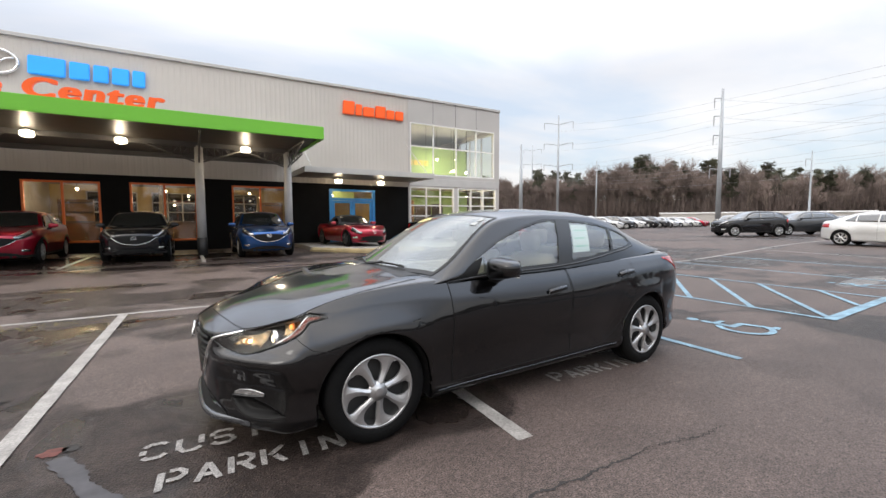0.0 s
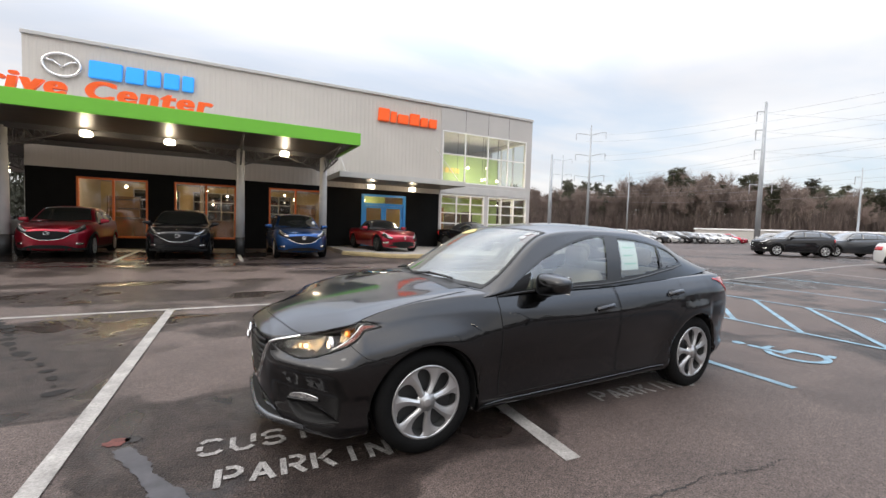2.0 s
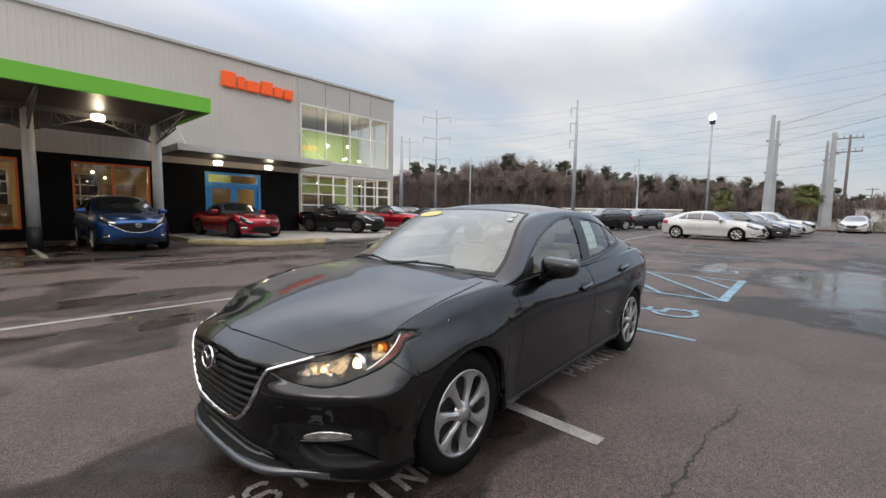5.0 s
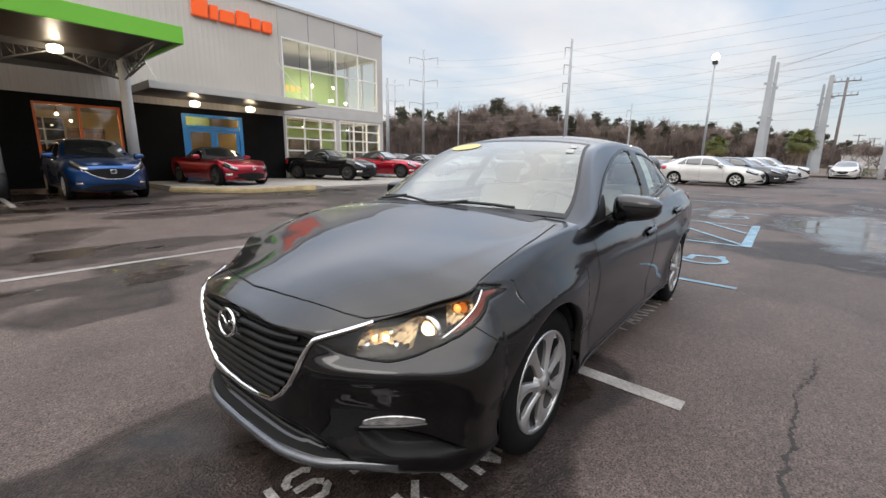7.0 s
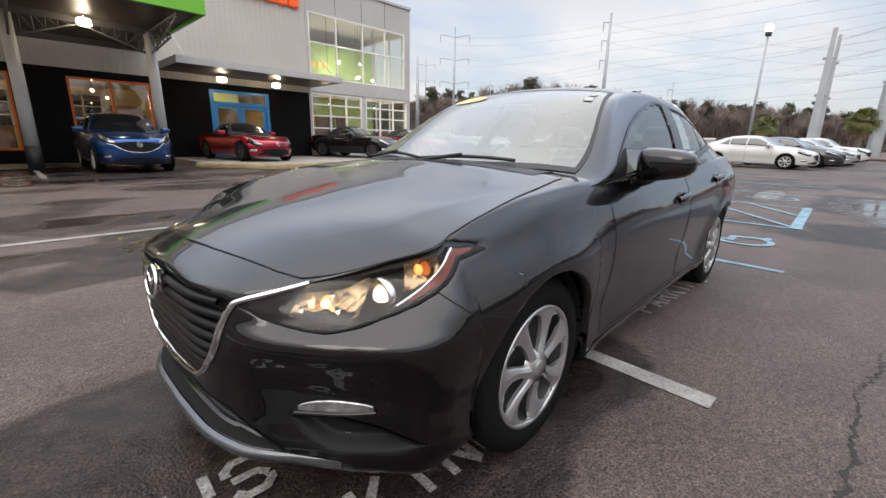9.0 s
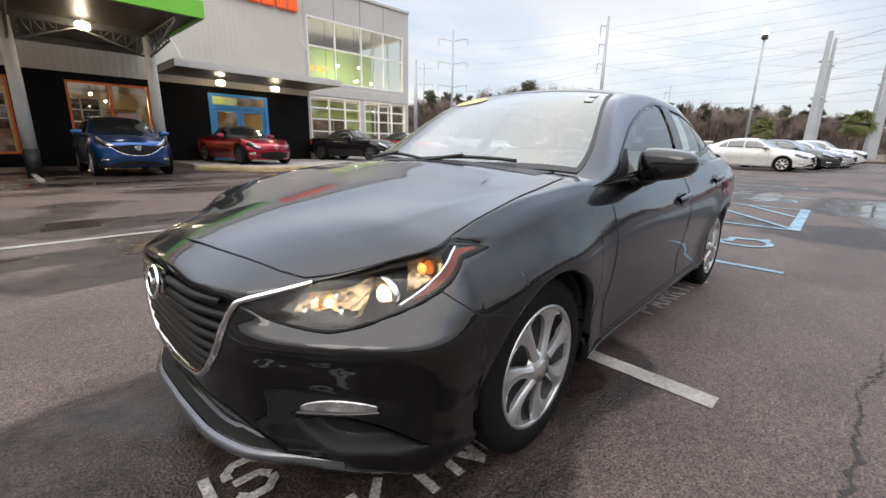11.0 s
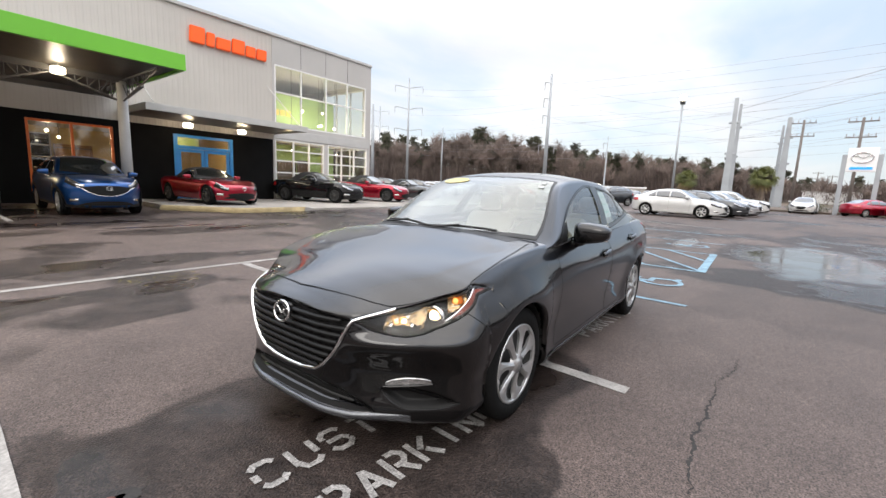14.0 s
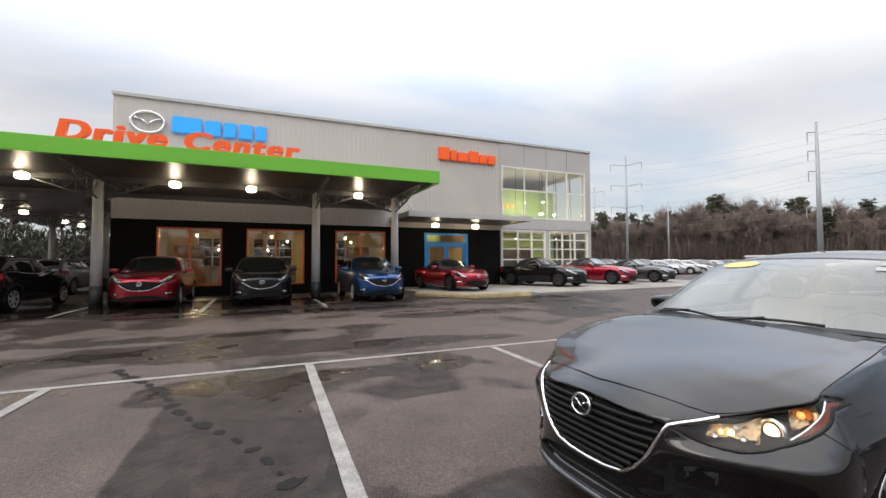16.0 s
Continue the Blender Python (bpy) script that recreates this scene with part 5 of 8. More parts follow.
def body_mesh(S, na=(40, 96, 36), nv=22, nt=14, hollow=False):
    """The painted lower body; over each wheel the skin starts at the arch."""
    bm = bmesh.new()
    R = S.rt + 0.04
    stations = [(a, None) for a in [i / na[0] for i in range(na[0])] + [1 + i / na[1] for i in range(na[1])] + [2 + i / na[2] for i in range(na[2] + 1)]
                if not any(abs(S.plan(a)[0] - h) < R + 0.012 for h in S.hubs)]
    for h in S.hubs:
        n = na[1] // 4
        for i in range(n + 1):
            f = -math.pi / 2 + math.pi * i / n
            stations.append((S.a_of_x(h + R * math.sin(f)), S.rt + R * math.cos(f) if 0 < i < n else S.rt))
        for e in (-1, 1):
            stations.append((S.a_of_x(h + e * (R + 0.0015)), None))
    stations.sort(key=lambda q: q[0])
    arch = []
    for side in (1, -1):
        rows, lows = [], []
        for a, low in stations:
            x = S.plan(a)[0]
            zb, zs = S.zb(x), S.zs(x)
            z0 = zb if low is None else low
            row = []
            for j in range(nv + 1):
                p = S.at(a, z0 + (zs - z0) * j / nv)
                row.append(bm.verts.new((p.x, p.y * side, p.z)))
            top = S.at(a, zs)
            for j in range(1, nt + 1):
                p = S.deck(x, 1 - j / nt)
                row.append(bm.verts.new((top.x, p.y * side, p.z)))
            rows.append(row)
            lows.append(low)
        for i in range(len(rows) - 1):
            for j in range(nv + nt):
                q = (rows[i][j], rows[i][j + 1], rows[i + 1][j + 1], rows[i + 1][j])
                c = sum((v.co for v in q), Vector()) / 4
                if hollow and j >= nv + 2 and S.cabin[0] + 0.28 < c.x < S.cabin[1] - 0.2:
                    continue
                bm.faces.new(q if side > 0 else tuple(reversed(q)))
            if lows[i] is not None and lows[i + 1] is not None:
                arch.append((rows[i][0], rows[i + 1][0]))
            elif (lows[i] is None) != (lows[i + 1] is None):
                # the upright edges at the foot of the arch
                k = i if lows[i] is None else i + 1
                low = [v for v in rows[k][:nv + 1] if v.co.z < S.rt + 0.001]
                arch += list(zip(low, low[1:]))
    # rolled lip of the arch
    for p, q in arch:
        v = [bm.verts.new(w.co - Vector((0, math.copysign(0.05, w.co.y), 0))) for w in (p, q)]
        bm.faces.new((p, q, v[1], v[0]))
    bmesh.ops.remove_doubles(bm, verts=bm.verts, dist=0.0006)
    bmesh.ops.delete(bm, geom=[v for v in bm.verts if not v.link_faces], context="VERTS")
    low = [e for e in bm.edges if e.is_boundary and all(v.co.z < S.zb(v.co.x) + 0.01 for v in e.verts)]
    r = bmesh.ops.extrude_edge_only(bm, edges=low)
    for v in r["geom"]:
        if isinstance(v, bmesh.types.BMVert):
            v.co = Vector((2.2 + (v.co.x - 2.2) * 0.97, v.co.y * 0.93, v.co.z - 0.004))
    bmesh.ops.recalc_face_normals(bm, faces=bm.faces)
    fix_out(bm)
    return bm


def shell_mesh(S, holes, nx=90, nt=30):
    """Roof and pillars, open where holes(x, t) says glass goes."""
    bm = bmesh.new()
    x0, x1 = S.cabin
    for side in (1, -1):
        rows = [[bm.verts.new((p.x, p.y * side, p.z)) for p in (S.shell(x0 + (x1 - x0) * i / nx, j / nt) for j in range(nt + 1))] for i in range(nx + 1)]
        for i in range(nx):
            for j in range(nt):
                if holes(x0 + (x1 - x0) * (i + 0.5) / nx, (j + 0.5) / nt):
                    continue
                q = (rows[i][j], rows[i][j + 1], rows[i + 1][j + 1], rows[i + 1][j])
                bm.faces.new(q if side > 0 else tuple(reversed(q)))
    bmesh.ops.remove_doubles(bm, verts=bm.verts, dist=0.0006)
    bmesh.ops.delete(bm, geom=[v for v in bm.verts if not v.link_faces], context="VERTS")
    bmesh.ops.recalc_face_normals(bm, faces=bm.faces)
    fix_out(bm)
    return bm


def wheel(parent, x, y, r, side, spokes=8, rim=0.69, detail=True, width=0.2, cover="alloy"):
    """A tyre, a rim dish, spokes and a hub cap; side -1 faces -y."""
    w = new("wheel")
    w.parent = parent
    w.matrix_basis = pose(x, y, r, 0, 0, 0 if side < 0 else 180)
    n = 44 if detail else 24
    rr = r * rim
    bm = bmesh.new()
    h = width / 2
    lathe(bm, [(rr, h * 0.9), (rr + 0.01, h), (r - 0.05, h * 1.04), (r - 0.012, h * 0.9), (r, h * 0.7), (r, h * 0.32), (r - 0.008, h * 0.30), (r - 0.008, h * 0.22), (r, h * 0.2), (r, -h * 0.2), (r - 0.008, -h * 0.22), (r - 0.008, -h * 0.30), (r, -h * 0.32), (r, -h * 0.7), (r - 0.012, -h * 0.9), (r - 0.05, -h * 1.04), (rr + 0.012, -h), (rr, -h * 0.9)], n)
    bmesh.ops.recalc_face_normals(bm, faces=bm.faces)
    part("tyre", bm, M["tyre"], w, smooth=True)
    bm = bmesh.new()
    lathe(bm, [(rr + 0.004, -h * 0.92), (rr + 0.004, -h * 1.0), (rr - 0.006, -h * 1.0), (rr - 0.012, -h * 0.95), (rr * 0.945, -h * 0.935), (rr * 0.935, -h * 0.80)], n)
    part("rim", bm, M[cover], w, smooth=True)
    bm = bmesh.new()
    lathe(bm, [(rr - 0.012, -h * 0.90), (rr - 0.02, -h * 0.6), (rr - 0.03, -h * 0.2)], n)
    part("barrel", bm, M["dark_alloy"], w, smooth=True)
    bm = bmesh.new()
    lathe(bm, [(0.0, -h * 0.30), (rr - 0.02, -h * 0.30)], n)
    bmesh.ops.recalc_face_normals(bm, faces=bm.faces)
    part("brake_disc", bm, M["dark_alloy"], w)
    sp = None
    sector = math.pi / spokes
    wide = curve([(0.24, 0.92), (0.30, 0.70), (0.38, 0.52), (0.50, 0.42), (0.64, 0.41), (0.76, 0.46), (0.86, 0.60), (0.92, 0.80), (0.96, 1.0)])
    for k in range(spokes):
        if sp is None:
            bm = bmesh.new()
            m = 12
            rows = []
            for i in range(m + 1):
                t = 0.24 + 0.72 * i / m
                rad, half = rr * t, sector * wide(t)
                lean = 0.10 * math.sin(math.pi * (t - 0.24) / 0.66)
                yy = -h * (1.03 - 0.12 * t * t) + 0.006 * math.sin(math.pi * (t - 0.24) / 0.66)
                row = []
                for c, dy in ((-1.0, 0.018), (-0.96, 0.004), (-0.35, -0.002), (0.25, -0.006), (0.75, 0.0), (0.97, 0.005), (1.0, 0.018)):
                    q = lean + half * c
                    row.append(bm.verts.new((rad * math.sin(q), yy + dy * (1.0 if abs(c) < 1 else 1.0 - smooth01(t, 0.80, 0.9)), rad * math.cos(q))))
                rows.append(row)
            for i in range(m):
                for j in range(6):
                    bm.faces.new((rows[i][j], rows[i][j + 1], rows[i + 1][j + 1], rows[i + 1][j]))
            bmesh.ops.recalc_face_normals(bm, faces=bm.faces)
            if sum(f.normal.y for f in bm.faces) > 0:
                bmesh.ops.reverse_faces(bm, faces=bm.faces)
            o = part("spoke", bm, M[cover], w)
            sp = o.data
        else:
            o = new("spoke", sp)
            o.parent = w
        o.matrix_basis = Matrix.Rotation(6.2831853 * (k + 0.3) / spokes, 4, "Y")
    bm = bmesh.new()
    lathe(bm, [(0.0, -h * 1.1), (0.022, -h * 1.1), (0.028, -h * 1.07), (0.031, -h * 1.03), (0.056, -h * 1.02), (0.066, -h * 0.8)], 24)
    bmesh.ops.recalc_face_normals(bm, faces=bm.faces)
    part("hub_cap", bm, M[cover], w, smooth=True)
    return w


def wells(S, t):
    """Dark wheel housings and the underbody."""
    for h in S.hubs:
        for s in (1, -1):
            bm = bmesh.new()
            n = 18
            R = S.rt + 0.04
            prof = [(h + R * math.cos(math.pi * i / n), S.rt + R * math.sin(math.pi * i / n)) for i in range(n + 1)]
            prof = [(h + R, S.zb(h + R) + 0.012)] + prof + [(h - R, S.zb(h - R) + 0.012)]
            rows = [[bm.verts.new((x, s * yy, z)) for yy in (min(S.hw - 0.045, S.skin(x, max(z, S.zb(x) + 0.02)).y - 0.03), S.hw - 0.34)] for x, z in prof]
            for i in range(n + 2):
                bm.faces.new((rows[i][0], rows[i + 1][0], rows[i + 1][1], rows[i][1]))
            bm.faces.new([rw[1] for rw in rows])
            part("wheel_housing", bm, M["gap"], t)
    z = S.zb(S.L / 2) + 0.015
    part("underbody", boxes((0.25, S.L - 0.25, -S.hw + 0.36, S.hw - 0.36, z, z + 0.1), (S.hubs[0] + S.rt + 0.06, S.hubs[1] - S.rt - 0.06, -S.hw + 0.09, S.hw - 0.09, z, z + 0.12)), M["gap"], t)


def mirror_arm(S, t, x, z, side, pt, size=1.0, y=None):
    """A door mirror: shell, foot and glass."""
    y = y or S.belt_y(x) + 0.02
    bm = bmesh.new()
    bmesh.ops.create_uvsphere(bm, u_segments=24, v_segments=14, radius=1.0)
    for v in bm.verts:
        c = v.co
        k = [math.copysign(abs(q) ** 0.58, q) for q in c]
        if k[0] > 0.25:
            k[0] = 0.25 + (k[0] - 0.25) * 0.15
        taper = 1 - 0.16 * (k[1] if side > 0 else -k[1])
        v.co = Vector((0.10 * k[0], 0.125 * k[1], 0.072 * k[2] * taper + (0.012 * k[1] * side if k[2] < 0 else 0.0))) * size
    o = part("door_mirror", bm, pt, t, smooth=True)
    o.matrix_basis = pose(x, side * (y + 0.15), z + 0.098, 0, 0, side * -8)
    bm = bmesh.new()
    bmesh.ops.create_uvsphere(bm, u_segments=16, v_segments=10, radius=1.0)
    for v in bm.verts:
        v.co = Vector((v.co.x * 0.055, v.co.y * 0.09, v.co.z * 0.035 - abs(v.co.y) * 0.0))
    f = part("mirror_foot", bm, M["gloss_black"], o, smooth=True)
    f.matrix_basis = pose(0.02, -side * 0.10, -0.075, side * 20, 0, 0)
    bm = bmesh.new()
    box(bm, 0.0355 * size, 0.039 * size, -0.1 * size, 0.1 * size, -0.06 * size, 0.06 * size, bevel=0.001)
    part("mirror_glass", bm, M["reflector"], o)


SEDAN = dict(
    L=4.58, hw=0.885, xn=1.0, xt=0.75, hubs=(0.945, 3.645), rt=0.325,
    F=[(0.15, 0.07), (0.22, 0.022), (0.32, 0.010), (0.42, -0.010), (0.50, -0.018), (0.545, -0.018), (0.59, -0.003), (0.62, 0.0), (0.66, 0.003), (0.70, 0.021), (0.76, 0.07)],
    R=[(0.2, 0.10), (0.4, 0.01), (0.6, 0.0), (0.85, 0.06), (1.05, 0.10)],
    zs=[(0.0, 0.705), (0.12, 0.715), (0.26, 0.735), (0.6, 0.845), (0.95, 0.925), (1.4, 0.950), (2.5, 0.965), (3.4, 1.0), (4.0, 1.015), (4.58, 0.99)],
    zb=[(0.0, 0.185), (0.6, 0.19), (1.3, 0.19), (3.2, 0.21), (4.58, 0.28)],
    zc=[(0.0, 0.705), (0.06, 0.742), (0.2, 0.80), (0.5, 0.875), (0.9, 0.945), (1.35, 0.995), (2.2, 1.0), (3.6, 1.06), (4.1, 1.085), (4.5, 1.075), (4.58, 1.03)],
    side=[(0.0, 0.945), (0.08, 0.968), (0.2, 0.972), (0.33, 0.977), (0.48, 0.995), (0.58, 1.0), (0.7, 0.99), (0.80, 0.972), (0.9, 0.938), (1.0, 0.89)],
    belt_y=[(1.15, 0.72), (1.42, 0.79), (1.6, 0.80), (2.5, 0.805), (3.3, 0.79), (3.8, 0.75), (4.15, 0.66)],
    belt_z=[(1.15, 0.88), (1.42, 0.935), (1.6, 0.945), (2.5, 0.965), (3.4, 1.0), (4.15, 1.05)],
    rail_y=[(1.15, 0.69), (1.42, 0.765), (2.1, 0.585), (2.6, 0.565), (3.2, 0.56), (3.6, 0.555), (4.15, 0.58)],
    rail_z=[(1.15, 0.89), (1.42, 0.962), (2.1, 1.355), (2.35, 1.388), (2.65, 1.395), (3.1, 1.37), (3.45, 1.30), (3.8, 1.18), (4.15, 1.06)],
    top=[(1.15, 0.95), (1.3, 1.02), (2.05, 1.405), (2.3, 1.445), (2.65, 1.458), (3.1, 1.43), (3.4, 1.375), (3.8, 1.215), (4.15, 1.085)],
    cabin=(1.15, 4.15), crown=2.2, ridge=0.022, flare=0.04, bulge=0.034)


def lines(*rows):
    """Smooth functions of one place, one for each column of values."""
    return [fixed([(r[0], r[k]) for r in rows]) for k in range(1, len(rows[0]))]


def fixed(keys):
    return staticmethod(curve(keys))


class SedanShape(Shape):
    """The sedan's skin: a blunt bumper below, swept lamps above, a crease over each wheel, and sunken openings."""
    NOSE = 0.56
    low_x, low_y = lines((0, 0.034, 0), (0.2, 0.040, 0.215), (0.4, 0.082, 0.405), (0.55, 0.166, 0.55), (0.7, 0.272, 0.70), (0.85, 0.410, 0.815), (1, 0.56, 0.870))
    high_x, high_y = lines((0, 0.022, 0), (0.2, 0.032, 0.215), (0.4, 0.098, 0.405), (0.48, 0.170, 0.478), (0.55, 0.264, 0.543), (0.7, 0.385, 0.655), (0.85, 0.478, 0.717), (1, 0.56, 0.765))
    back_mid = fixed([(0.15, 0.09), (0.19, 0.030), (0.215, 0.004), (0.25, 0.010), (0.36, 0.018), (0.5, 0.004), (0.62, 0.0), (0.69, 0.006), (0.72, 0.02), (0.78, 0.06)])
    back_out = fixed([(0.15, 0.10), (0.19, 0.034), (0.215, 0.016), (0.25, 0.014), (0.34, 0.026), (0.43, 0.028), (0.50, 0.006), (0.545, -0.016), (0.58, -0.022), (0.605, -0.012), (0.63, 0.006), (0.66, 0.0), (0.8, 0.0)])
    wide = fixed([(0.56, 0.870), (0.8, 0.886), (1.0, 0.890), (1.5, 0.882), (2.2, 0.880), (3.0, 0.884), (3.6, 0.892), (3.83, 0.885)])
    wing = fixed([(0.0, 0.925), (0.05, 0.955), (0.10, 0.966), (0.18, 0.962), (0.28, 0.962), (0.42, 0.984), (0.55, 0.998), (0.64, 1.0), (0.70, 0.994), (0.78, 0.972), (0.87, 0.940), (0.95, 0.908), (1.0, 0.880)])
    fold_z = fixed([(0.56, 0.80), (0.70, 0.825), (0.95, 0.855), (1.25, 0.855), (1.6, 0.825), (2.2, 0.775), (2.7, 0.79), (3.3, 0.845), (3.8, 0.875), (4.4, 0.88)])
    fold_d = fixed([(0.56, 0.001), (0.8, 0.004), (1.1, 0.006), (1.5, 0.008), (2.2, 0.008), (2.8, 0.008), (3.4, 0.013), (4.0, 0.010), (4.5, 0.0)])
    # headlamp outline: place along the nose, lower and upper edge
    lamp_lo = fixed([(0.43, 0.672), (0.455, 0.662), (0.484, 0.644), (0.55, 0.625), (0.628, 0.619), (0.70, 0.634), (0.769, 0.662), (0.876, 0.716), (0.96, 0.764), (1.03, 0.804)])
    lamp_a = (0.43, 1.03)
    grille_hi = fixed([(0.0, 0.712), (0.2, 0.702), (0.36, 0.684), (0.42, 0.674)])
    grille_lo = fixed([(0.0, 0.390), (0.12, 0.394), (0.22, 0.412), (0.28, 0.455), (0.33, 0.51), (0.365, 0.565), (0.395, 0.625), (0.42, 0.672)])
    intake_hi = fixed([(0.0, 0.352), (0.3, 0.340), (0.42, 0.305), (0.52, 0.244)])
    fog_hi = fixed([(0.535, 0.356), (0.62, 0.374), (0.70, 0.356), (0.78, 0.322), (0.83, 0.296)])
    fog_lo = fixed([(0.535, 0.345), (0.58, 0.302), (0.65, 0.268), (0.74, 0.270), (0.83, 0.291)])

    def lamp_hi(s, a):
        if a < 0.55:
            return 0.683 + (a - 0.43) / 0.12 * 0.038
        if a < 0.99:
            return s.zs(s.plan(a)[0]) - 0.005
        return 0.835 - 0.027 * ((a - 0.99) / 0.04) ** 2

    def plan(s, a):
        if a <= 1:
            return s.high_x(a), s.high_y(a), 1.0 - a, 0.0
        if a <= 2:
            x = s.NOSE + (s.L - s.xt - s.NOSE) * (a - 1)
            return x, s.wide(x), 0.0, 0.0
        return super().plan(a)

    def a_of_x(s, x):
        if x >= s.L - s.xt:
            return super().a_of_x(x)
        if x >= s.NOSE:
            return 1 + (x - s.NOSE) / (s.L - s.xt - s.NOSE)
        lo, hi = 0.0, 1.0
        for _ in range(18):
            m = (lo + hi) / 2
            lo, hi = (m, hi) if s.high_x(m) < x else (lo, m)
        return lo

    def sunk(s, a, y, z):
        """How deep the openings lie behind the skin."""
        d = 0.0
        if s.lamp_a[0] < a < s.lamp_a[1] and z > 0.6:
            d = min(0.070, 1.7 * max(0.0, min(z - s.lamp_lo(a), s.lamp_hi(a) - z, (a - s.lamp_a[0]) * 0.5, (0.655 - s.plan(a)[0]) * 0.3)))
        if y < 0.42:
            d = max(d, 0.030 * smooth01(min(z - s.grille_lo(y), s.grille_hi(y) - z, 0.42 - y), 0.0, 0.014))
        if y < 0.52:
            d = max(d, 0.060 * smooth01(min(z - 0.240, s.intake_hi(y) - z, 0.52 - y), 0.0, 0.014))
        if 0.535 < y < 0.83 and z < 0.4:
            d = max(d, 0.040 * smooth01(min(z - s.fog_lo(y), s.fog_hi(y) - z), 0.0, 0.034))
        return d

    def at(s, a, z, raw=False):
        a = max(a, 0.0)
        if a > 2:
            x, y, f, r = super().plan(a)
            v = (z - s.zb(x)) / (s.zs(x) - s.zb(x))
            y = y * s.side(v) + s.fold(x, z) * min(1.0, y / s.hw) ** 4
            return Vector((x - r * s.R(z), y, z))
        if a >= 1:
            x = s.plan(a)[0]
            return Vector((x, s.flank(x, z, a, raw), z))
        w = smooth01(z, 0.57, 0.79) * 0.4 + 0.6 * min(1.0, max(0.0, (z - 0.60) / 0.13))
        x, y = s.low_x(a) + (s.high_x(a) - s.low_x(a)) * w, s.low_y(a) + (s.high_y(a) - s.low_y(a)) * w
        q, fade = smooth01(a, 0.36, 0.56), 1 - smooth01(a, 0.72, 1.0)
        x += (s.back_mid(z) * (1 - q) + s.back_out(z) * q) * fade
        k = smooth01(a, 0.72, 1.0)
        y += (s.flank(s.NOSE, z, 1.0, True) - y) * k
        if not raw:
            d = s.sunk(a, y, z)
            if d:
                g = smooth01(a, 0.84, 1.0)
                x, y = x + d * (1 - 0.3 * q) * (1 - g), y - d * (0.55 * q + 0.45 * g)
        return Vector((x, y, z))

    crease_at = fixed([(0.2, 0.58), (0.35, 0.665), (0.5, 0.745), (0.72, 0.835), (0.96, 0.895), (1.25, 0.925), (1.5, 0.93)])

    def crease(s, w, x):
        """A folded line that runs in from the bonnet's rear corners towards the grille."""
        d = w - s.crease_at(x)
        k = math.exp(-d / 0.05) if d > 0 else math.exp(-(d / 0.17) ** 2)
        return 0.20 * k * smooth01(x, 0.2, 0.75) * (1 - 0.6 * smooth01(x, 1.1, 1.5)) * min(1.0, (1 - w) / 0.05)

    def fold(s, x, z):
        d = (z - s.fold_z(x)) / 0.11
        return s.fold_d(x) * (math.exp(-abs(d) * 1.6) if d < 0 else math.exp(-(d * 1.9) ** 2))

    def flank(s, x, z, a, raw):
        v = (z - s.zb(x)) / (s.zs(x) - s.zb(x))
        k = smooth01(x, 1.2, 1.9)
        y = s.wide(x) * (s.wing(v) * (1 - k) + s.side(v) * k) + s.fold(x, z)
        for h in s.hubs:
            d = math.hypot(x - h, z - s.rt)
            e = (d - s.rt - 0.04) / 0.12
            y += s.flare * math.exp(-e * e) * (1 - smooth01(z, 0.72, 0.9))
        y -= 0.005 * (1 - smooth01(x, 0.56, 0.95)) * smooth01(z, 0.6, 0.8)
        if not raw and a < s.lamp_a[1]:
            y -= s.sunk(a, y, z)
        return y

    def front(s, y, z, raw=False):
        lo, hi = 0.0, 1.0
        for _ in range(16):
            m = (lo + hi) / 2
            lo, hi = (m, hi) if s.at(m, z, True).y < abs(y) else (lo, m)
        p = s.at(lo, z, raw)
        return Vector((p.x, p.y if y >= 0 else -p.y, z))


HERO = dict(SEDAN, flare=0.020, ridge=0.030,
    rail_z=[(1.15, 0.89), (1.42, 0.962), (2.1, 1.355), (2.35, 1.388), (2.65, 1.400), (3.1, 1.388), (3.45, 1.330), (3.8, 1.195), (4.15, 1.06)],
    top=[(1.15, 0.95), (1.3, 1.02), (2.05, 1.405), (2.3, 1.445), (2.65, 1.462), (3.1, 1.448), (3.4, 1.405), (3.8, 1.24), (4.15, 1.085)],
    zs=[(0.0, 0.705), (0.12, 0.712), (0.264, 0.729), (0.40, 0.778), (0.56, 0.845), (0.7, 0.888), (0.95, 0.932), (1.4, 0.955), (2.5, 0.965), (3.4, 1.0), (4.0, 1.015), (4.58, 0.99)],
    zc=[(0.0, 0.705), (0.06, 0.742), (0.2, 0.80), (0.5, 0.880), (0.9, 0.955), (1.35, 1.015), (2.2, 1.01), (3.6, 1.06), (4.1, 1.085), (4.5, 1.075), (4.58, 1.03)],
    side=[(0.0, 0.925), (0.05, 0.955), (0.10, 0.966), (0.18, 0.962), (0.28, 0.962), (0.42, 0.980), (0.55, 0.996), (0.66, 1.0), (0.76, 0.989), (0.86, 0.962), (0.94, 0.925), (1.0, 0.885)])


def seams(S, t, paths, f, mirror_both=True, width=0.006, off=0.0012, name="panel_gap"):
    for path in paths:
        for s in ((1, -1) if mirror_both else (1,)):
            part(name, line_on(f, path, width, off, s), M["gap"], t)


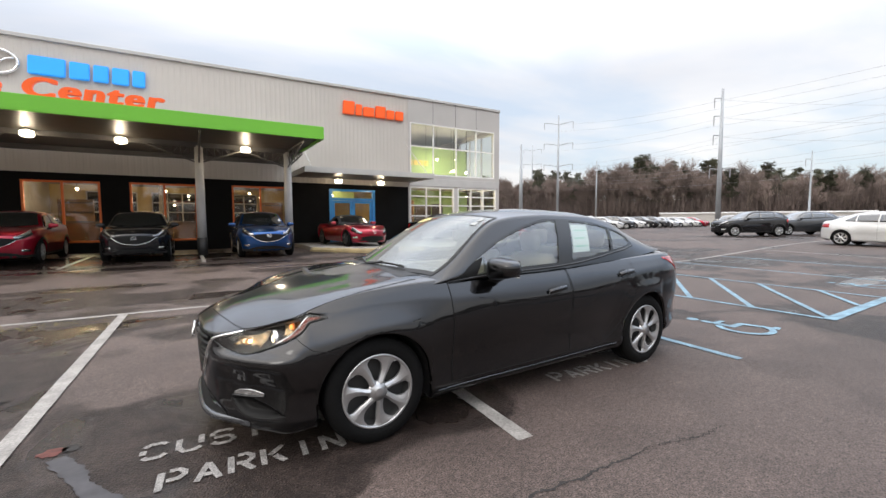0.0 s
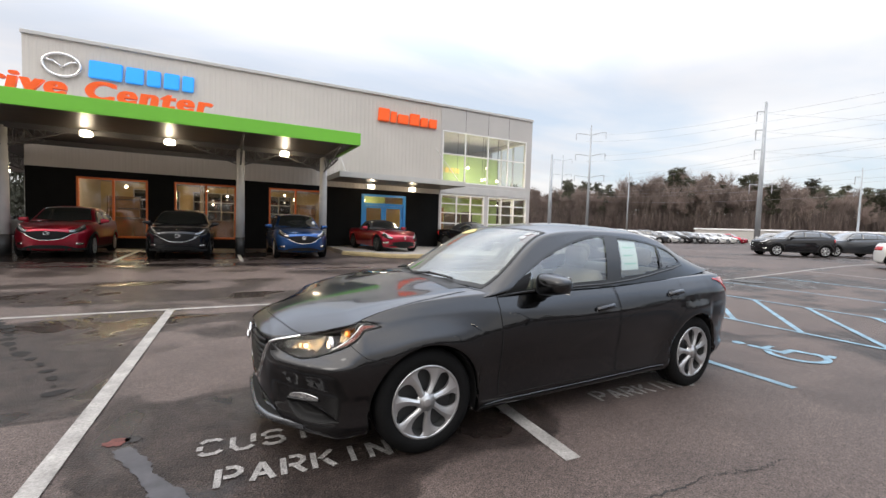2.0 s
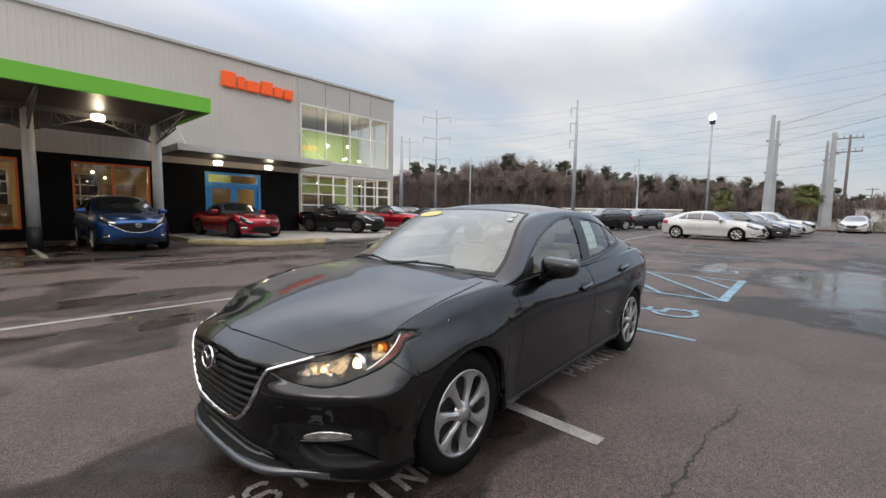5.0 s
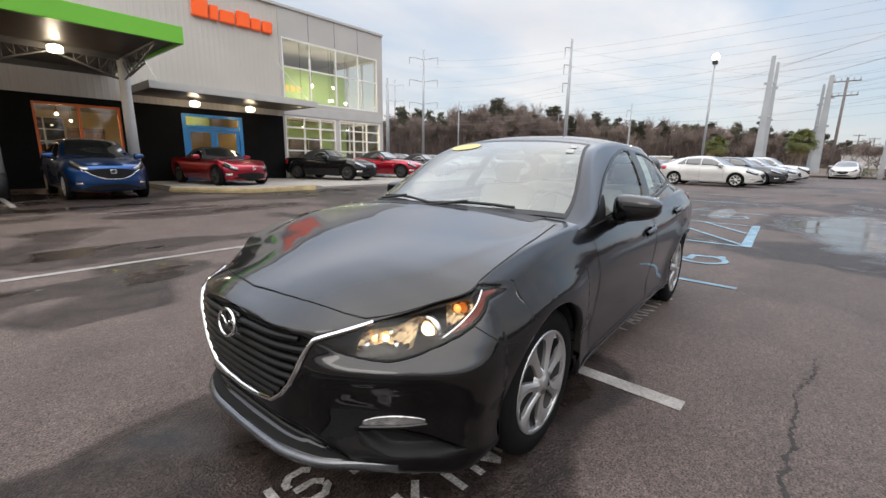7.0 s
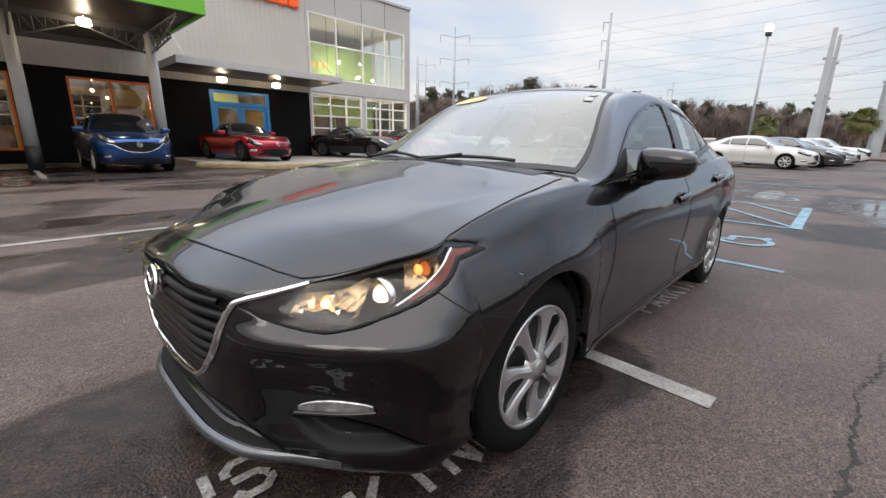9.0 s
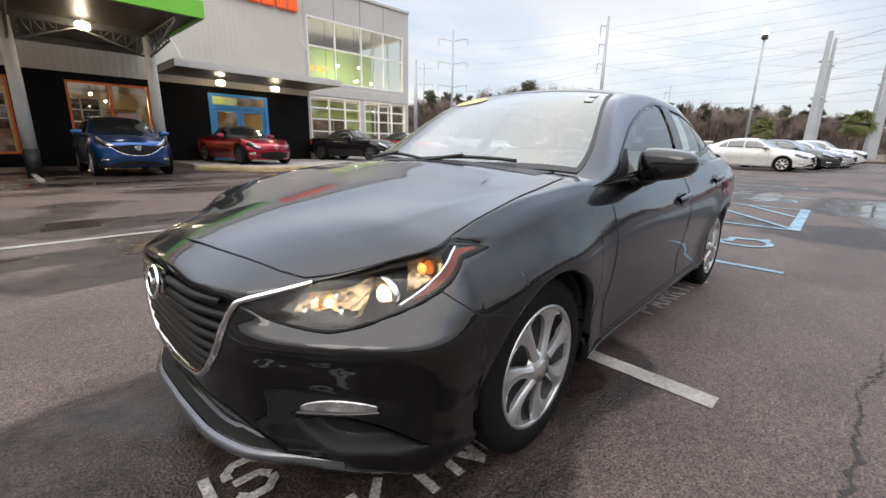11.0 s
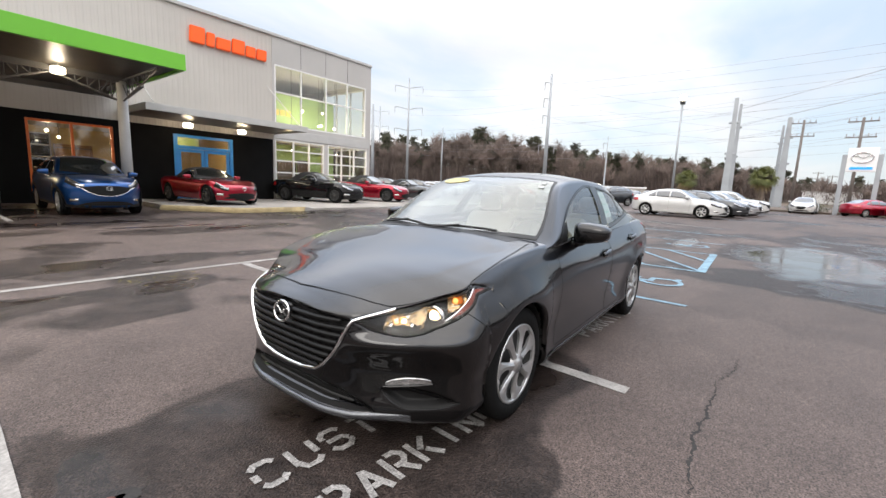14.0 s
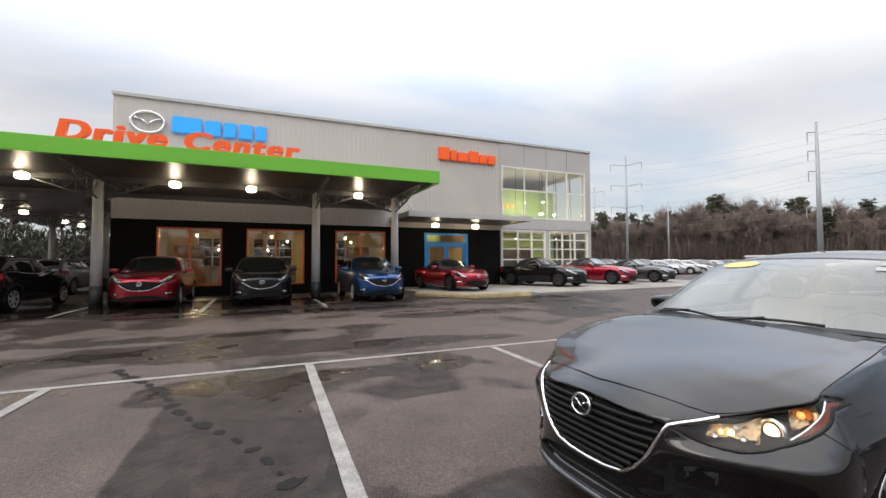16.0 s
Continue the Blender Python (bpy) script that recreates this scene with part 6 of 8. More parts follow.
def seat(parent_name, label, x, y, w, base):
    """A car seat: cushion, back and headrest."""
    t = thing(parent_name, label, "car seat", "car seats")
    t.matrix_basis = base @ pose(x, y, 0)
    bm = boxes((-0.25, 0.27, -w / 2, w / 2, 0.36, 0.52), bevel=0.05)
    part("cushion", bm, M["cloth"], t, smooth=True)
    bm = boxes((0.24, 0.40, -w / 2, w / 2, 0.45, 1.06), bevel=0.05)
    for v in bm.verts:
        v.co.x += (v.co.z - 0.45) * 0.32
    part("backrest", bm, M["cloth"], t, smooth=True)
    for k in ((0,) if w < 0.8 else (-0.38, 0.38)):
        bm = boxes((0.43, 0.53, k - 0.12, k + 0.12, 1.08, 1.25), bevel=0.04)
        part("headrest", bm, M["cloth"], t, smooth=True)


def hero_car(base):
    S = SedanShape(**HERO)
    P = M["grey_paint"]
    t = thing("sedan", "dark grey metallic four-door sedan with silver wheel covers and lit headlamps", "car", m=base)
    f_body = lambda x, z: S.skin(x, z)
    f_front = lambda y, z: S.front(y, z)
    f_shell = lambda x, k: S.shell(x, k)
    f_deck = lambda x, e: S.deck(x, e)

    # glass regions on the shell: (x from, x to, lower t, upper t)
    # the side windows lean back: their place along the car grows with their height
    LEAN = 0.38
    f_win = lambda u, k: S.shell(u + LEAN * k, k)
    win_hi = curve([(1.49, 0.08), (1.53, 0.20), (1.575, 0.295), (1.76, 0.328), (1.92, 0.350), (2.08, 0.393), (2.28, 0.438), (2.42, 0.458), (2.68, 0.452), (2.83, 0.443), (3.14, 0.418), (3.38, 0.385), (3.48, 0.335), (3.54, 0.225)])
    win_lo = curve([(1.49, 0.05), (1.55, 0.036), (2.52, 0.033), (2.80, 0.045), (3.07, 0.075), (3.40, 0.135), (3.54, 0.195)])
    ws_x0 = lambda k: 1.215 + 0.30 * (1 - k) ** 2 * 4.0 * 0.75     # k: shell t, 1 in the middle
    ws_x1 = lambda k: 2.035 + 0.10 * (2 * (1 - k)) ** 2
    bl_x0 = lambda k: 3.40 + 0.02 * (2 * (1 - k)) ** 2
    bl_x1 = lambda k: 4.08 - 0.10 * (2 * (1 - k)) ** 2

    def holes(x, k):
        if k < 0.5:
            u = x - LEAN * k
            return 1.53 < u < 3.50 and win_lo(u) + 0.02 < k < win_hi(u) - 0.02
        return k > 0.555 and (ws_x0(k) + 0.02 < x < ws_x1(k) - 0.02 or bl_x0(k) + 0.02 < x < bl_x1(k) - 0.02)

    part("body", body_mesh(S, (96, 120, 36), 44, 44, True), P, t, smooth=True)
    part("roof", shell_mesh(S, holes, 120, 40), P, t, smooth=True)
    wells(S, t)
    for h in S.hubs:
        for s in (-1, 1):
            wheel(t, h, s * 0.757, S.rt, s, 7)

    # bonnet with its gaps
    edge = curve([(0.125, 0.0), (0.145, 0.40), (0.19, 0.72), (0.255, 0.962), (0.40, 0.997), (0.60, 0.999), (0.75, 0.988), (1.0, 0.96), (1.28, 0.915)])
    bon = patch(lambda x, e: S.deck(x, e), 0.126, 1.27, lambda x: -edge(x), lambda x: edge(x), 80, 110, 0.0015, 1, 0.0, Vector((0, 0, 1)))
    part("bonnet", bon, P, t, smooth=True)
    for s in (1, -1):
        part("panel_gap", line_on(f_deck, [(x, edge(x)) for x in (0.1255, 0.128, 0.135, 0.145, 0.165, 0.19, 0.22, 0.255, 0.32, 0.40, 0.50, 0.60, 0.68, 0.75, 0.87, 1.0, 1.15, 1.28)], 0.0034, 0.0024, s, 0.0, 3), M["gap"], t)

    # doors
    for s in (1, -1):
        for x0, x1 in ((1.475, 2.61), (2.625, 3.44)):
            rear = x1 > 3
            zt = lambda x: S.zs(x) - 0.01
            if rear:
                zl = lambda x: 0.285 + 0.46 * max(0.0, (x - 3.0) / 0.44) ** 1.7
            else:
                zl = lambda x: 0.275 + 0.012 * (x - 1.4)
            d = part("rear_door" if rear else "front_door", patch(f_body, x0 + 0.004, x1 - 0.004, zl, zt, 26, 16, 0.0012, s, 0.0), P, t, smooth=True)
            part("door_gap", line_on(f_body, [(x0, zt(x0)), (x0, zl(x0)), ((x0 + x1) / 2, zl((x0 + x1) / 2)), (x1 - 0.25, zl(x1 - 0.25)), (x1 - 0.1, zl(x1 - 0.1)), (x1, zl(x1)), (x1, zt(x1))], 0.0045, 0.0022, s), M["gap"], d)
            hx = x1 - (0.12 if rear else 0.16)
            hz = 0.87 if rear else 0.80
            bm = bmesh.new()
            grid(bm, lambda u, v: lift(f_body, hx - 0.10 + 0.20 * u, hz + 0.016 * math.sin(2 * math.pi * v) + 0.02 * u, 0.012 + 0.022 * math.sin(math.pi * u) ** 0.5 + 0.008 * math.cos(2 * math.pi * v), s), 14, 8)
            bmesh.ops.recalc_face_normals(bm, faces=bm.faces)
            part("door_handle", bm, P, d, smooth=True)
            # flat black oval on the skin, painting the shade in the handle cup
            bm = patch(f_body, hx - 0.095, hx + 0.04, lambda x: hz + 0.005 - 0.036 * math.sin(math.pi * (x - hx + 0.10) / 0.15) ** 0.5, lambda x: hz + 0.008 + 0.034 * math.sin(math.pi * (x - hx + 0.10) / 0.15) ** 0.5, 12, 4, 0.0032, s)
            part("handle_recess", bm, M["gloss_black"], d, smooth=True)
        # fuel flap side has none here; sill strip
        part("sill", line_on(f_body, [(1.32, 0.215), (2.3, 0.22), (3.22, 0.235)], 0.035, 0.004, s, 0.006), P, t, smooth=True)
        # added pale strip, painting the highlight along the foot of the doors
        part("sill_edge", line_on(f_body, [(1.36, 0.243), (2.3, 0.250), (3.20, 0.268)], 0.007, 0.006, s, 0.003), M["lip"], t, smooth=True)

    # side glass with black surround
    for s in (1, -1):
        part("window_surround", frame_patch(f_win, 1.485, 3.545, win_lo, win_hi, 60, 10, 0.003, s, 0.016, 0.020), M["gloss_black"], t, smooth=True)
        for x0, x1 in ((2.525, 2.69), (3.205, 3.235)):
            part("pillar_trim", patch(f_win, x0, x1, lambda u: win_lo(u) + 0.01, lambda u: win_hi(u) - 0.01, 4, 10, 0.004, s), M["gloss_black"], t, smooth=True)
        for x0, x1 in ((1.50, 2.535), (2.68, 3.215), (3.225, 3.525)):
            g = part("side_window", patch(f_win, x0, x1, lambda u: win_lo(u) + 0.008, lambda u: win_hi(u) - 0.008, 26, 8, -0.004, s), M["car_glass"], t, smooth=True)
            g.visible_shadow = False
        part("mirror_sail", patch(f_win, 1.50, 1.70, lambda u: win_lo(u) + 0.006, lambda u: min(win_hi(u) - 0.006, 0.30 - 0.2 * (u - 1.57)), 10, 8, 0.002, s), M["dull_black"], t, "black corner panel behind the door mirror", smooth=True)
        part("belt_moulding", line_on(f_win, [(1.47, 0.02), (2.5, 0.018), (2.80, 0.030), (3.07, 0.058), (3.40, 0.115), (3.545, 0.18)], 0.014, 0.006, s, 0.004), M["gloss_black"], t, smooth=True)

    # windscreen and rear window
    ws = lambda q, r: S.shell(ws_x0(1 - 0.46 * abs(q)) + (ws_x1(1 - 0.46 * abs(q)) - ws_x0(1 - 0.46 * abs(q))) * r, 1 - 0.46 * abs(q))
    bl = lambda q, r: S.shell(bl_x0(1 - 0.44 * abs(q)) + (bl_x1(1 - 0.44 * abs(q)) - bl_x0(1 - 0.44 * abs(q))) * r, 1 - 0.44 * abs(q))
    for f, nm in ((ws, "windscreen"), (bl, "rear_window")):
        bm = bmesh.new()
        fb = bmesh.new()
        n = 36
        us = [-1.0, -0.97] + [-0.97 + 1.94 * i / n for i in range(1, n)] + [0.97, 1.0]
        vs = [0.0, 0.06] + [0.06 + 0.89 * i / 14 for i in range(1, 14)] + [0.95, 1.0]

        def pt(u, v, f=f, nm=nm):
            p = lift(lambda a, b: f(abs(a) + 1e-6, b), abs(u), v, 0.004, 1, Vector((-1 if nm == "windscreen" else 1, 0, 1)))
            return Vector((p.x, math.copysign(p.y, u) if abs(u) > 1e-6 else 0.0, p.z))
        for dst, inner in ((bm, True), (fb, False)):
            rows = [[dst.verts.new(pt(u, v)) for v in vs] for u in us]
            for i in range(len(us) - 1):
                for j in range(len(vs) - 1):
                    if (0 < i < len(us) - 2 and 0 < j < len(vs) - 2) == inner:
                        dst.faces.new((rows[i][j], rows[i][j + 1], rows[i + 1][j + 1], rows[i + 1][j]))
            bmesh.ops.delete(dst, geom=[v for v in dst.verts if not v.link_faces], context="VERTS")
            bmesh.ops.recalc_face_normals(dst, faces=dst.faces)
            if sum(q.normal.z for q in dst.faces) < 0:
                bmesh.ops.reverse_faces(dst, faces=dst.faces)
        g = part(nm, bm, M["screen_glass"], t, smooth=True)
        g.visible_shadow = False
        part("glass_border", fb, M["black_plastic"], g, smooth=True)
        if nm == "windscreen":
            screen, wspt = g, pt
    # stickers on the windscreen
    bm = bmesh.new()
    cx, cr = 0.575, 0.84
    ring = [bm.verts.new(wspt(cx + 0.27 * math.cos(k * 0.2618), cr + 0.066 * math.sin(k * 0.2618)) + Vector((-0.003, 0, 0.004))) for k in range(24)]
    bm.faces.new(ring)
    bmesh.ops.recalc_face_normals(bm, faces=bm.faces)
    part("year_sticker", bm, M["yellow"], screen, "yellow oval sticker")
    for u, v, w, h in ((-0.86, 0.87, 0.035, 0.035), (-0.845, 0.78, 0.04, 0.03)):
        bm = bmesh.new()
        bm.faces.new([bm.verts.new(wspt(u + a * w, v + b * h) + Vector((-0.003, 0, 0.004))) for a, b in ((-1, -1), (1, -1), (1, 1), (-1, 1))])
        part("small_sticker", bm, M["small_sticker"], screen, "small white sticker")
    # wipers and cowl
    part("cowl", patch(f_deck, 1.20, 1.36, lambda x: -0.80, lambda x: 0.80, 6, 30, 0.003, 1, 0.0, Vector((0, 0, 1))), M["black_plastic"], t, smooth=True)
    for u0, u1, k in ((0.12, -0.66, 0.035), (0.80, 0.10, 0.03)):
        bm = bmesh.new()
        pts = [wspt(u0 + (u1 - u0) * i / 10, 0.045 + k * math.sin(math.pi * i / 10)) + Vector((-0.012, 0, 0.014)) for i in range(11)]
        sweep(bm, pts, 0.008)
        wp = part("wiper", bm, M["black_plastic"], t, "black windscreen wiper", smooth=True)
        bm = bmesh.new()
        tube(bm, pts[0] + Vector((-0.04, 0, -0.015)), pts[5] + Vector((-0.006, 0, 0.010)), 0.008, n=6)
        part("wiper_arm", bm, M["black_plastic"], wp)

    # grille
    nrm = Vector((-1, 0, 0))
    f_raw = lambda y, z: S.front(y, z, True)
    nose = lambda u, z: S.at(u, z, True)
    glo = lambda y: S.grille_lo(abs(y))
    ghi = lambda y: S.grille_hi(abs(y))
    grille = part("grille", patch(f_front, -0.418, 0.418, glo, ghi, 60, 24, 0.002, 1, 0.0, nrm), M["gap"], t, smooth=True)
    for k in range(8):
        z = 0.418 + 0.0365 * k
        y = 0.0
        while y < 0.41 and glo(y) < z < ghi(y) - 0.008:
            y += 0.005
        y -= 0.012
        bm = bmesh.new()
        grid(bm, lambda u, v: lift(f_raw, -y + 2 * y * u, z + 0.0115 * math.sin(6.2832 * v), -0.006 + 0.011 * math.cos(6.2832 * v + 0.5), 1, nrm), 24, 10)
        bmesh.ops.recalc_face_normals(bm, faces=bm.faces)
        part("slat", bm, M["slat"], grille, smooth=True)
    path = [(0.545, 0.726), (0.50, 0.708), (0.45, 0.690), (0.424, 0.678), (0.410, 0.655), (0.395, 0.622), (0.365, 0.561), (0.33, 0.505), (0.28, 0.449), (0.22, 0.406), (0.12, 0.388), (0.0, 0.384)]
    path = path + [(-p, q) for p, q in reversed(path[:-1])]
    uv = []
    for (u0, v0), (u1, v1) in zip(path, path[1:]):
        uv += [(u0 + (u1 - u0) * i / 5, v0 + (v1 - v0) * i / 5) for i in range(5)]
    uv.append(path[-1])
    pts = [lift(f_raw, u, v, 0.001, 1, nrm) for u, v in uv]
    far = [lift(f_raw, u, v, 0.012, 1, nrm) for u, v in uv]
    part("chrome_surround", ribbon(bmesh.new(), pts, [(q - p).normalized() for p, q in zip(pts, far)], 0.017, 0.012), M["chrome"], grille, "bright chrome grille surround", smooth=True)
    # front badge
    e = f_raw(0.0, 0.655)
    badge = emblem("badge", 0, 0, 0, 0.125, 0.10, "")
    for c in list(badge.children):
        c.parent = grille
        c.matrix_basis = pose(e.x - 0.020, 0, 0.655, 0, 0, -90) @ Matrix.Rotation(radians(-8), 4, "X")
    bpy.data.objects.remove(badge)
    part("badge_backing", boxes((e.x - 0.004, e.x + 0.016, -0.058, 0.058, 0.610, 0.700), bevel=0.012), M["gloss_black"], grille)

    # lower intake, lip, fog recesses
    intake = part("lower_intake", patch(f_front, -0.518, 0.518, lambda y: 0.241, lambda y: S.intake_hi(abs(y)), 60, 14, 0.002, 1, 0.0, nrm), M["gap"], t, smooth=True)
    part("intake_bar", line_on(f_raw, [(-0.42, 0.275), (-0.25, 0.288), (0.0, 0.292), (0.25, 0.288), (0.42, 0.275)], 0.016, -0.034, 1, 0.006), M["black_plastic"], intake, smooth=True)
    lip = ((0.238, 0.0), (0.231, 0.012), (0.220, 0.017), (0.207, 0.011), (0.197, 0.0))
    bm = bmesh.new()

    def lip_point(u, v):
        k = min(3, int(v * 4))
        (za, oa), (zb, ob) = lip[k], lip[k + 1]
        r = v * 4 - k
        y = -0.66 + 1.32 * u
        fade = (1 - abs(2 * u - 1) ** 3)
        return lift(f_raw, y, za + (zb - za) * r * (0.35 + 0.65 * fade), (oa + (ob - oa) * r) * fade + 0.002, 1, nrm)
    grid(bm, lip_point, 64, 12)
    bmesh.ops.recalc_face_normals(bm, faces=bm.faces)
    fix_out(bm)
    # the pale grey paints the sky's reflection on the lip
    part("front_lip", bm, M["lip"], t, "front lip greyed as if lit by the sky", smooth=True)
    for s in (1, -1):
        part("fog_recess", patch(f_front, 0.536, 0.829, S.fog_lo, S.fog_hi, 36, 16, 0.002, s, 0.0, nrm), M["dull_black"], t, smooth=True)
        fog = part("fog_lamp", patch(f_raw, 0.55, 0.722, lambda y: 0.378 + 0.10 * (y - 0.55) - 0.004, lambda y: 0.384 + 0.10 * (y - 0.55) + 0.026 * math.sin(math.pi * min(1, (y - 0.546) / 0.180)) ** 0.6, 20, 6, 0.004, s, 0.004, nrm), M["fog_glass"], t, "clear fog lamp", smooth=True)
        part("fog_rim", line_on(f_raw, [(0.543, 0.368), (0.60, 0.374), (0.66, 0.381), (0.728, 0.390)], 0.010, 0.004, s, 0.005), M["gloss_black"], fog, smooth=True)
        headlamp(S, t, s)
        # tail lamp
        tl = part("tail_lamp", patch(lambda a, z: S.at(a, z), 2.07, 2.62, lambda a: 0.972 - 0.13 * smooth01(a, 2.06, 2.34), lambda a: 0.985, 20, 6, 0.006, s, 0.006), M["tail_red"], t, "red tail lamp", smooth=True)
        mirror_arm(S, t, 1.873, 0.919, s, P, y=0.773)
    # bumper join at the front wing
    seams(S, t, [[(0.876, 0.712), (0.95, 0.672), (1.02, 0.630), (1.045, 0.60)]], nose, width=0.0035)
    part("number_plate", boxes((4.575, 4.585, -0.16, 0.16, 0.62, 0.78), bevel=0.002), M["sticker"], t)
    # rear side window sheet
    pl = patch(f_win, 2.72, 2.93, lambda x: 0.13, lambda x: 0.41, 6, 6, -0.012, -1)
    part("window_sheet", pl, M["sticker"], t, "pale price sheet stuck in the rear side window", smooth=True)
    for k in range(3):
        part("print_bar", patch(f_win, 2.75, 2.90 - 0.03 * (k % 2), lambda x: 0.18 + 0.08 * k, lambda x: 0.195 + 0.08 * k, 3, 1, -0.010, -1), M["sticker_green"], t)

    # cabin
    part("dashboard", boxes((1.40, 1.86, -0.70, 0.70, 0.62, 0.955), bevel=0.06), M["dash"], t, smooth=True)
    part("cabin_floor", boxes((1.35, 3.75, -0.72, 0.72, 0.26, 0.30)), M["dash"], t)
    part("rear_shelf", boxes((3.35, 4.0, -0.62, 0.62, 0.94, 0.97)), M["dash"], t)
    part("headliner", lining(S), M["beige"], t, smooth=True)
    for s in (1, -1):
        part("door_lining", boxes((1.5, 3.4, s * 0.735 - 0.02, s * 0.735 + 0.02, 0.3, 0.925), bevel=0.012), M["beige"], t)
    bm = bmesh.new()
    n = 28
    for i in range(n):
        a, b = 6.28318 * i / n, 6.28318 * (i + 1) / n
        tube(bm, (0, 0.18 * math.cos(a), 0.18 * math.sin(a)), (0, 0.18 * math.cos(b), 0.18 * math.sin(b)), 0.014, n=6, cap=False)
    for a in (0.2, 2.94, 4.71):
        tube(bm, (0.02, 0, 0), (0, 0.18 * math.cos(a), 0.18 * math.sin(a)), 0.016, n=6)
    w = part("steering_wheel", bm, M["dash"], t, smooth=True)
    w.matrix_basis = pose(1.97, -0.37, 0.90, 0, 25, 0)
    bm = boxes((-0.02, 0.02, -0.11, 0.11, -0.03, 0.03), bevel=0.012)
    w = part("inner_mirror", bm, M["dash"], t)
    w.matrix_basis = pose(2.02, 0, 1.30)
    seat("car_seat", "grey cloth front seat inside the sedan", 2.15, -0.37, 0.52, base)
    seat("car_seat", "grey cloth front seat inside the sedan", 2.15, 0.37, 0.52, base)
    seat("car_seat", "grey cloth rear bench inside the sedan", 3.0, 0.0, 1.25, base)
    return t


def lining(S):
    bm = bmesh.new()
    grid(bm, lambda u, v: S.shell(2.15 + 1.2 * u, 0.5 + 0.5 * v) + Vector((0, 0, -0.03)), 12, 8)
    grid(bm, lambda u, v: Matrix.Diagonal((1, -1, 1)) @ S.shell(2.15 + 1.2 * u, 0.5 + 0.5 * v) + Vector((0, 0, -0.03)), 12, 8)
    return bm


def frame_patch(f, u0, u1, v0, v1, nu, nv, off, mirror, du, dv):
    """Only the rim of a patch: du along u at both ends, dv along v."""
    bm = bmesh.new()
    us = [u0, u0 + du] + [u0 + du + (u1 - u0 - 2 * du) * i / nu for i in range(1, nu)] + [u1 - du, u1]
    rows = []
    for u in us:
        a, b = v0(u), v1(u)
        e = min(dv, (b - a) / 2.02)
        rows.append([bm.verts.new(lift(f, u, q, off, mirror)) for q in (a, a + e, b - e, b)])
    for i in range(len(us) - 1):
        for j in range(3):
            if j == 1 and 0 < i < len(us) - 2:
                continue
            bm.faces.new((rows[i][j], rows[i + 1][j], rows[i + 1][j + 1], rows[i][j + 1]))
    bmesh.ops.recalc_face_normals(bm, faces=bm.faces)
    fix_out(bm)
    return bm


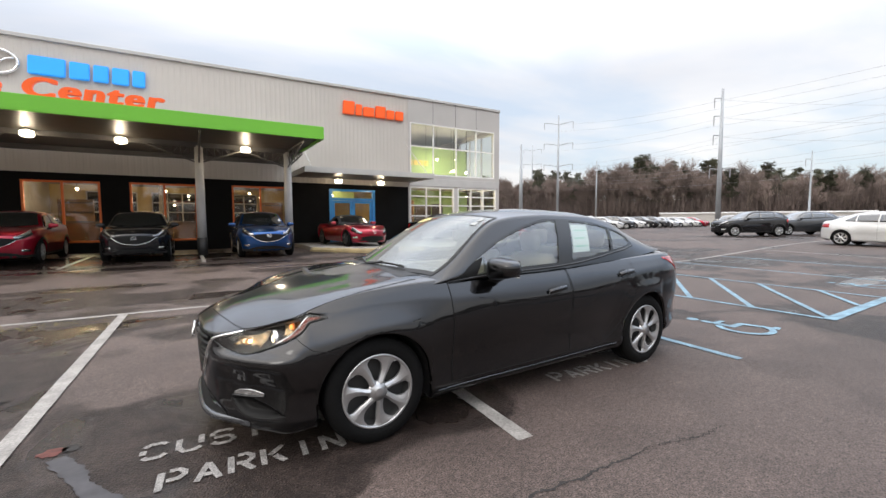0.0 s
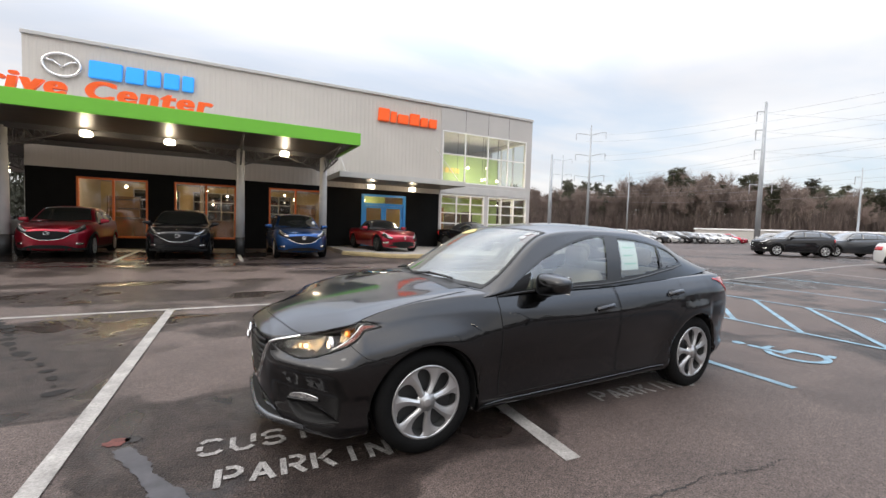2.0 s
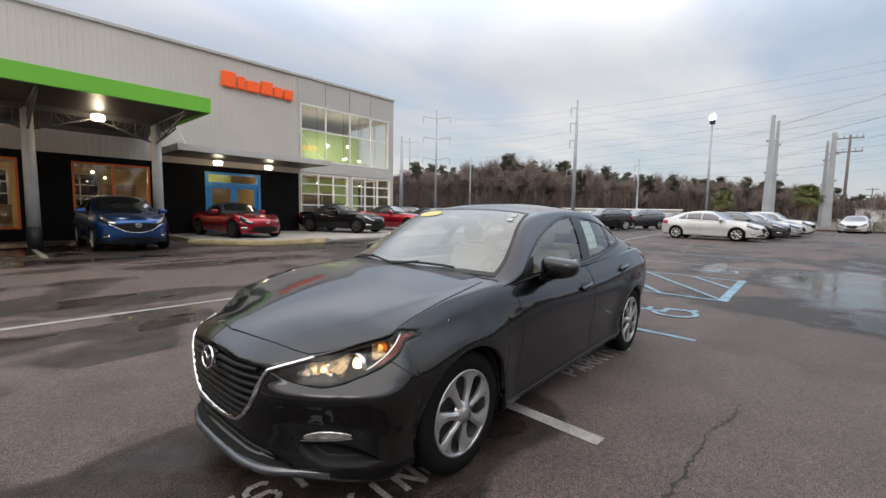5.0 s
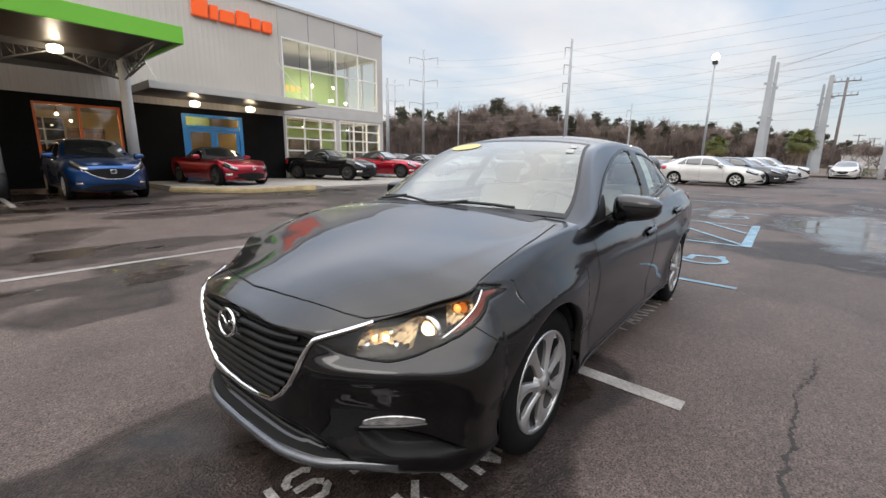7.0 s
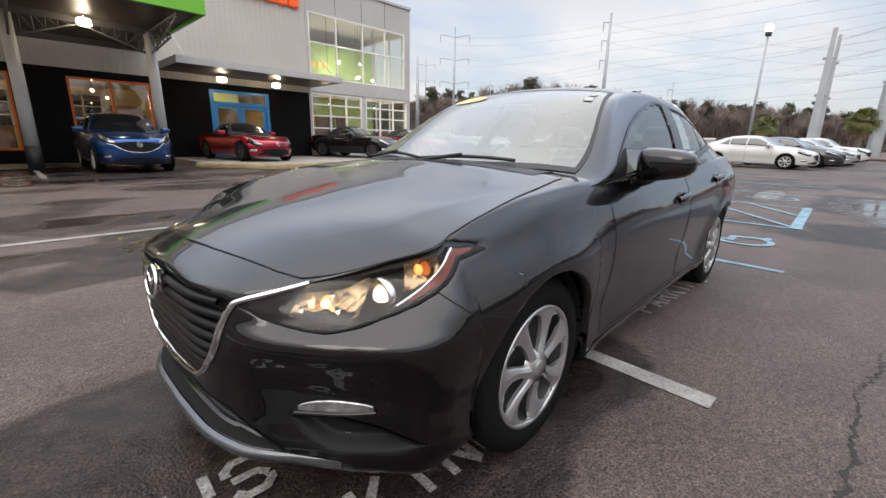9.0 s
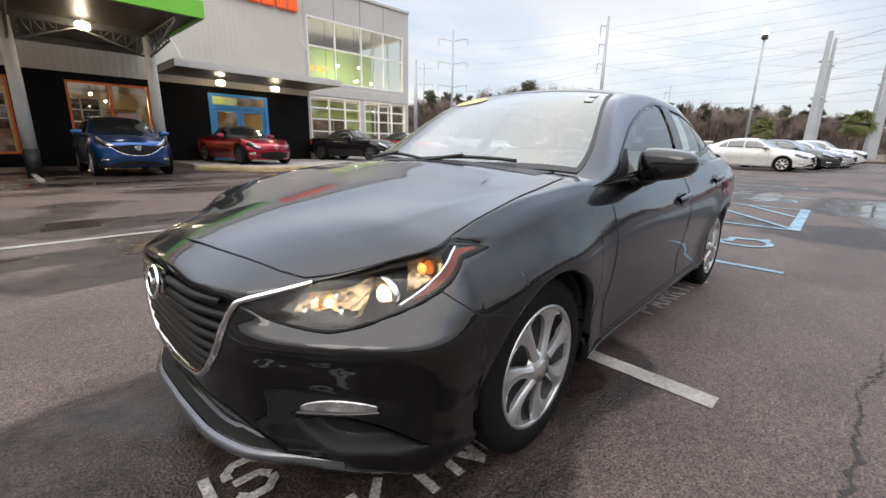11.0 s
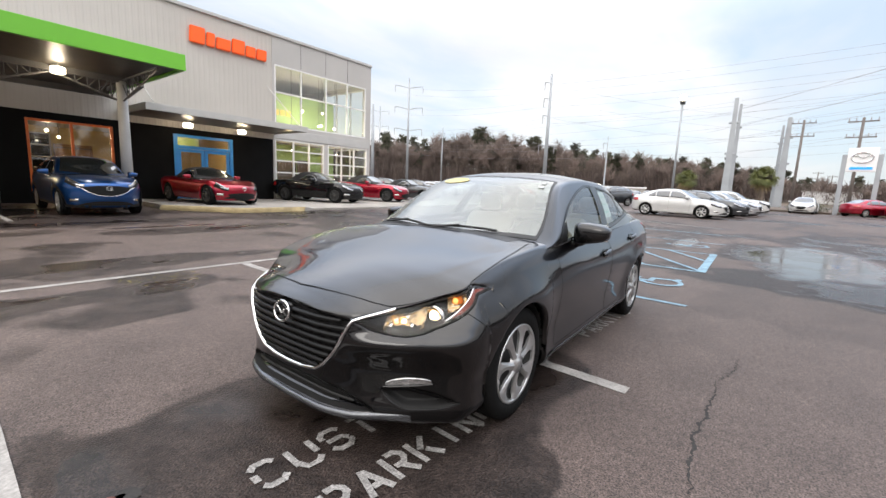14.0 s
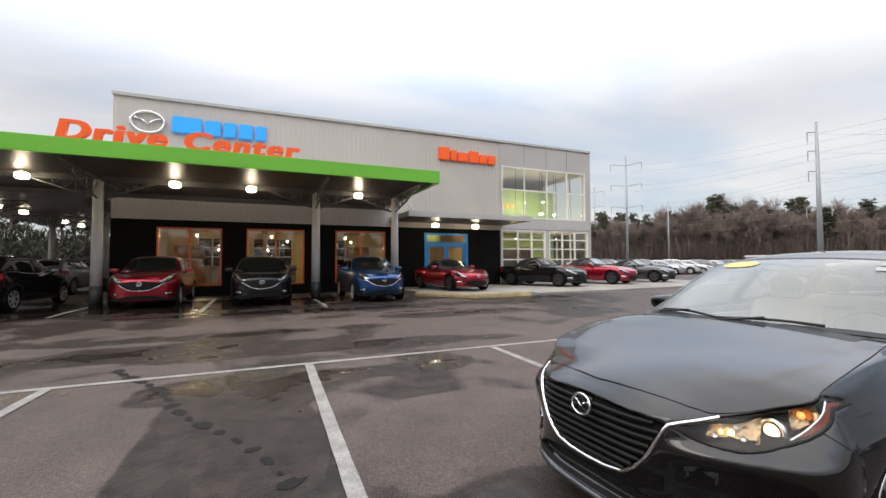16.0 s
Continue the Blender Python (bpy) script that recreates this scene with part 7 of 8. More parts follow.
def headlamp(S, t, s):
    """A swept headlamp: sunken dark bowl, faceted reflector, beam unit in its ring, amber corner, red marker and a clear cover."""
    f = lambda u, z: S.at(u, z)
    raw = lambda u, z: S.at(u, z, True)
    u0, u1 = S.lamp_a
    lo, hi = S.lamp_lo, S.lamp_hi

    def along(k):
        return u0 + (1.0 - u0) * k / 0.8 if k < 0.8 else 1.0 + (u1 - 1.0) * (k - 0.8) / 0.2
    h = part("headlamp", patch(lambda k, z: f(along(k), z), 0.002, 0.998, lambda k: lo(along(k)), lambda k: hi(along(k)), 90, 20, 0.003, s), M["lamp_dark"], t, "lit swept headlamp", smooth=True)

    part("upper_bezel", patch(lambda k, z: f(along(k), z), 0.30, 0.90, lambda k: hi(along(k)) - 0.024 * math.sin(math.pi * (k - 0.28) / 0.64), lambda k: hi(along(k)) - 0.003, 50, 6, 0.006, s), M["bezel"], h, "satin grey bezel", smooth=True)

    def bowl(name, m, a0, a1, below, above, deep, hollow, ripple=0.0):
        """A dished panel set deep in the lamp; it spans the given shares of the lamp's height."""
        bm = bmesh.new()

        def p(u, v):
            a = a0 + (a1 - a0) * u
            z = lo(a) + (hi(a) - lo(a)) * (below + (above - below) * v)
            d = (2 * u - 1) ** 2 * 0.5 + (2 * v - 1) ** 2 * 0.5
            return lift(raw, a, z, -deep - hollow * (1 - d) + ripple * math.sin(23 * u + 3 * v) * math.cos(17 * v), s)
        grid(bm, p, 26, 14)
        bmesh.ops.recalc_face_normals(bm, faces=bm.faces)
        return part(name, bm, m, h, smooth=True)

    def dish(name, m, a, z, prof, deep, n=28, label=""):
        """A round part turned about a line that points straight ahead."""
        c = lift(raw, a, z, -deep, s)
        bm = bmesh.new()
        lathe(bm, prof, n)
        for v in bm.verts:
            v.co = Vector((c.x + v.co.y, c.y + v.co.x, c.z + v.co.z))
        bmesh.ops.recalc_face_normals(bm, faces=bm.faces)
        return part(name, bm, m, h, label, smooth=True)

    bowl("reflector", M["facet"], 0.535, 0.690, 0.20, 0.82, 0.014, 0.022, 0.003)
    bowl("inner_trim", M["lamp_dark"], 0.46, 0.535, 0.2, 0.85, 0.016, 0.006)
    for a, z, r in ((0.560, 0.668, 0.011), (0.575, 0.694, 0.009), (0.612, 0.705, 0.010), (0.640, 0.672, 0.012)):
        dish("facet", M["reflector"], a, z, [(0.0, 0.004), (r * 0.6, 0.0), (r, -0.008)], 0.018, 7)
    dish("bulb", M["head_on"], 0.600, 0.684, [(0.0, -0.012), (0.008, -0.009), (0.012, 0.0), (0.008, 0.009), (0.0, 0.012)], 0.022, 12, "lit bulb")
    # no bulb of its own: a glowing disc paints the reflector's glint
    dish("bulb", M["glint"], 0.570, 0.680, [(0.0, -0.006), (0.010, -0.004), (0.013, 0.004)], 0.018, 9, "warm reflected glow")
    dish("projector_ring", M["reflector"], 0.728, 0.706, [(0.042, 0.010), (0.045, -0.006), (0.051, -0.010), (0.056, -0.003), (0.055, 0.012)], 0.030, 32, "bright ring")
    dish("projector_bowl", M["facet"], 0.728, 0.706, [(0.043, -0.004), (0.037, 0.008), (0.020, 0.014), (0.0, 0.016)], 0.030, 24)
    dish("projector", M["head_on"], 0.728, 0.706, [(0.0, -0.014), (0.015, -0.011), (0.025, -0.003), (0.029, 0.004)], 0.030, 20, "lit projector lens")
    bowl("signal_bowl", M["facet"], 0.785, 0.900, 0.36, 0.90, 0.010, 0.018, 0.002)
    dish("turn_signal", M["amber_on"], 0.824, 0.764, [(0.0, -0.010), (0.010, -0.007), (0.016, 0.0), (0.012, 0.007)], 0.016, 14, "lit amber turn signal")
    dish("signal_glow", M["amber_glass"], 0.850, 0.770, [(0.0, 0.006), (0.012, 0.004), (0.020, -0.004)], 0.014, 12)
    # the chrome blade sweeps up between the lamp and the red marker
    blade = [(0.775, lo(0.775) + 0.016), (0.84, lo(0.84) + 0.030), (0.90, lo(0.90) + 0.042), (0.95, hi(0.95) - 0.026), (0.99, hi(0.99) - 0.016)]
    part("chrome_line", line_on(raw, blade, 0.009, -0.006, s, 0.004), M["chrome"], h, smooth=True)
    mid = curve(blade)
    part("marker", patch(raw, 0.80, 1.018, lambda a: lo(a) + 0.005, lambda a: min(mid(a), hi(a)) - 0.005, 40, 5, -0.006, s), M["amber"], h, "dark red side marker", smooth=True)
    seal = [(along(i / 24), lo(along(i / 24))) for i in range(25)]
    part("seal", line_on(raw, seal, 0.006, 0.0025, s, 0.0, 3), M["gap"], h, smooth=True)
    g = part("cover", patch(lambda k, z: raw(along(k), z), 0.0, 1.0, lambda k: lo(along(k)), lambda k: hi(along(k)), 70, 12, 0.002, s), M["lens"], h, smooth=True)
    g.visible_shadow = False


# ---- the other cars ----
SUV = dict(
    L=4.28, hw=0.87, xn=0.85, xt=0.6, hubs=(0.86, 3.43), rt=0.335,
    F=[(0.2, 0.10), (0.3, 0.04), (0.5, 0.0), (0.75, 0.0), (0.86, 0.04), (0.95, 0.10)],
    R=[(0.25, 0.12), (0.45, 0.0), (0.7, 0.0), (1.0, 0.12)],
    zs=[(0.0, 0.84), (0.3, 0.87), (0.6, 0.94), (1.2, 1.0), (2.5, 1.04), (3.5, 1.09), (4.28, 1.08)],
    zb=[(0.0, 0.22), (1.2, 0.23), (3.2, 0.24), (4.28, 0.34)],
    zc=[(0.0, 0.84), (0.08, 0.90), (0.3, 0.97), (0.7, 1.03), (1.2, 1.07), (3.8, 1.10), (4.28, 1.09)],
    side=[(0.0, 0.94), (0.15, 0.97), (0.45, 1.0), (0.75, 0.99), (0.92, 0.955), (1.0, 0.92)],
    belt_y=[(1.1, 0.79), (2.5, 0.80), (3.6, 0.77), (4.12, 0.68)],
    belt_z=[(1.1, 0.99), (2.5, 1.03), (4.12, 1.10)],
    rail_y=[(1.1, 0.77), (1.35, 0.755), (2.0, 0.60), (2.8, 0.59), (3.6, 0.57), (4.12, 0.58)],
    rail_z=[(1.1, 1.0), (1.35, 1.03), (2.0, 1.44), (2.5, 1.485), (3.2, 1.46), (3.7, 1.37), (4.12, 1.12)],
    top=[(1.1, 1.0), (1.25, 1.07), (1.95, 1.48), (2.4, 1.54), (3.1, 1.53), (3.6, 1.47), (3.85, 1.38), (4.12, 1.13)],
    cabin=(1.1, 4.12))
ROADSTER = dict(
    L=3.92, hw=0.845, xn=0.8, xt=0.6, hubs=(0.77, 3.08), rt=0.31,
    F=[(0.15, 0.09), (0.3, 0.02), (0.45, 0.0), (0.6, 0.01), (0.72, 0.06)],
    R=[(0.2, 0.12), (0.4, 0.0), (0.7, 0.03), (0.9, 0.1)],
    zs=[(0.0, 0.60), (0.3, 0.64), (0.75, 0.79), (1.3, 0.79), (2.2, 0.80), (3.0, 0.86), (3.92, 0.82)],
    zb=[(0.0, 0.16), (1.2, 0.17), (3.0, 0.19), (3.92, 0.28)],
    zc=[(0.0, 0.60), (0.08, 0.655), (0.4, 0.76), (0.9, 0.83), (1.5, 0.87), (3.0, 0.90), (3.7, 0.885), (3.92, 0.85)],
    side=[(0.0, 0.93), (0.2, 0.97), (0.5, 1.0), (0.78, 0.985), (0.93, 0.94), (1.0, 0.895)],
    belt_y=[(1.35, 0.72), (2.5, 0.72), (3.05, 0.58)],
    belt_z=[(1.35, 0.80), (2.5, 0.83), (3.05, 0.88)],
    rail_y=[(1.35, 0.70), (1.55, 0.68), (1.95, 0.54), (2.5, 0.50), (3.05, 0.48)],
    rail_z=[(1.35, 0.82), (1.55, 0.86), (1.95, 1.12), (2.3, 1.16), (2.6, 1.12), (3.05, 0.90)],
    top=[(1.35, 0.85), (1.45, 0.90), (1.95, 1.17), (2.25, 1.225), (2.55, 1.19), (3.05, 0.91)],
    cabin=(1.35, 3.05))


def plain_car(kind, spec, pt, label, m, group="", roof=None, win=(1.45, 3.4), rake=(1.22, 2.0, 3.5, 4.0), pillars=(2.4, 3.05), lit=False, cover="alloy", plate=False):
    """A car seen from some way off: body, roof, dark glass, wheels, lamps, grille and mirrors."""
    S = Shape(**spec)
    t = thing(kind, label, "car", group, m)
    L = S.L
    part("body", body_mesh(S, (24, 48, 20), 14, 8), pt, t, smooth=True)
    part("roof", shell_mesh(S, lambda x, k: False, 40, 16), roof or pt, t, smooth=True)
    wells(S, t)
    for h in S.hubs:
        for s in (-1, 1):
            wheel(t, h, s * (S.hw - 0.11), S.rt, s, 7, detail=False, cover=cover)
    f_shell = lambda x, k: S.shell(x, k)
    f_body = lambda x, z: S.skin(x, z)
    f_front = lambda y, z: S.front(y, z)
    hi = curve([(win[0], 0.40), (win[0] + 0.5, 0.43), (win[1] - 0.4, 0.43), (win[1], 0.12)])
    for s in (1, -1):
        cuts = [win[0]] + [p for p in pillars] + [win[1]]
        for a, b in zip(cuts, cuts[1:]):
            part("side_window", patch(f_shell, a + 0.025, b - 0.025, lambda x: 0.05, hi, 12, 5, 0.006, s, 0.004), M["tint"], t, smooth=True)
        mirror_arm(S, t, win[0] + 0.14, S.belt_z(win[0]) - 0.02, s, pt, 0.95)
        seams(S, t, [[(win[0] - 0.02, S.zs(win[0]) - 0.02), (win[0] - 0.02, 0.3)], [(pillars[0], S.zs(pillars[0]) - 0.02), (pillars[0], 0.3)]] + ([[(pillars[-1] + 0.2, S.zs(3.0) - 0.02), (pillars[-1] + 0.2, 0.6)]] if len(pillars) > 1 else []), f_body, False)
        zt = S.zs(0.0)
        f = lambda a, z: S.at(a, z)
        h = part("headlamp", patch(f, 0.36, 0.72, lambda a: zt - 0.13 + 0.16 * smooth01(a, 0.4, 0.85), lambda a: zt - 0.035 + 0.20 * smooth01(a, 0.36, 0.80), 12, 4, 0.006, s, 0.005), M["head_on"] if lit else M["lamp_face"], t, "clear headlamp", smooth=True)
        part("lamp_shade", patch(f, 0.36, 0.72, lambda a: zt - 0.13 + 0.16 * smooth01(a, 0.4, 0.85), lambda a: zt - 0.095 + 0.17 * smooth01(a, 0.36, 0.80), 12, 3, 0.010, s), M["lamp_dark"], h, smooth=True)
        part("tail_lamp", patch(f, 2.15, 2.68, lambda a: S.zs(L) - 0.22, lambda a: S.zs(L) - 0.05, 10, 4, 0.008, s, 0.006), M["tail_red"], t, "red tail lamp", smooth=True)
        part("lower_cladding", patch(f_body, 0.08, L - 0.1, lambda x: S.zb(x) + 0.005, lambda x: S.zb(x) + 0.07, 40, 2, 0.004, s), M["black_plastic"], t, smooth=True) if kind == "small_suv" else None
        if kind == "small_suv":
            for hb in S.hubs:
                bm = bmesh.new()
                pts, nn = [], []
                for i in range(21):
                    a = math.pi * i / 20
                    p = lift(f_body, hb + (S.rt + 0.065) * math.cos(a), max(S.zb(hb) + 0.02, S.rt + (S.rt + 0.065) * math.sin(a)), 0.006, s)
                    pts.append(p)
                    nn.append(Vector((0, s, 0)))
                part("arch_cladding", ribbon(bm, pts, nn, 0.075, 0.004), M["black_plastic"], t, smooth=True)
    x0, x1, x2, x3 = rake
    for a, b, nm, sgn in ((x0, x1, "windscreen", -1), (x2, x3, "rear_window", 1)):
        part(nm, screen_patch(S, a, b, sgn), M["tint"], t, smooth=True)
    zt = S.zs(0.0)
    nrm = Vector((-1, 0, 0))
    gw = 0.50 if kind == "small_suv" else 0.38
    drop = 0.0
    if kind == "roadster":
        gw, drop = 0.48, 0.13
    g = part("grille", patch(f_front, -gw, gw, lambda y: zt - drop - 0.32 + 0.18 * (abs(y) / gw) ** 2.5, lambda y: zt - drop - 0.06 - 0.05 * (y / gw) ** 2, 20, 5, 0.005, 1, 0, nrm), M["gap"], t, "dark front grille", smooth=True)
    path = [(gw * (1 - i / 5), zt - 0.32 + 0.18 * (1 - i / 5) ** 2.5) for i in range(6)]
    path = path + [(-a, b) for a, b in reversed(path[:-1])]
    if not drop:
        part("chrome_surround", line_on(f_front, [(gw + 0.10, zt - 0.10)] + path + [(-gw - 0.10, zt - 0.10)], 0.014, 0.01, 1, 0.008, 4), M["chrome"], g, smooth=True)
    e = f_front(0.0, zt - 0.13 + drop * 0.6)
    b = emblem("badge", 0, 0, 0, 0.13, 0.10, "")
    for c in list(b.children):
        c.parent = g
        c.matrix_basis = pose(e.x - 0.022, 0, zt - 0.13 + drop * 0.6, 0, 0, -90)
    bpy.data.objects.remove(b)
    part("lower_intake", patch(f_front, -0.58, 0.58, lambda y: S.zb(0) + 0.06, lambda y: S.zb(0) + 0.17 - 0.10 * abs(y / 0.6) ** 3, 16, 3, 0.005, 1, 0, nrm), M["gap"], t, smooth=True)
    for s in (1, -1):
        part("fog_lamp", patch(f_front, 0.58, 0.72, lambda y: S.zb(0) + 0.16, lambda y: S.zb(0) + 0.22, 6, 3, 0.008, s, 0.004, nrm), M["reflector"], t, "clear fog lamp", smooth=True)
    if plate:
        part("number_plate", boxes((L - 0.005, L + 0.008, -0.16, 0.16, 0.66, 0.80), bevel=0.002), M["sticker"], t)
    return t


def screen_patch(S, a, b, sgn):
    bm = bmesh.new()
    us = [-1 + i / 10 for i in range(21)]
    rows = []
    for u in us:
        k = 1 - 0.45 * abs(u)
        xa, xb = (a + 0.24 * u * u, b + 0.05 * u * u) if sgn < 0 else (a + 0.03 * u * u, b - 0.08 * u * u)
        row = []
        for j in range(9):
            p = lift(S.shell, xa + (xb - xa) * j / 8, k, 0.006, 1, Vector((sgn, 0, 1)))
            row.append(bm.verts.new((p.x, math.copysign(p.y, u) if abs(u) > 1e-6 else 0.0, p.z)))
        rows.append(row)
    for i in range(len(us) - 1):
        for j in range(8):
            bm.faces.new((rows[i][j], rows[i][j + 1], rows[i + 1][j + 1], rows[i + 1][j]))
    bmesh.ops.recalc_face_normals(bm, faces=bm.faces)
    if sum(q.normal.z for q in bm.faces) < 0:
        bmesh.ops.reverse_faces(bm, faces=bm.faces)
    return bm


def repaint(t, old, fresh, label, m):
    """A copy of a car in another colour."""
    c = copy_thing(t, m)
    for o in c.children_recursive:
        for i, sl in enumerate(o.material_slots):
            if sl.material == old:
                sl.link = "OBJECT"
                sl.material = fresh
    c["label"] = label
    return c


def stand(x, y, turn, z=None):
    return pose(x, y, ground_z(x, y) if z is None else z, 0, 0, turn)


hero_car(pose(-0.012, 3.125, 0.0, 0, 0, 0.9))
suv = plain_car("small_suv", SUV, M["blue_paint_car"], "bright blue small SUV parked nose-out under the canopy", stand(2.15, 14.5, 90), "cars under the canopy", win=(1.45, 3.75), rake=(1.2, 1.95, 3.72, 4.05), pillars=(2.35, 3.2))
repaint(suv, M["blue_paint_car"], M["black_paint"], "black small SUV parked nose-out under the canopy", stand(-1.45, 14.85, 90))
repaint(suv, M["blue_paint_car"], M["red_paint"], "deep red small SUV parked nose-out under the canopy", stand(-4.55, 15.3, 90))
repaint(suv, M["blue_paint_car"], M["black_paint"], "black small SUV parked nose-in under the canopy", stand(-8.2, 19.9, -94))
repaint(suv, M["blue_paint_car"], M["slate_paint"], "dark grey small SUV parked under the canopy", stand(-11.6, 21.5, -92))
repaint(suv, M["blue_paint_car"], M["silver_paint"], "silver small SUV parked beyond the canopy", stand(-9.5, 27.5, -92))
mx = plain_car("roadster", ROADSTER, M["red_paint"], "deep red two-seat roadster with a black soft top on the forecourt", stand(6.26, 15.75, 97, 0.30) @ Matrix.Diagonal((1.06, 1.06, 1.06, 1)), "roadsters", roof=M["softtop"], win=(1.62, 2.45), rake=(1.42, 1.93, 2.62, 2.95), pillars=(2.43,), cover="dark_alloy")
repaint(mx, M["red_paint"], M["black_paint"], "black two-seat roadster with a black soft top on the forecourt", stand(12.1, 16.35, 112, 0.30) @ Matrix.Diagonal((1.06, 1.06, 1.06, 1)))
repaint(mx, M["red_paint"], M["red_paint"], "bright red two-seat roadster with a black soft top on the forecourt", stand(15.9, 16.9, 112, 0.30) @ Matrix.Diagonal((1.06, 1.06, 1.06, 1)))
repaint(mx, M["red_paint"], M["slate_paint"], "slate grey two-seat roadster with a black soft top on the forecourt", stand(19.4, 17.4, 112, 0.30))
sed = plain_car("sedan", SEDAN, M["white_paint_car"], "white four-door sedan in the open car park", stand(24.4, 2.9, 84), "sedans in the car park", win=(1.5, 3.6), rake=(1.22, 2.03, 3.4, 4.06), pillars=(2.5, 3.2))
repaint(sed, M["white_paint_car"], M["slate_paint"], "dark grey four-door sedan in the open car park", stand(27.6, 2.1, 82))
repaint(sed, M["white_paint_car"], M["silver_paint"], "silver four-door sedan in the open car park", stand(30.6, 1.6, 82))
repaint(suv, M["blue_paint_car"], M["white_paint_car"], "white small SUV in the open car park", stand(33.4, 1.2, 82))
repaint(suv, M["blue_paint_car"], M["black_paint"], "black small SUV in the open car park", stand(30.4, 15.0, -35) @ Matrix.Diagonal((1.07, 1.07, 1.09, 1)))
repaint(suv, M["blue_paint_car"], M["slate_paint"], "dark grey small SUV in the open car park", stand(35.4, 13.9, -35) @ Matrix.Diagonal((1.07, 1.07, 1.09, 1)))
repaint(suv, M["blue_paint_car"], M["slate_paint"], "dark grey small SUV in the open car park", stand(36.5, 10.2, -40))
repaint(sed, M["white_paint_car"], M["white_paint_car"], "white four-door sedan by the far kerb", stand(46.0, -0.9, -8))
repaint(sed, M["white_paint_car"], M["red_paint"], "red four-door sedan by the far kerb", stand(49.5, -7.2, 130))
repaint(sed, M["white_paint_car"], M["red_paint"], "red four-door sedan by the far kerb", stand(49.0, -9.8, 130))
paints = ("black_paint", "white_paint_car", "silver_paint", "slate_paint", "white_paint_car", "black_paint", "silver_paint", "slate_paint")
row = ("white_paint_car", "silver_paint", "white_paint_car", "black_paint", "white_paint_car", "black_paint", "slate_paint", "silver_paint", "white_paint_car", "white_paint_car", "red_paint")
for i, k in enumerate(row):
    src = suv if i in (3, 5, 6) else sed
    base = M["blue_paint_car"] if src is suv else M["white_paint_car"]
    repaint(src, base, M[k], "parked car in the far row of the car park", stand(38.0 + 2.75 * i, 31.6 + 0.12 * i, 96))
for i in range(12):
    k = paints[(i * 3 + 1) % 8]
    src = sed if i % 2 else suv
    base = M["white_paint_car"] if i % 2 else M["blue_paint_car"]
    repaint(src, base, M[k], "parked car in the far row of the car park", stand(44 + 0.9 * i, 21 - 1.5 * i, 5))
for i in range(8):
    k = paints[(i * 3 + 2) % 8]
    repaint(suv if i % 2 else sed, M["blue_paint_car"] if i % 2 else M["white_paint_car"], M[k], "parked car beyond the forecourt", stand(24.5 + 2.9 * i, 26.5 + 0.6 * i, 120))


# ---- distance ----
def far_place(az, dist, eye=(-0.6, 1.4)):
    return eye[0] + dist * math.cos(radians(az)), eye[1] + dist * math.sin(radians(az))


M["brush"] = mat("brown_winter_brush", (0.105, 0.08, 0.07), 0.9, vary=0.35, scale=0.25, grain=0.3, grain_scale=2)


def bare_tree(seed, h):
    """A leafless winter tree: trunk, limbs and a haze of fine twigs."""
    rng = random.Random(seed)
    t = thing("bare_tree", "leafless brown winter tree in the wood", "tree", "winter trees")
    bm = bmesh.new()
    tw = bmesh.new()

    def twig(p, q, w):
        d = (q - p)
        k = d.cross(Vector((rng.uniform(-1, 1), rng.uniform(-1, 1), rng.uniform(-1, 1)))).normalized() * w
        tw.faces.new([tw.verts.new(v) for v in (p - k, p + k, q)])

    def grow(p, d, ln, r, depth):
        q = p + d * ln
        tube(bm, p, q, r, r * 0.62, 6 if depth < 2 else 4, cap=False)
        if depth >= 3:
            for _ in range(30):
                e = (d + Vector((rng.uniform(-1, 1), rng.uniform(-1, 1), rng.uniform(-0.5, 1.0)))).normalized()
                s = p.lerp(q, rng.uniform(0.2, 1.0))
                m = s + e * ln * rng.uniform(0.4, 0.9)
                twig(s, m, 0.032)
                for _ in range(2):
                    e2 = (e + Vector((rng.uniform(-1, 1), rng.uniform(-1, 1), rng.uniform(-0.5, 1.0))) * 0.9).normalized()
                    twig(s.lerp(m, rng.uniform(0.4, 1)), m + e2 * ln * 0.5, 0.022)
            return
        for k in range(3 if depth else 4):
            e = (d * (1.0 if k == 0 else 0.75) + Vector((rng.uniform(-1, 1), rng.uniform(-1, 1), rng.uniform(-0.1, 0.6))) * (0.35 if k == 0 else 0.75)).normalized()
            grow(q if k < 2 else p.lerp(q, rng.uniform(0.5, 0.9)), e, ln * rng.uniform(0.55, 0.8), r * 0.6, depth + 1)

    grow(Vector((0, 0, 0)), Vector((rng.uniform(-0.05, 0.05), rng.uniform(-0.05, 0.05), 1)).normalized(), h * 0.36, h * 0.013, 0)
    part("trunk", bm, M["bark"], t, smooth=True)
    part("crown", tw, M["twigs"], t)
    return t


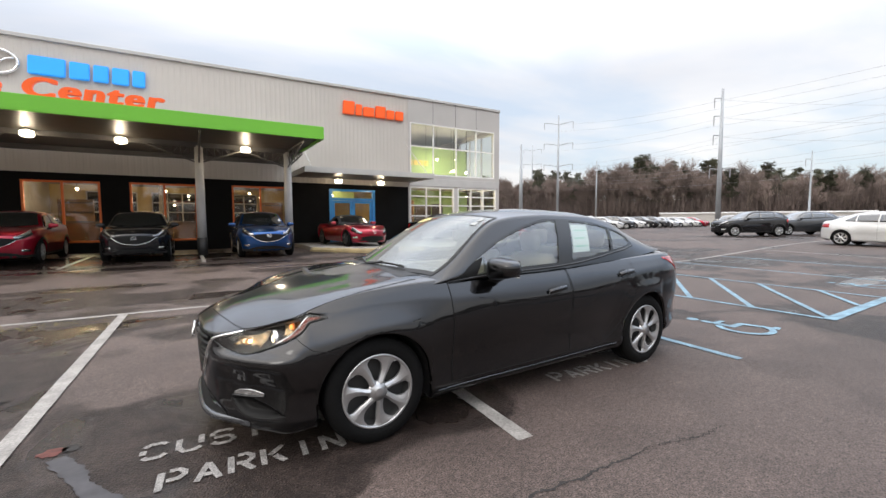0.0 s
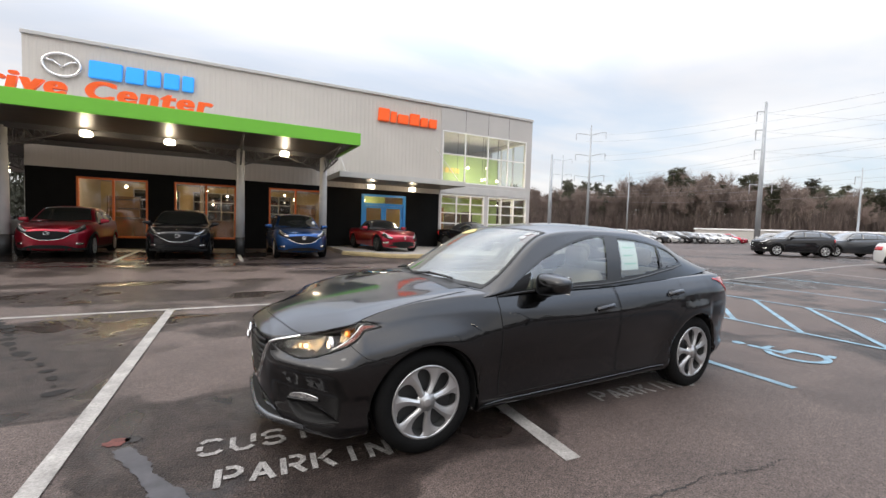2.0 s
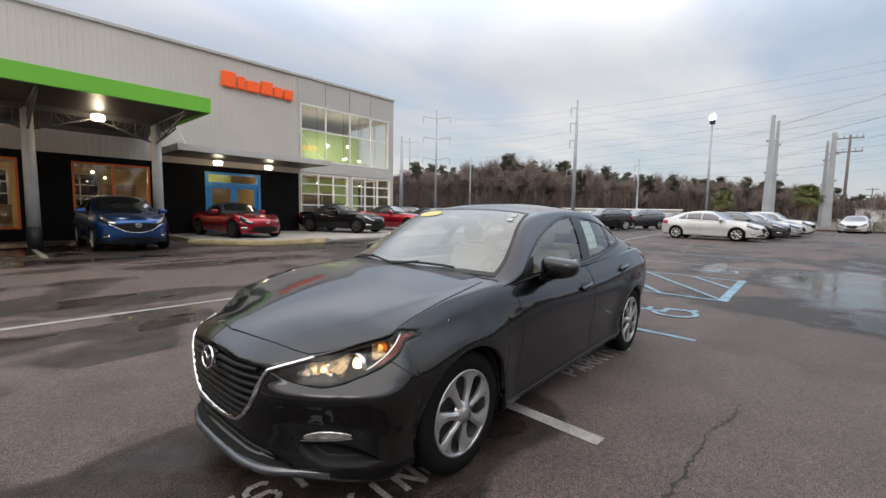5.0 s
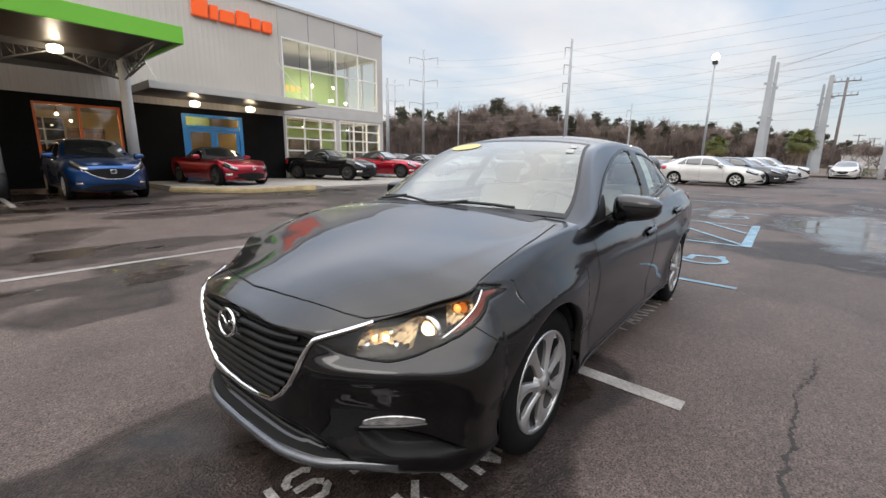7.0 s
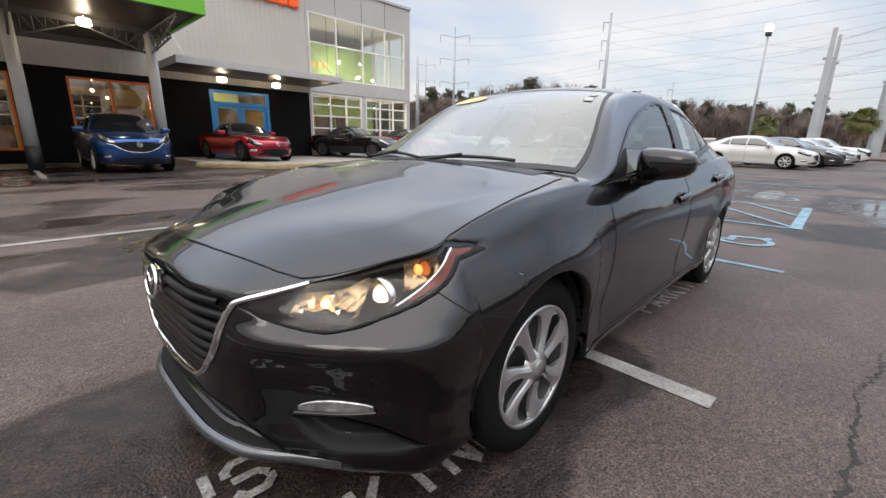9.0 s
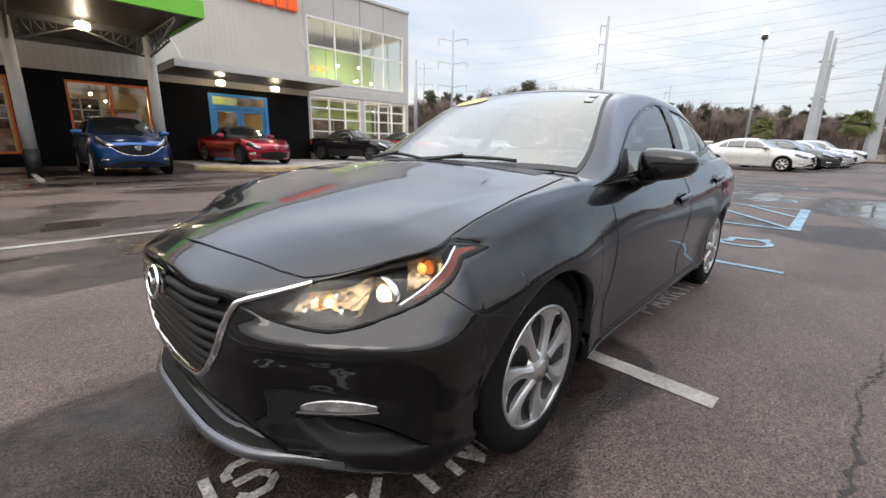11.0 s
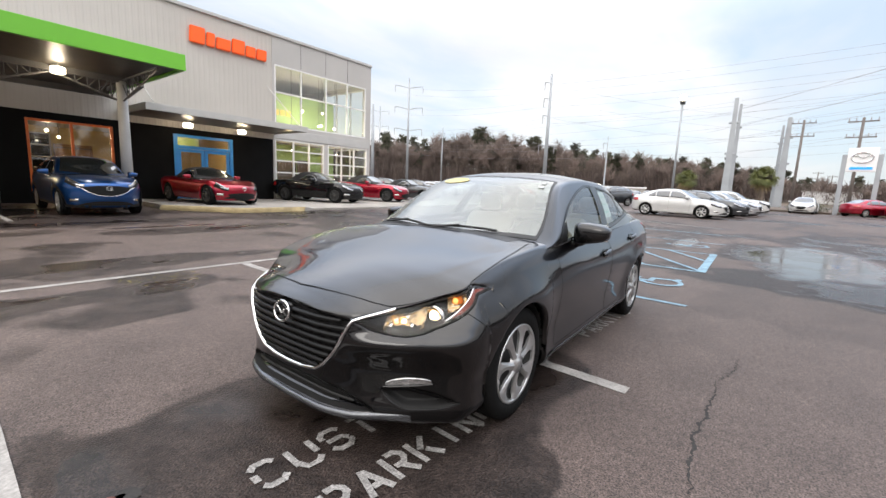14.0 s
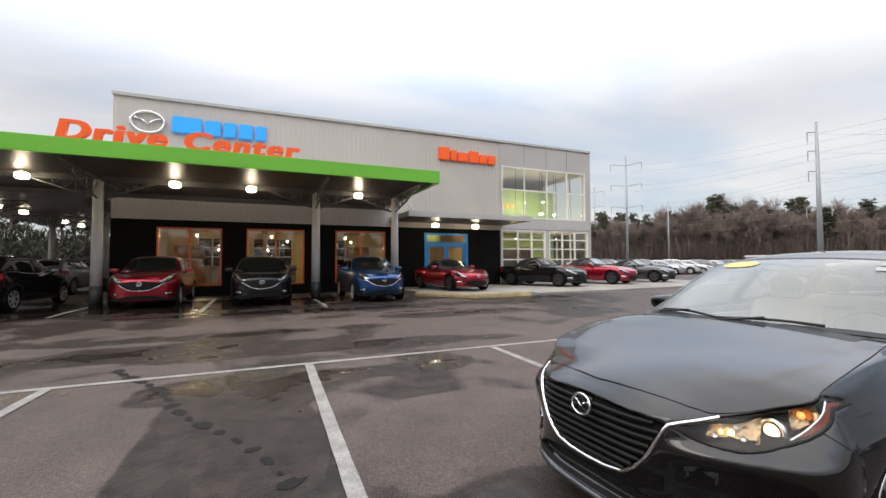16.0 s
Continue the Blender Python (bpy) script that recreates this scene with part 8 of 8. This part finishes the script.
def pine_tree(seed, h):
    """A tall pine: bare trunk, limbs and tufts of needles."""
    rng = random.Random(seed)
    t = thing("pine_tree", "tall dark green pine in the wood", "tree", "pines")
    bm = bmesh.new()
    lf = bmesh.new()
    tube(bm, (0, 0, 0), (0.1, 0.05, h * 0.95), h * 0.014, h * 0.004, 7, cap=False)
    for i in range(26):
        z = h * rng.uniform(0.45, 0.97)
        a = rng.uniform(0, 6.283)
        ln = h * 0.16 * (1.15 - (z / h - 0.45) / 0.62) * rng.uniform(0.6, 1.1)
        p = Vector((0, 0, z))
        q = p + Vector((math.cos(a) * ln, math.sin(a) * ln, ln * rng.uniform(0.0, 0.5)))
        tube(bm, p, q, 0.05, 0.015, 4, cap=False)
        for _ in range(9):
            c = p.lerp(q, rng.uniform(0.35, 1.05)) + Vector((rng.uniform(-0.5, 0.5), rng.uniform(-0.5, 0.5), rng.uniform(-0.25, 0.4)))
            for _ in range(11):
                d = Vector((rng.uniform(-1, 1), rng.uniform(-1, 1), rng.uniform(-0.6, 1))).normalized()
                k = d.orthogonal().normalized() * 0.09
                lf.faces.new([lf.verts.new(v) for v in (c - k, c + k, c + d * rng.uniform(0.3, 0.6))])
    part("trunk", bm, M["bark"], t, smooth=True)
    part("crown", lf, M["pine"], t)
    return t


def woods():
    """Belts of trees along the far edge of the lot."""
    rng = random.Random(11)
    bares = [bare_tree(s, 10.5) for s in range(5)]
    pines = [pine_tree(s, 12) for s in range(3)]
    height = curve([(-12, 0.035), (-5, 0.035), (3, 0.06), (10, 0.072), (15, 0.075), (20, 0.084), (26, 0.10), (30, 0.108), (36, 0.112), (40, 0.10), (44, 0.095), (52, 0.09)])
    used = set()
    n = 0
    for ring, dist in enumerate((118, 132, 148)):
        az = -14.0
        while az < 56:
            d = dist + rng.uniform(-5, 5)
            x, y = far_place(az, d)
            h = (height(az) * 118 + 1.3) * d / 118 * rng.uniform(0.85, 1.2)
            piney = rng.random() < (0.30 if az < 32 else 0.14)
            src = rng.choice(pines if piney else bares)
            base = 12 if piney else 10.5
            k = h / base * (1.0 if piney else 0.93)
            m = pose(x, y, 0.1, 0, 0, rng.uniform(0, 360)) @ Matrix.Diagonal((k, k, k, 1))
            if src not in used:
                used.add(src)
                src.matrix_basis = m
            else:
                c = copy_thing(src, Matrix())
                c.matrix_basis = m
            n += 1
            az += rng.uniform(0.5, 0.9)
    # the wood behind the showroom and the side canopy
    az = 72.0
    while az < 150:
        d = rng.uniform(62, 80)
        x, y = far_place(az, d)
        src = rng.choice(pines + pines + bares)
        k = rng.uniform(0.8, 1.1)
        c = copy_thing(src, Matrix())
        c.matrix_basis = pose(x, y, 0.1, 0, 0, rng.uniform(0, 360)) @ Matrix.Diagonal((k, k, k, 1))
        az += rng.uniform(0.8, 1.5)
    # the belt behind, across the road
    az = 165.0
    while az < 342:
        d = rng.uniform(75, 100)
        x, y = far_place(az, d)
        c = copy_thing(rng.choice(pines + bares), Matrix())
        k = rng.uniform(0.8, 1.15) * (1 - 0.4 * smooth01(az, 325, 342))
        c.matrix_basis = pose(x, y, 0.1, 0, 0, rng.uniform(0, 360)) @ Matrix.Diagonal((k, k, k, 1))
        az += rng.uniform(0.9, 1.8)
    # saplings and brush that close the wood
    bm = bmesh.new()
    for n_brush, a0, a1, d0, d1, top in ((110000, -14, 56, 112, 170, 5.2), (30000, 160, 345, 70, 105, 4.5)):
        for _ in range(n_brush):
            az = rng.uniform(a0, a1)
            x, y = far_place(az, rng.uniform(d0, d1))
            h = top * rng.uniform(0.25, 1.0) * (1.0 if a0 > 0 else 0.3 + 0.7 * smooth01(az, -3, 9))
            p = Vector((x, y, rng.uniform(0, 1.5) + 0.02 * d1 * rng.random()))
            q = p + Vector((rng.uniform(-1.0, 1.0), rng.uniform(-1.0, 1.0), h))
            k = Vector((rng.uniform(-1, 1), rng.uniform(-1, 1), 0)) * 0.085
            bm.faces.new([bm.verts.new(v) for v in (p - k, p + k, q)])
    dark = bmesh.new()
    for _ in range(100000):
        x, y = far_place(rng.uniform(66, 154), rng.uniform(52, 92))
        p = Vector((x, y, rng.uniform(0, 4.5)))
        q = p + Vector((rng.uniform(-0.8, 0.8), rng.uniform(-0.8, 0.8), rng.uniform(-0.2, 1.3)))
        k = Vector((rng.uniform(-1, 1), rng.uniform(-1, 1), rng.uniform(-0.4, 0.4))) * 0.10
        dark.faces.new([dark.verts.new(v) for v in (p - k, p + k, q)])
    tagged(obj("undergrowth", dark, M["dark_brush"]), "dense dark evergreen undergrowth behind the side canopy", "undergrowth", kind="stuff")
    tagged(obj("undergrowth", bm, M["brush"]), "brown winter undergrowth at the foot of the wood", "undergrowth", kind="stuff")
    return n


def wood_floor():
    bm = bmesh.new()
    n = 60
    rows = []
    for i in range(n + 1):
        az = -16 + 75 * i / n
        rows.append([bm.verts.new((*far_place(az, d), z)) for d, z in ((104, 0.16), (116, 0.9), (160, 3.2), (240, 4.0))])
    for i in range(n):
        for j in range(3):
            bm.faces.new((rows[i][j], rows[i + 1][j], rows[i + 1][j + 1], rows[i][j + 1]))
    bmesh.ops.recalc_face_normals(bm, faces=bm.faces)
    tagged(obj("verge", bm, M["leaf_litter"]), "brown leaf-covered bank under the wood", "verge", kind="structure")


M["leaf_litter"] = mat("brown_leaf_litter", (0.11, 0.085, 0.065), 0.9, vary=0.3, scale=0.4, grain=0.3, grain_scale=3)
wood_floor()
woods()


def power_pylon(az, dist, h, arms, label, lean=0.0, r=0.3):
    """A tall tapered steel pole with pairs of curved arms and hanging insulators."""
    x, y = far_place(az, dist)
    t = thing("power_pole", label, "power pole", "power poles", pose(x, y, 0.15, 0, lean, az))
    bm = bmesh.new()
    tube(bm, (0, 0, 0), (0, 0, h), r, r * 0.42, 12)
    part("shaft", bm, M["galv"], t, smooth=True)
    for z, half, both in arms:
        for s in ((1, -1) if both else (1,)):
            bm = bmesh.new()
            p = Vector((0, 0, z))
            pts = [p + Vector((0, s * half * k, half * 0.16 * math.sin(math.pi * k * 0.5))) for k in (0, 0.35, 0.7, 1.0)]
            for a, b in zip(pts, pts[1:]):
                tube(bm, a, b, 0.07, 0.06, 6)
            part("arm", bm, M["galv"], t)
            bm = bmesh.new()
            tube(bm, pts[-1], pts[-1] - Vector((0, 0, 1.3)), 0.07, 0.05, 6)
            part("insulator", bm, M["wire"], t)
    return t


power_pylon(42.95, 92, 23.0, ((21.0, 2.9, True), (16.7, 2.9, True), (12.3, 2.9, True)), "tall grey steel power pole with three pairs of arms", r=0.32)
power_pylon(24.6, 70, 18.9, ((17.6, 0.9, False), (15.2, 0.9, False), (12.6, 0.9, False), (8.0, 1.2, True)), "tall grey steel power pole with short side arms", -1.0, r=0.36)
power_pylon(47.6, 80, 15.2, (), "plain grey steel pole beyond the car park", r=0.42)
power_pylon(38.3, 108, 15.4, ((14.0, 0.6, True),), "slim grey utility pole before the wood", r=0.22)
power_pylon(17.1, 97, 12.9, ((11.4, 0.8, False), (9.4, 0.8, False)), "slim wooden utility pole before the wood", r=0.2)
power_pylon(46.6, 150, 27, ((25, 3, True), (20, 3, True), (15, 3, True)), "distant steel power pole with three pairs of arms", r=0.35)


def strut_pole(az, dist, h, w, label):
    """A broad tapered concrete pole."""
    x, y = far_place(az, dist)
    t = thing("concrete_pole", label, "power pole", "concrete poles", pose(x, y, 0.15, 0, 0, az))
    bm = boxes((-w / 2, w / 2, -w / 2, w / 2, 0, h), bevel=0.03)
    for v in bm.verts:
        k = 1 - 0.55 * v.co.z / h
        v.co.x, v.co.y = v.co.x * k, v.co.y * k
    part("shaft", bm, M["galv"], t)
    bm = bmesh.new()
    for z in (h * 0.78, h * 0.5):
        tube(bm, (0, -w * 0.6, z), (0, w * 0.6, z), 0.12, n=8)
    part("collar", bm, M["galv"], t)


strut_pole(4.1, 58, 12.2, 0.8, "broad tapered grey power pole")
strut_pole(3.65, 60, 11.9, 0.6, "broad tapered grey power pole")
strut_pole(-0.75, 72, 11.9, 1.0, "broad tapered grey power pole")
strut_pole(-0.30, 74, 11.2, 0.6, "broad tapered grey power pole")


def wood_pole(az, dist, h, lean, label):
    x, y = far_place(az, dist)
    t = thing("utility_pole", label, "utility pole", "utility poles", pose(x, y, 0.15, lean, 0, az))
    bm = bmesh.new()
    tube(bm, (0, 0, 0), (0, 0, h), 0.18, 0.12, 10)
    part("shaft", bm, M["pole_wood"], t, smooth=True)
    for z in (h - 0.4, h - 2.0):
        bm = boxes((-0.06, 0.06, -1.2, 1.2, z - 0.06, z + 0.06))
        part("crossarm", bm, M["pole_wood"], t)
        for k in (-1.1, -0.55, 0.55, 1.1):
            bm = bmesh.new()
            tube(bm, (0, k, z + 0.08), (0, k, z + 0.4), 0.06, 0.04, 6)
            part("insulator", bm, M["wire"], t)


wood_pole(-1.9, 70, 11.2, 0, "leaning brown wooden utility pole with crossarms")
wood_pole(-6.3, 62, 10.0, 0, "brown wooden utility pole with crossarms")
wood_pole(-3.6, 160, 9.5, 0, "distant wooden utility pole")
wood_pole(-4.7, 170, 9.0, 0, "distant wooden utility pole")


def wires():
    """Sagging power lines between the poles, running on past both ends."""
    runs = []
    def end(az, d, z):
        x, y = far_place(az, d)
        return Vector((x, y, z))
    a = [end(24.6, 70, z) for z in (17.6, 15.2, 12.6, 8.2)]
    b = [end(-0.6, 72, z) for z in (11.7, 10.2, 8.8, 7.0)]
    c = [Vector((58, -46, z)) for z in (20, 18, 15.5, 13)]
    d = [end(42.95, 92, z) for z in (21.2, 16.9, 12.5, 9.5)]
    e = [end(3.5, 59, z) for z in (11.4, 9.6, 8.2, 6.4)]
    f = [Vector((30, -40, z)) for z in (21, 18.5, 16, 14)]
    for p, q in ((d, a), (a, c), (e, f), (a, b), (b, c)):
        runs += list(zip(p, q))
    # the far side's conductors and the thin lines under them
    shift = Vector((2.2, 3.4, -0.5))
    for p, q in ((d, a), (a, c), (e, f)):
        runs += [(u + shift, v + shift) for u, v in zip(p[:3], q[:3])]
    for k in range(5):
        runs.append((end(44, 110, 9.0 + 1.1 * k), end(-16, 60, 8.0 + 1.6 * k)))
    bm = bmesh.new()
    for p, q in runs:
        n = 14
        prev = None
        for i in range(n + 1):
            t = i / n
            v = p.lerp(q, t) - Vector((0, 0, (p - q).length * 0.02 * 4 * t * (1 - t)))
            if prev is not None:
                tube(bm, prev, v, 0.014, n=4, cap=False)
            prev = v
    tagged(obj("power_lines", bm, M["wire"]), "thin dark sagging power lines between poles", "power line", kind="structure")


wires()


def flood_lamp():
    """A tall lamp post with a lit floodlight head."""
    x, y, h = 33.8, 7.05, 7.6
    t = thing("lamp_post", "tall slim car park lamp post with a lit floodlight", "lamp post", m=pose(x, y, 0.2))
    bm = bmesh.new()
    tube(bm, (0, 0, 0.5), (0, 0, h), 0.09, 0.06, 10)
    part("pole", bm, M["galv"], t, smooth=True)
    bm = bmesh.new()
    tube(bm, (0, 0, 0), (0, 0, 0.6), 0.28, 0.26, 14)
    part("footing", bm, M["concrete"], t)
    head = part("lamp_head", boxes((-0.16, 0.01, -0.15, 0.15, h - 0.04, h + 0.22), bevel=0.03), M["black_steel"], t)
    bm = bmesh.new()
    bmesh.ops.create_uvsphere(bm, u_segments=16, v_segments=10, radius=0.21)
    for v in bm.verts:
        v.co = Vector((v.co.x * 0.8 - 0.02, v.co.y, v.co.z * 1.1 + h + 0.40))
    part("lit_glass", bm, M["flood"], head, "lit floodlight glass", smooth=True)
    part("lamp_head", boxes((0.03, 0.20, -0.15, 0.15, h - 0.04, h + 0.22), bevel=0.03), M["black_steel"], t)


flood_lamp()


def lamp_mast(x, y, h):
    """A tall mast with three lit floodlights, behind the way of the camera."""
    t = thing("lamp_mast", "tall car park mast with three lit floodlights", "lamp post", m=pose(x, y, 0.0, 0, 0, 135))
    bm = bmesh.new()
    tube(bm, (0, 0, 0), (0, 0, h), 0.13, 0.08, 12)
    part("pole", bm, M["galv"], t, smooth=True)
    part("crossarm", boxes((-1.3, 1.3, -0.05, 0.05, h - 0.1, h), bevel=0.01), M["galv"], t)
    for k in (-1.1, 0.0, 1.1):
        head = part("lamp_head", boxes((k - 0.3, k + 0.3, 0.06, 0.30, h - 0.15, h + 0.25), bevel=0.03), M["black_steel"], t)
        part("lit_glass", boxes((k - 0.25, k + 0.25, -0.04 + 0.34, 0.34, h - 0.1, h + 0.2), bevel=0.01), M["flood"], head, "lit floodlight glass")


lamp_mast(17.0, -17.0, 10.2)


def palm(az, dist, h, seed):
    rng = random.Random(seed)
    x, y = far_place(az, dist)
    t = thing("palm_tree", "short palm with a shaggy trunk and green fan fronds", "tree", "palms", pose(x, y, 0.2))
    bm = bmesh.new()
    for k in range(8):
        z0, z1 = h * 0.66 * k / 8, h * 0.66 * (k + 1) / 8
        tube(bm, (0, 0, z0), (0, 0, z1), 0.2, 0.24, 9)
    part("trunk", bm, M["bark"], t)
    lf, dead = bmesh.new(), bmesh.new()
    top = Vector((0, 0, h * 0.68))
    for i in range(110):
        a = rng.uniform(0, 6.283)
        el = rng.uniform(-1.1, 1.35)
        dst = dead if el < -0.6 else lf
        d = Vector((math.cos(a) * math.cos(el), math.sin(a) * math.cos(el), math.sin(el)))
        ln = h * rng.uniform(0.10, 0.17)
        q = top + d * ln
        side = d.cross(Vector((0, 0, 1))).normalized()
        up = side.cross(d)
        for j in range(13):
            b = radians(-84 + 14 * j)
            e = (d * math.cos(b) + side * math.sin(b)).normalized()
            reach = h * rng.uniform(0.11, 0.17)
            droop = Vector((0, 0, h * (0.03 + 0.05 * abs(math.sin(b)) + 0.03 * rng.random())))
            mid = q + e * reach * 0.55
            tip = q + e * reach - droop
            w = e.cross(up).normalized() * 0.032
            va, vb, vc, vd, ve = (dst.verts.new(v) for v in (q - w * 0.4, q + w * 0.4, mid + w, mid - w, tip))
            dst.faces.new((va, vb, vc, vd))
            dst.faces.new((vd, vc, ve))
        w = side * 0.015
        dst.faces.new([dst.verts.new(v) for v in (top - w, top + w, q + w, q - w)])
    part("dead_fronds", dead, M["palm_dry"], t, "dry brown hanging fronds")
    part("crown", lf, M["palm"], t)


palm(0.65, 47, 4.4, 1)
palm(8.0, 46, 3.9, 2)


def far_kerb():
    """A low verge with shrubs along the road side of the lot."""
    bm = bmesh.new()
    y0, y1 = 8, -40
    rows = []
    for i in range(13):
        y = y0 + (y1 - y0) * i / 12
        x = 50 - 0.1 * (y - 0)
        rows.append([bm.verts.new(v) for v in ((x, y, 0.1), (x, y, 0.36), (x + 0.2, y, 0.38), (x + 16, y, 0.4), (x + 16, y, 0.1))])
    for i in range(12):
        for j in range(4):
            bm.faces.new((rows[i][j], rows[i + 1][j], rows[i + 1][j + 1], rows[i][j + 1]))
    bmesh.ops.recalc_face_normals(bm, faces=bm.faces)
    tagged(obj("verge", bm, M["leaf_litter"]), "brown planted verge with a low kerb", "verge", kind="structure")
    rng = random.Random(4)
    for i in range(7):
        az = (-2.9, -4.0, -6.9, -8.3, 1.6, 3.0, 5.2)[i]
        x, y = far_place(az, 52)
        t = thing("shrub", "low clipped green and brown shrub on the verge", "shrub", "shrubs", pose(x, y, 0.38))
        bm = bmesh.new()
        for _ in range(420):
            d = Vector((rng.gauss(0, 0.42), rng.gauss(0, 0.55), abs(rng.gauss(0.3, 0.22))))
            k = Vector((rng.uniform(-1, 1), rng.uniform(-1, 1), rng.uniform(-1, 1))).normalized() * 0.09
            e = k.orthogonal().normalized() * 0.06
            bm.faces.new([bm.verts.new(d + v) for v in (k, e, -k)])
        part("leaves", bm, M["hedge"], t)


far_kerb()


def road_sign():
    """A big white roadside sign on two posts with a plain ring badge and a blue bar."""
    x, y = far_place(-6.75, 50)
    t = thing("road_sign", "white roadside sign with a ring badge on two tall posts", "sign", m=pose(x, y, 0.2, 0, 0, -96.75))
    part("panel", boxes((-0.95, 0.95, -0.12, 0.12, 3.75, 5.75), bevel=0.03), M["sign_white"], t)
    for s in (-1, 1):
        part("post", boxes((s * 1.1 - 0.16, s * 1.1 + 0.16, -0.14, 0.14, 0, 5.2), bevel=0.02), M["galv"], t)
    part("bar", boxes((-0.7, 0.7, -0.16, -0.121, 3.95, 4.15)), M["sign_blue"], t)
    b = emblem("badge", 0, 0, 0, 1.3, 0.85, "")
    for c in list(b.children):
        c.parent = t
        c.matrix_basis = pose(0, -0.18, 4.95)
    bpy.data.objects.remove(b)


road_sign()


def far_building(az, dist, w, h, d, label, roof_mat, wall_mat):
    x, y = far_place(az, dist)
    t = thing("low_building", label, "building", "far buildings", pose(x, y, 0.15, 0, 0, az + 90))
    part("wall", boxes((-w / 2, w / 2, 0, d, 0, h)), wall_mat, t)
    part("roof", boxes((-w / 2 - 0.2, w / 2 + 0.2, -0.2, d + 0.2, h, h + 0.25), bevel=0.03), roof_mat, t)
    for k in range(4):
        xx = -w / 2 + w * (k + 0.5) / 4
        part("window", boxes((xx - w * 0.06, xx + w * 0.06, -0.03, 0.02, h * 0.35, h * 0.75)), M["tint"], t)


far_building(21.5, 100, 30, 2.2, 8, "long low pale building before the wood", M["sign_white"], M["panel"])
far_building(-4.9, 120, 9, 3.0, 5, "small pale trailer beyond the road", M["panel"], M["sign_white"])
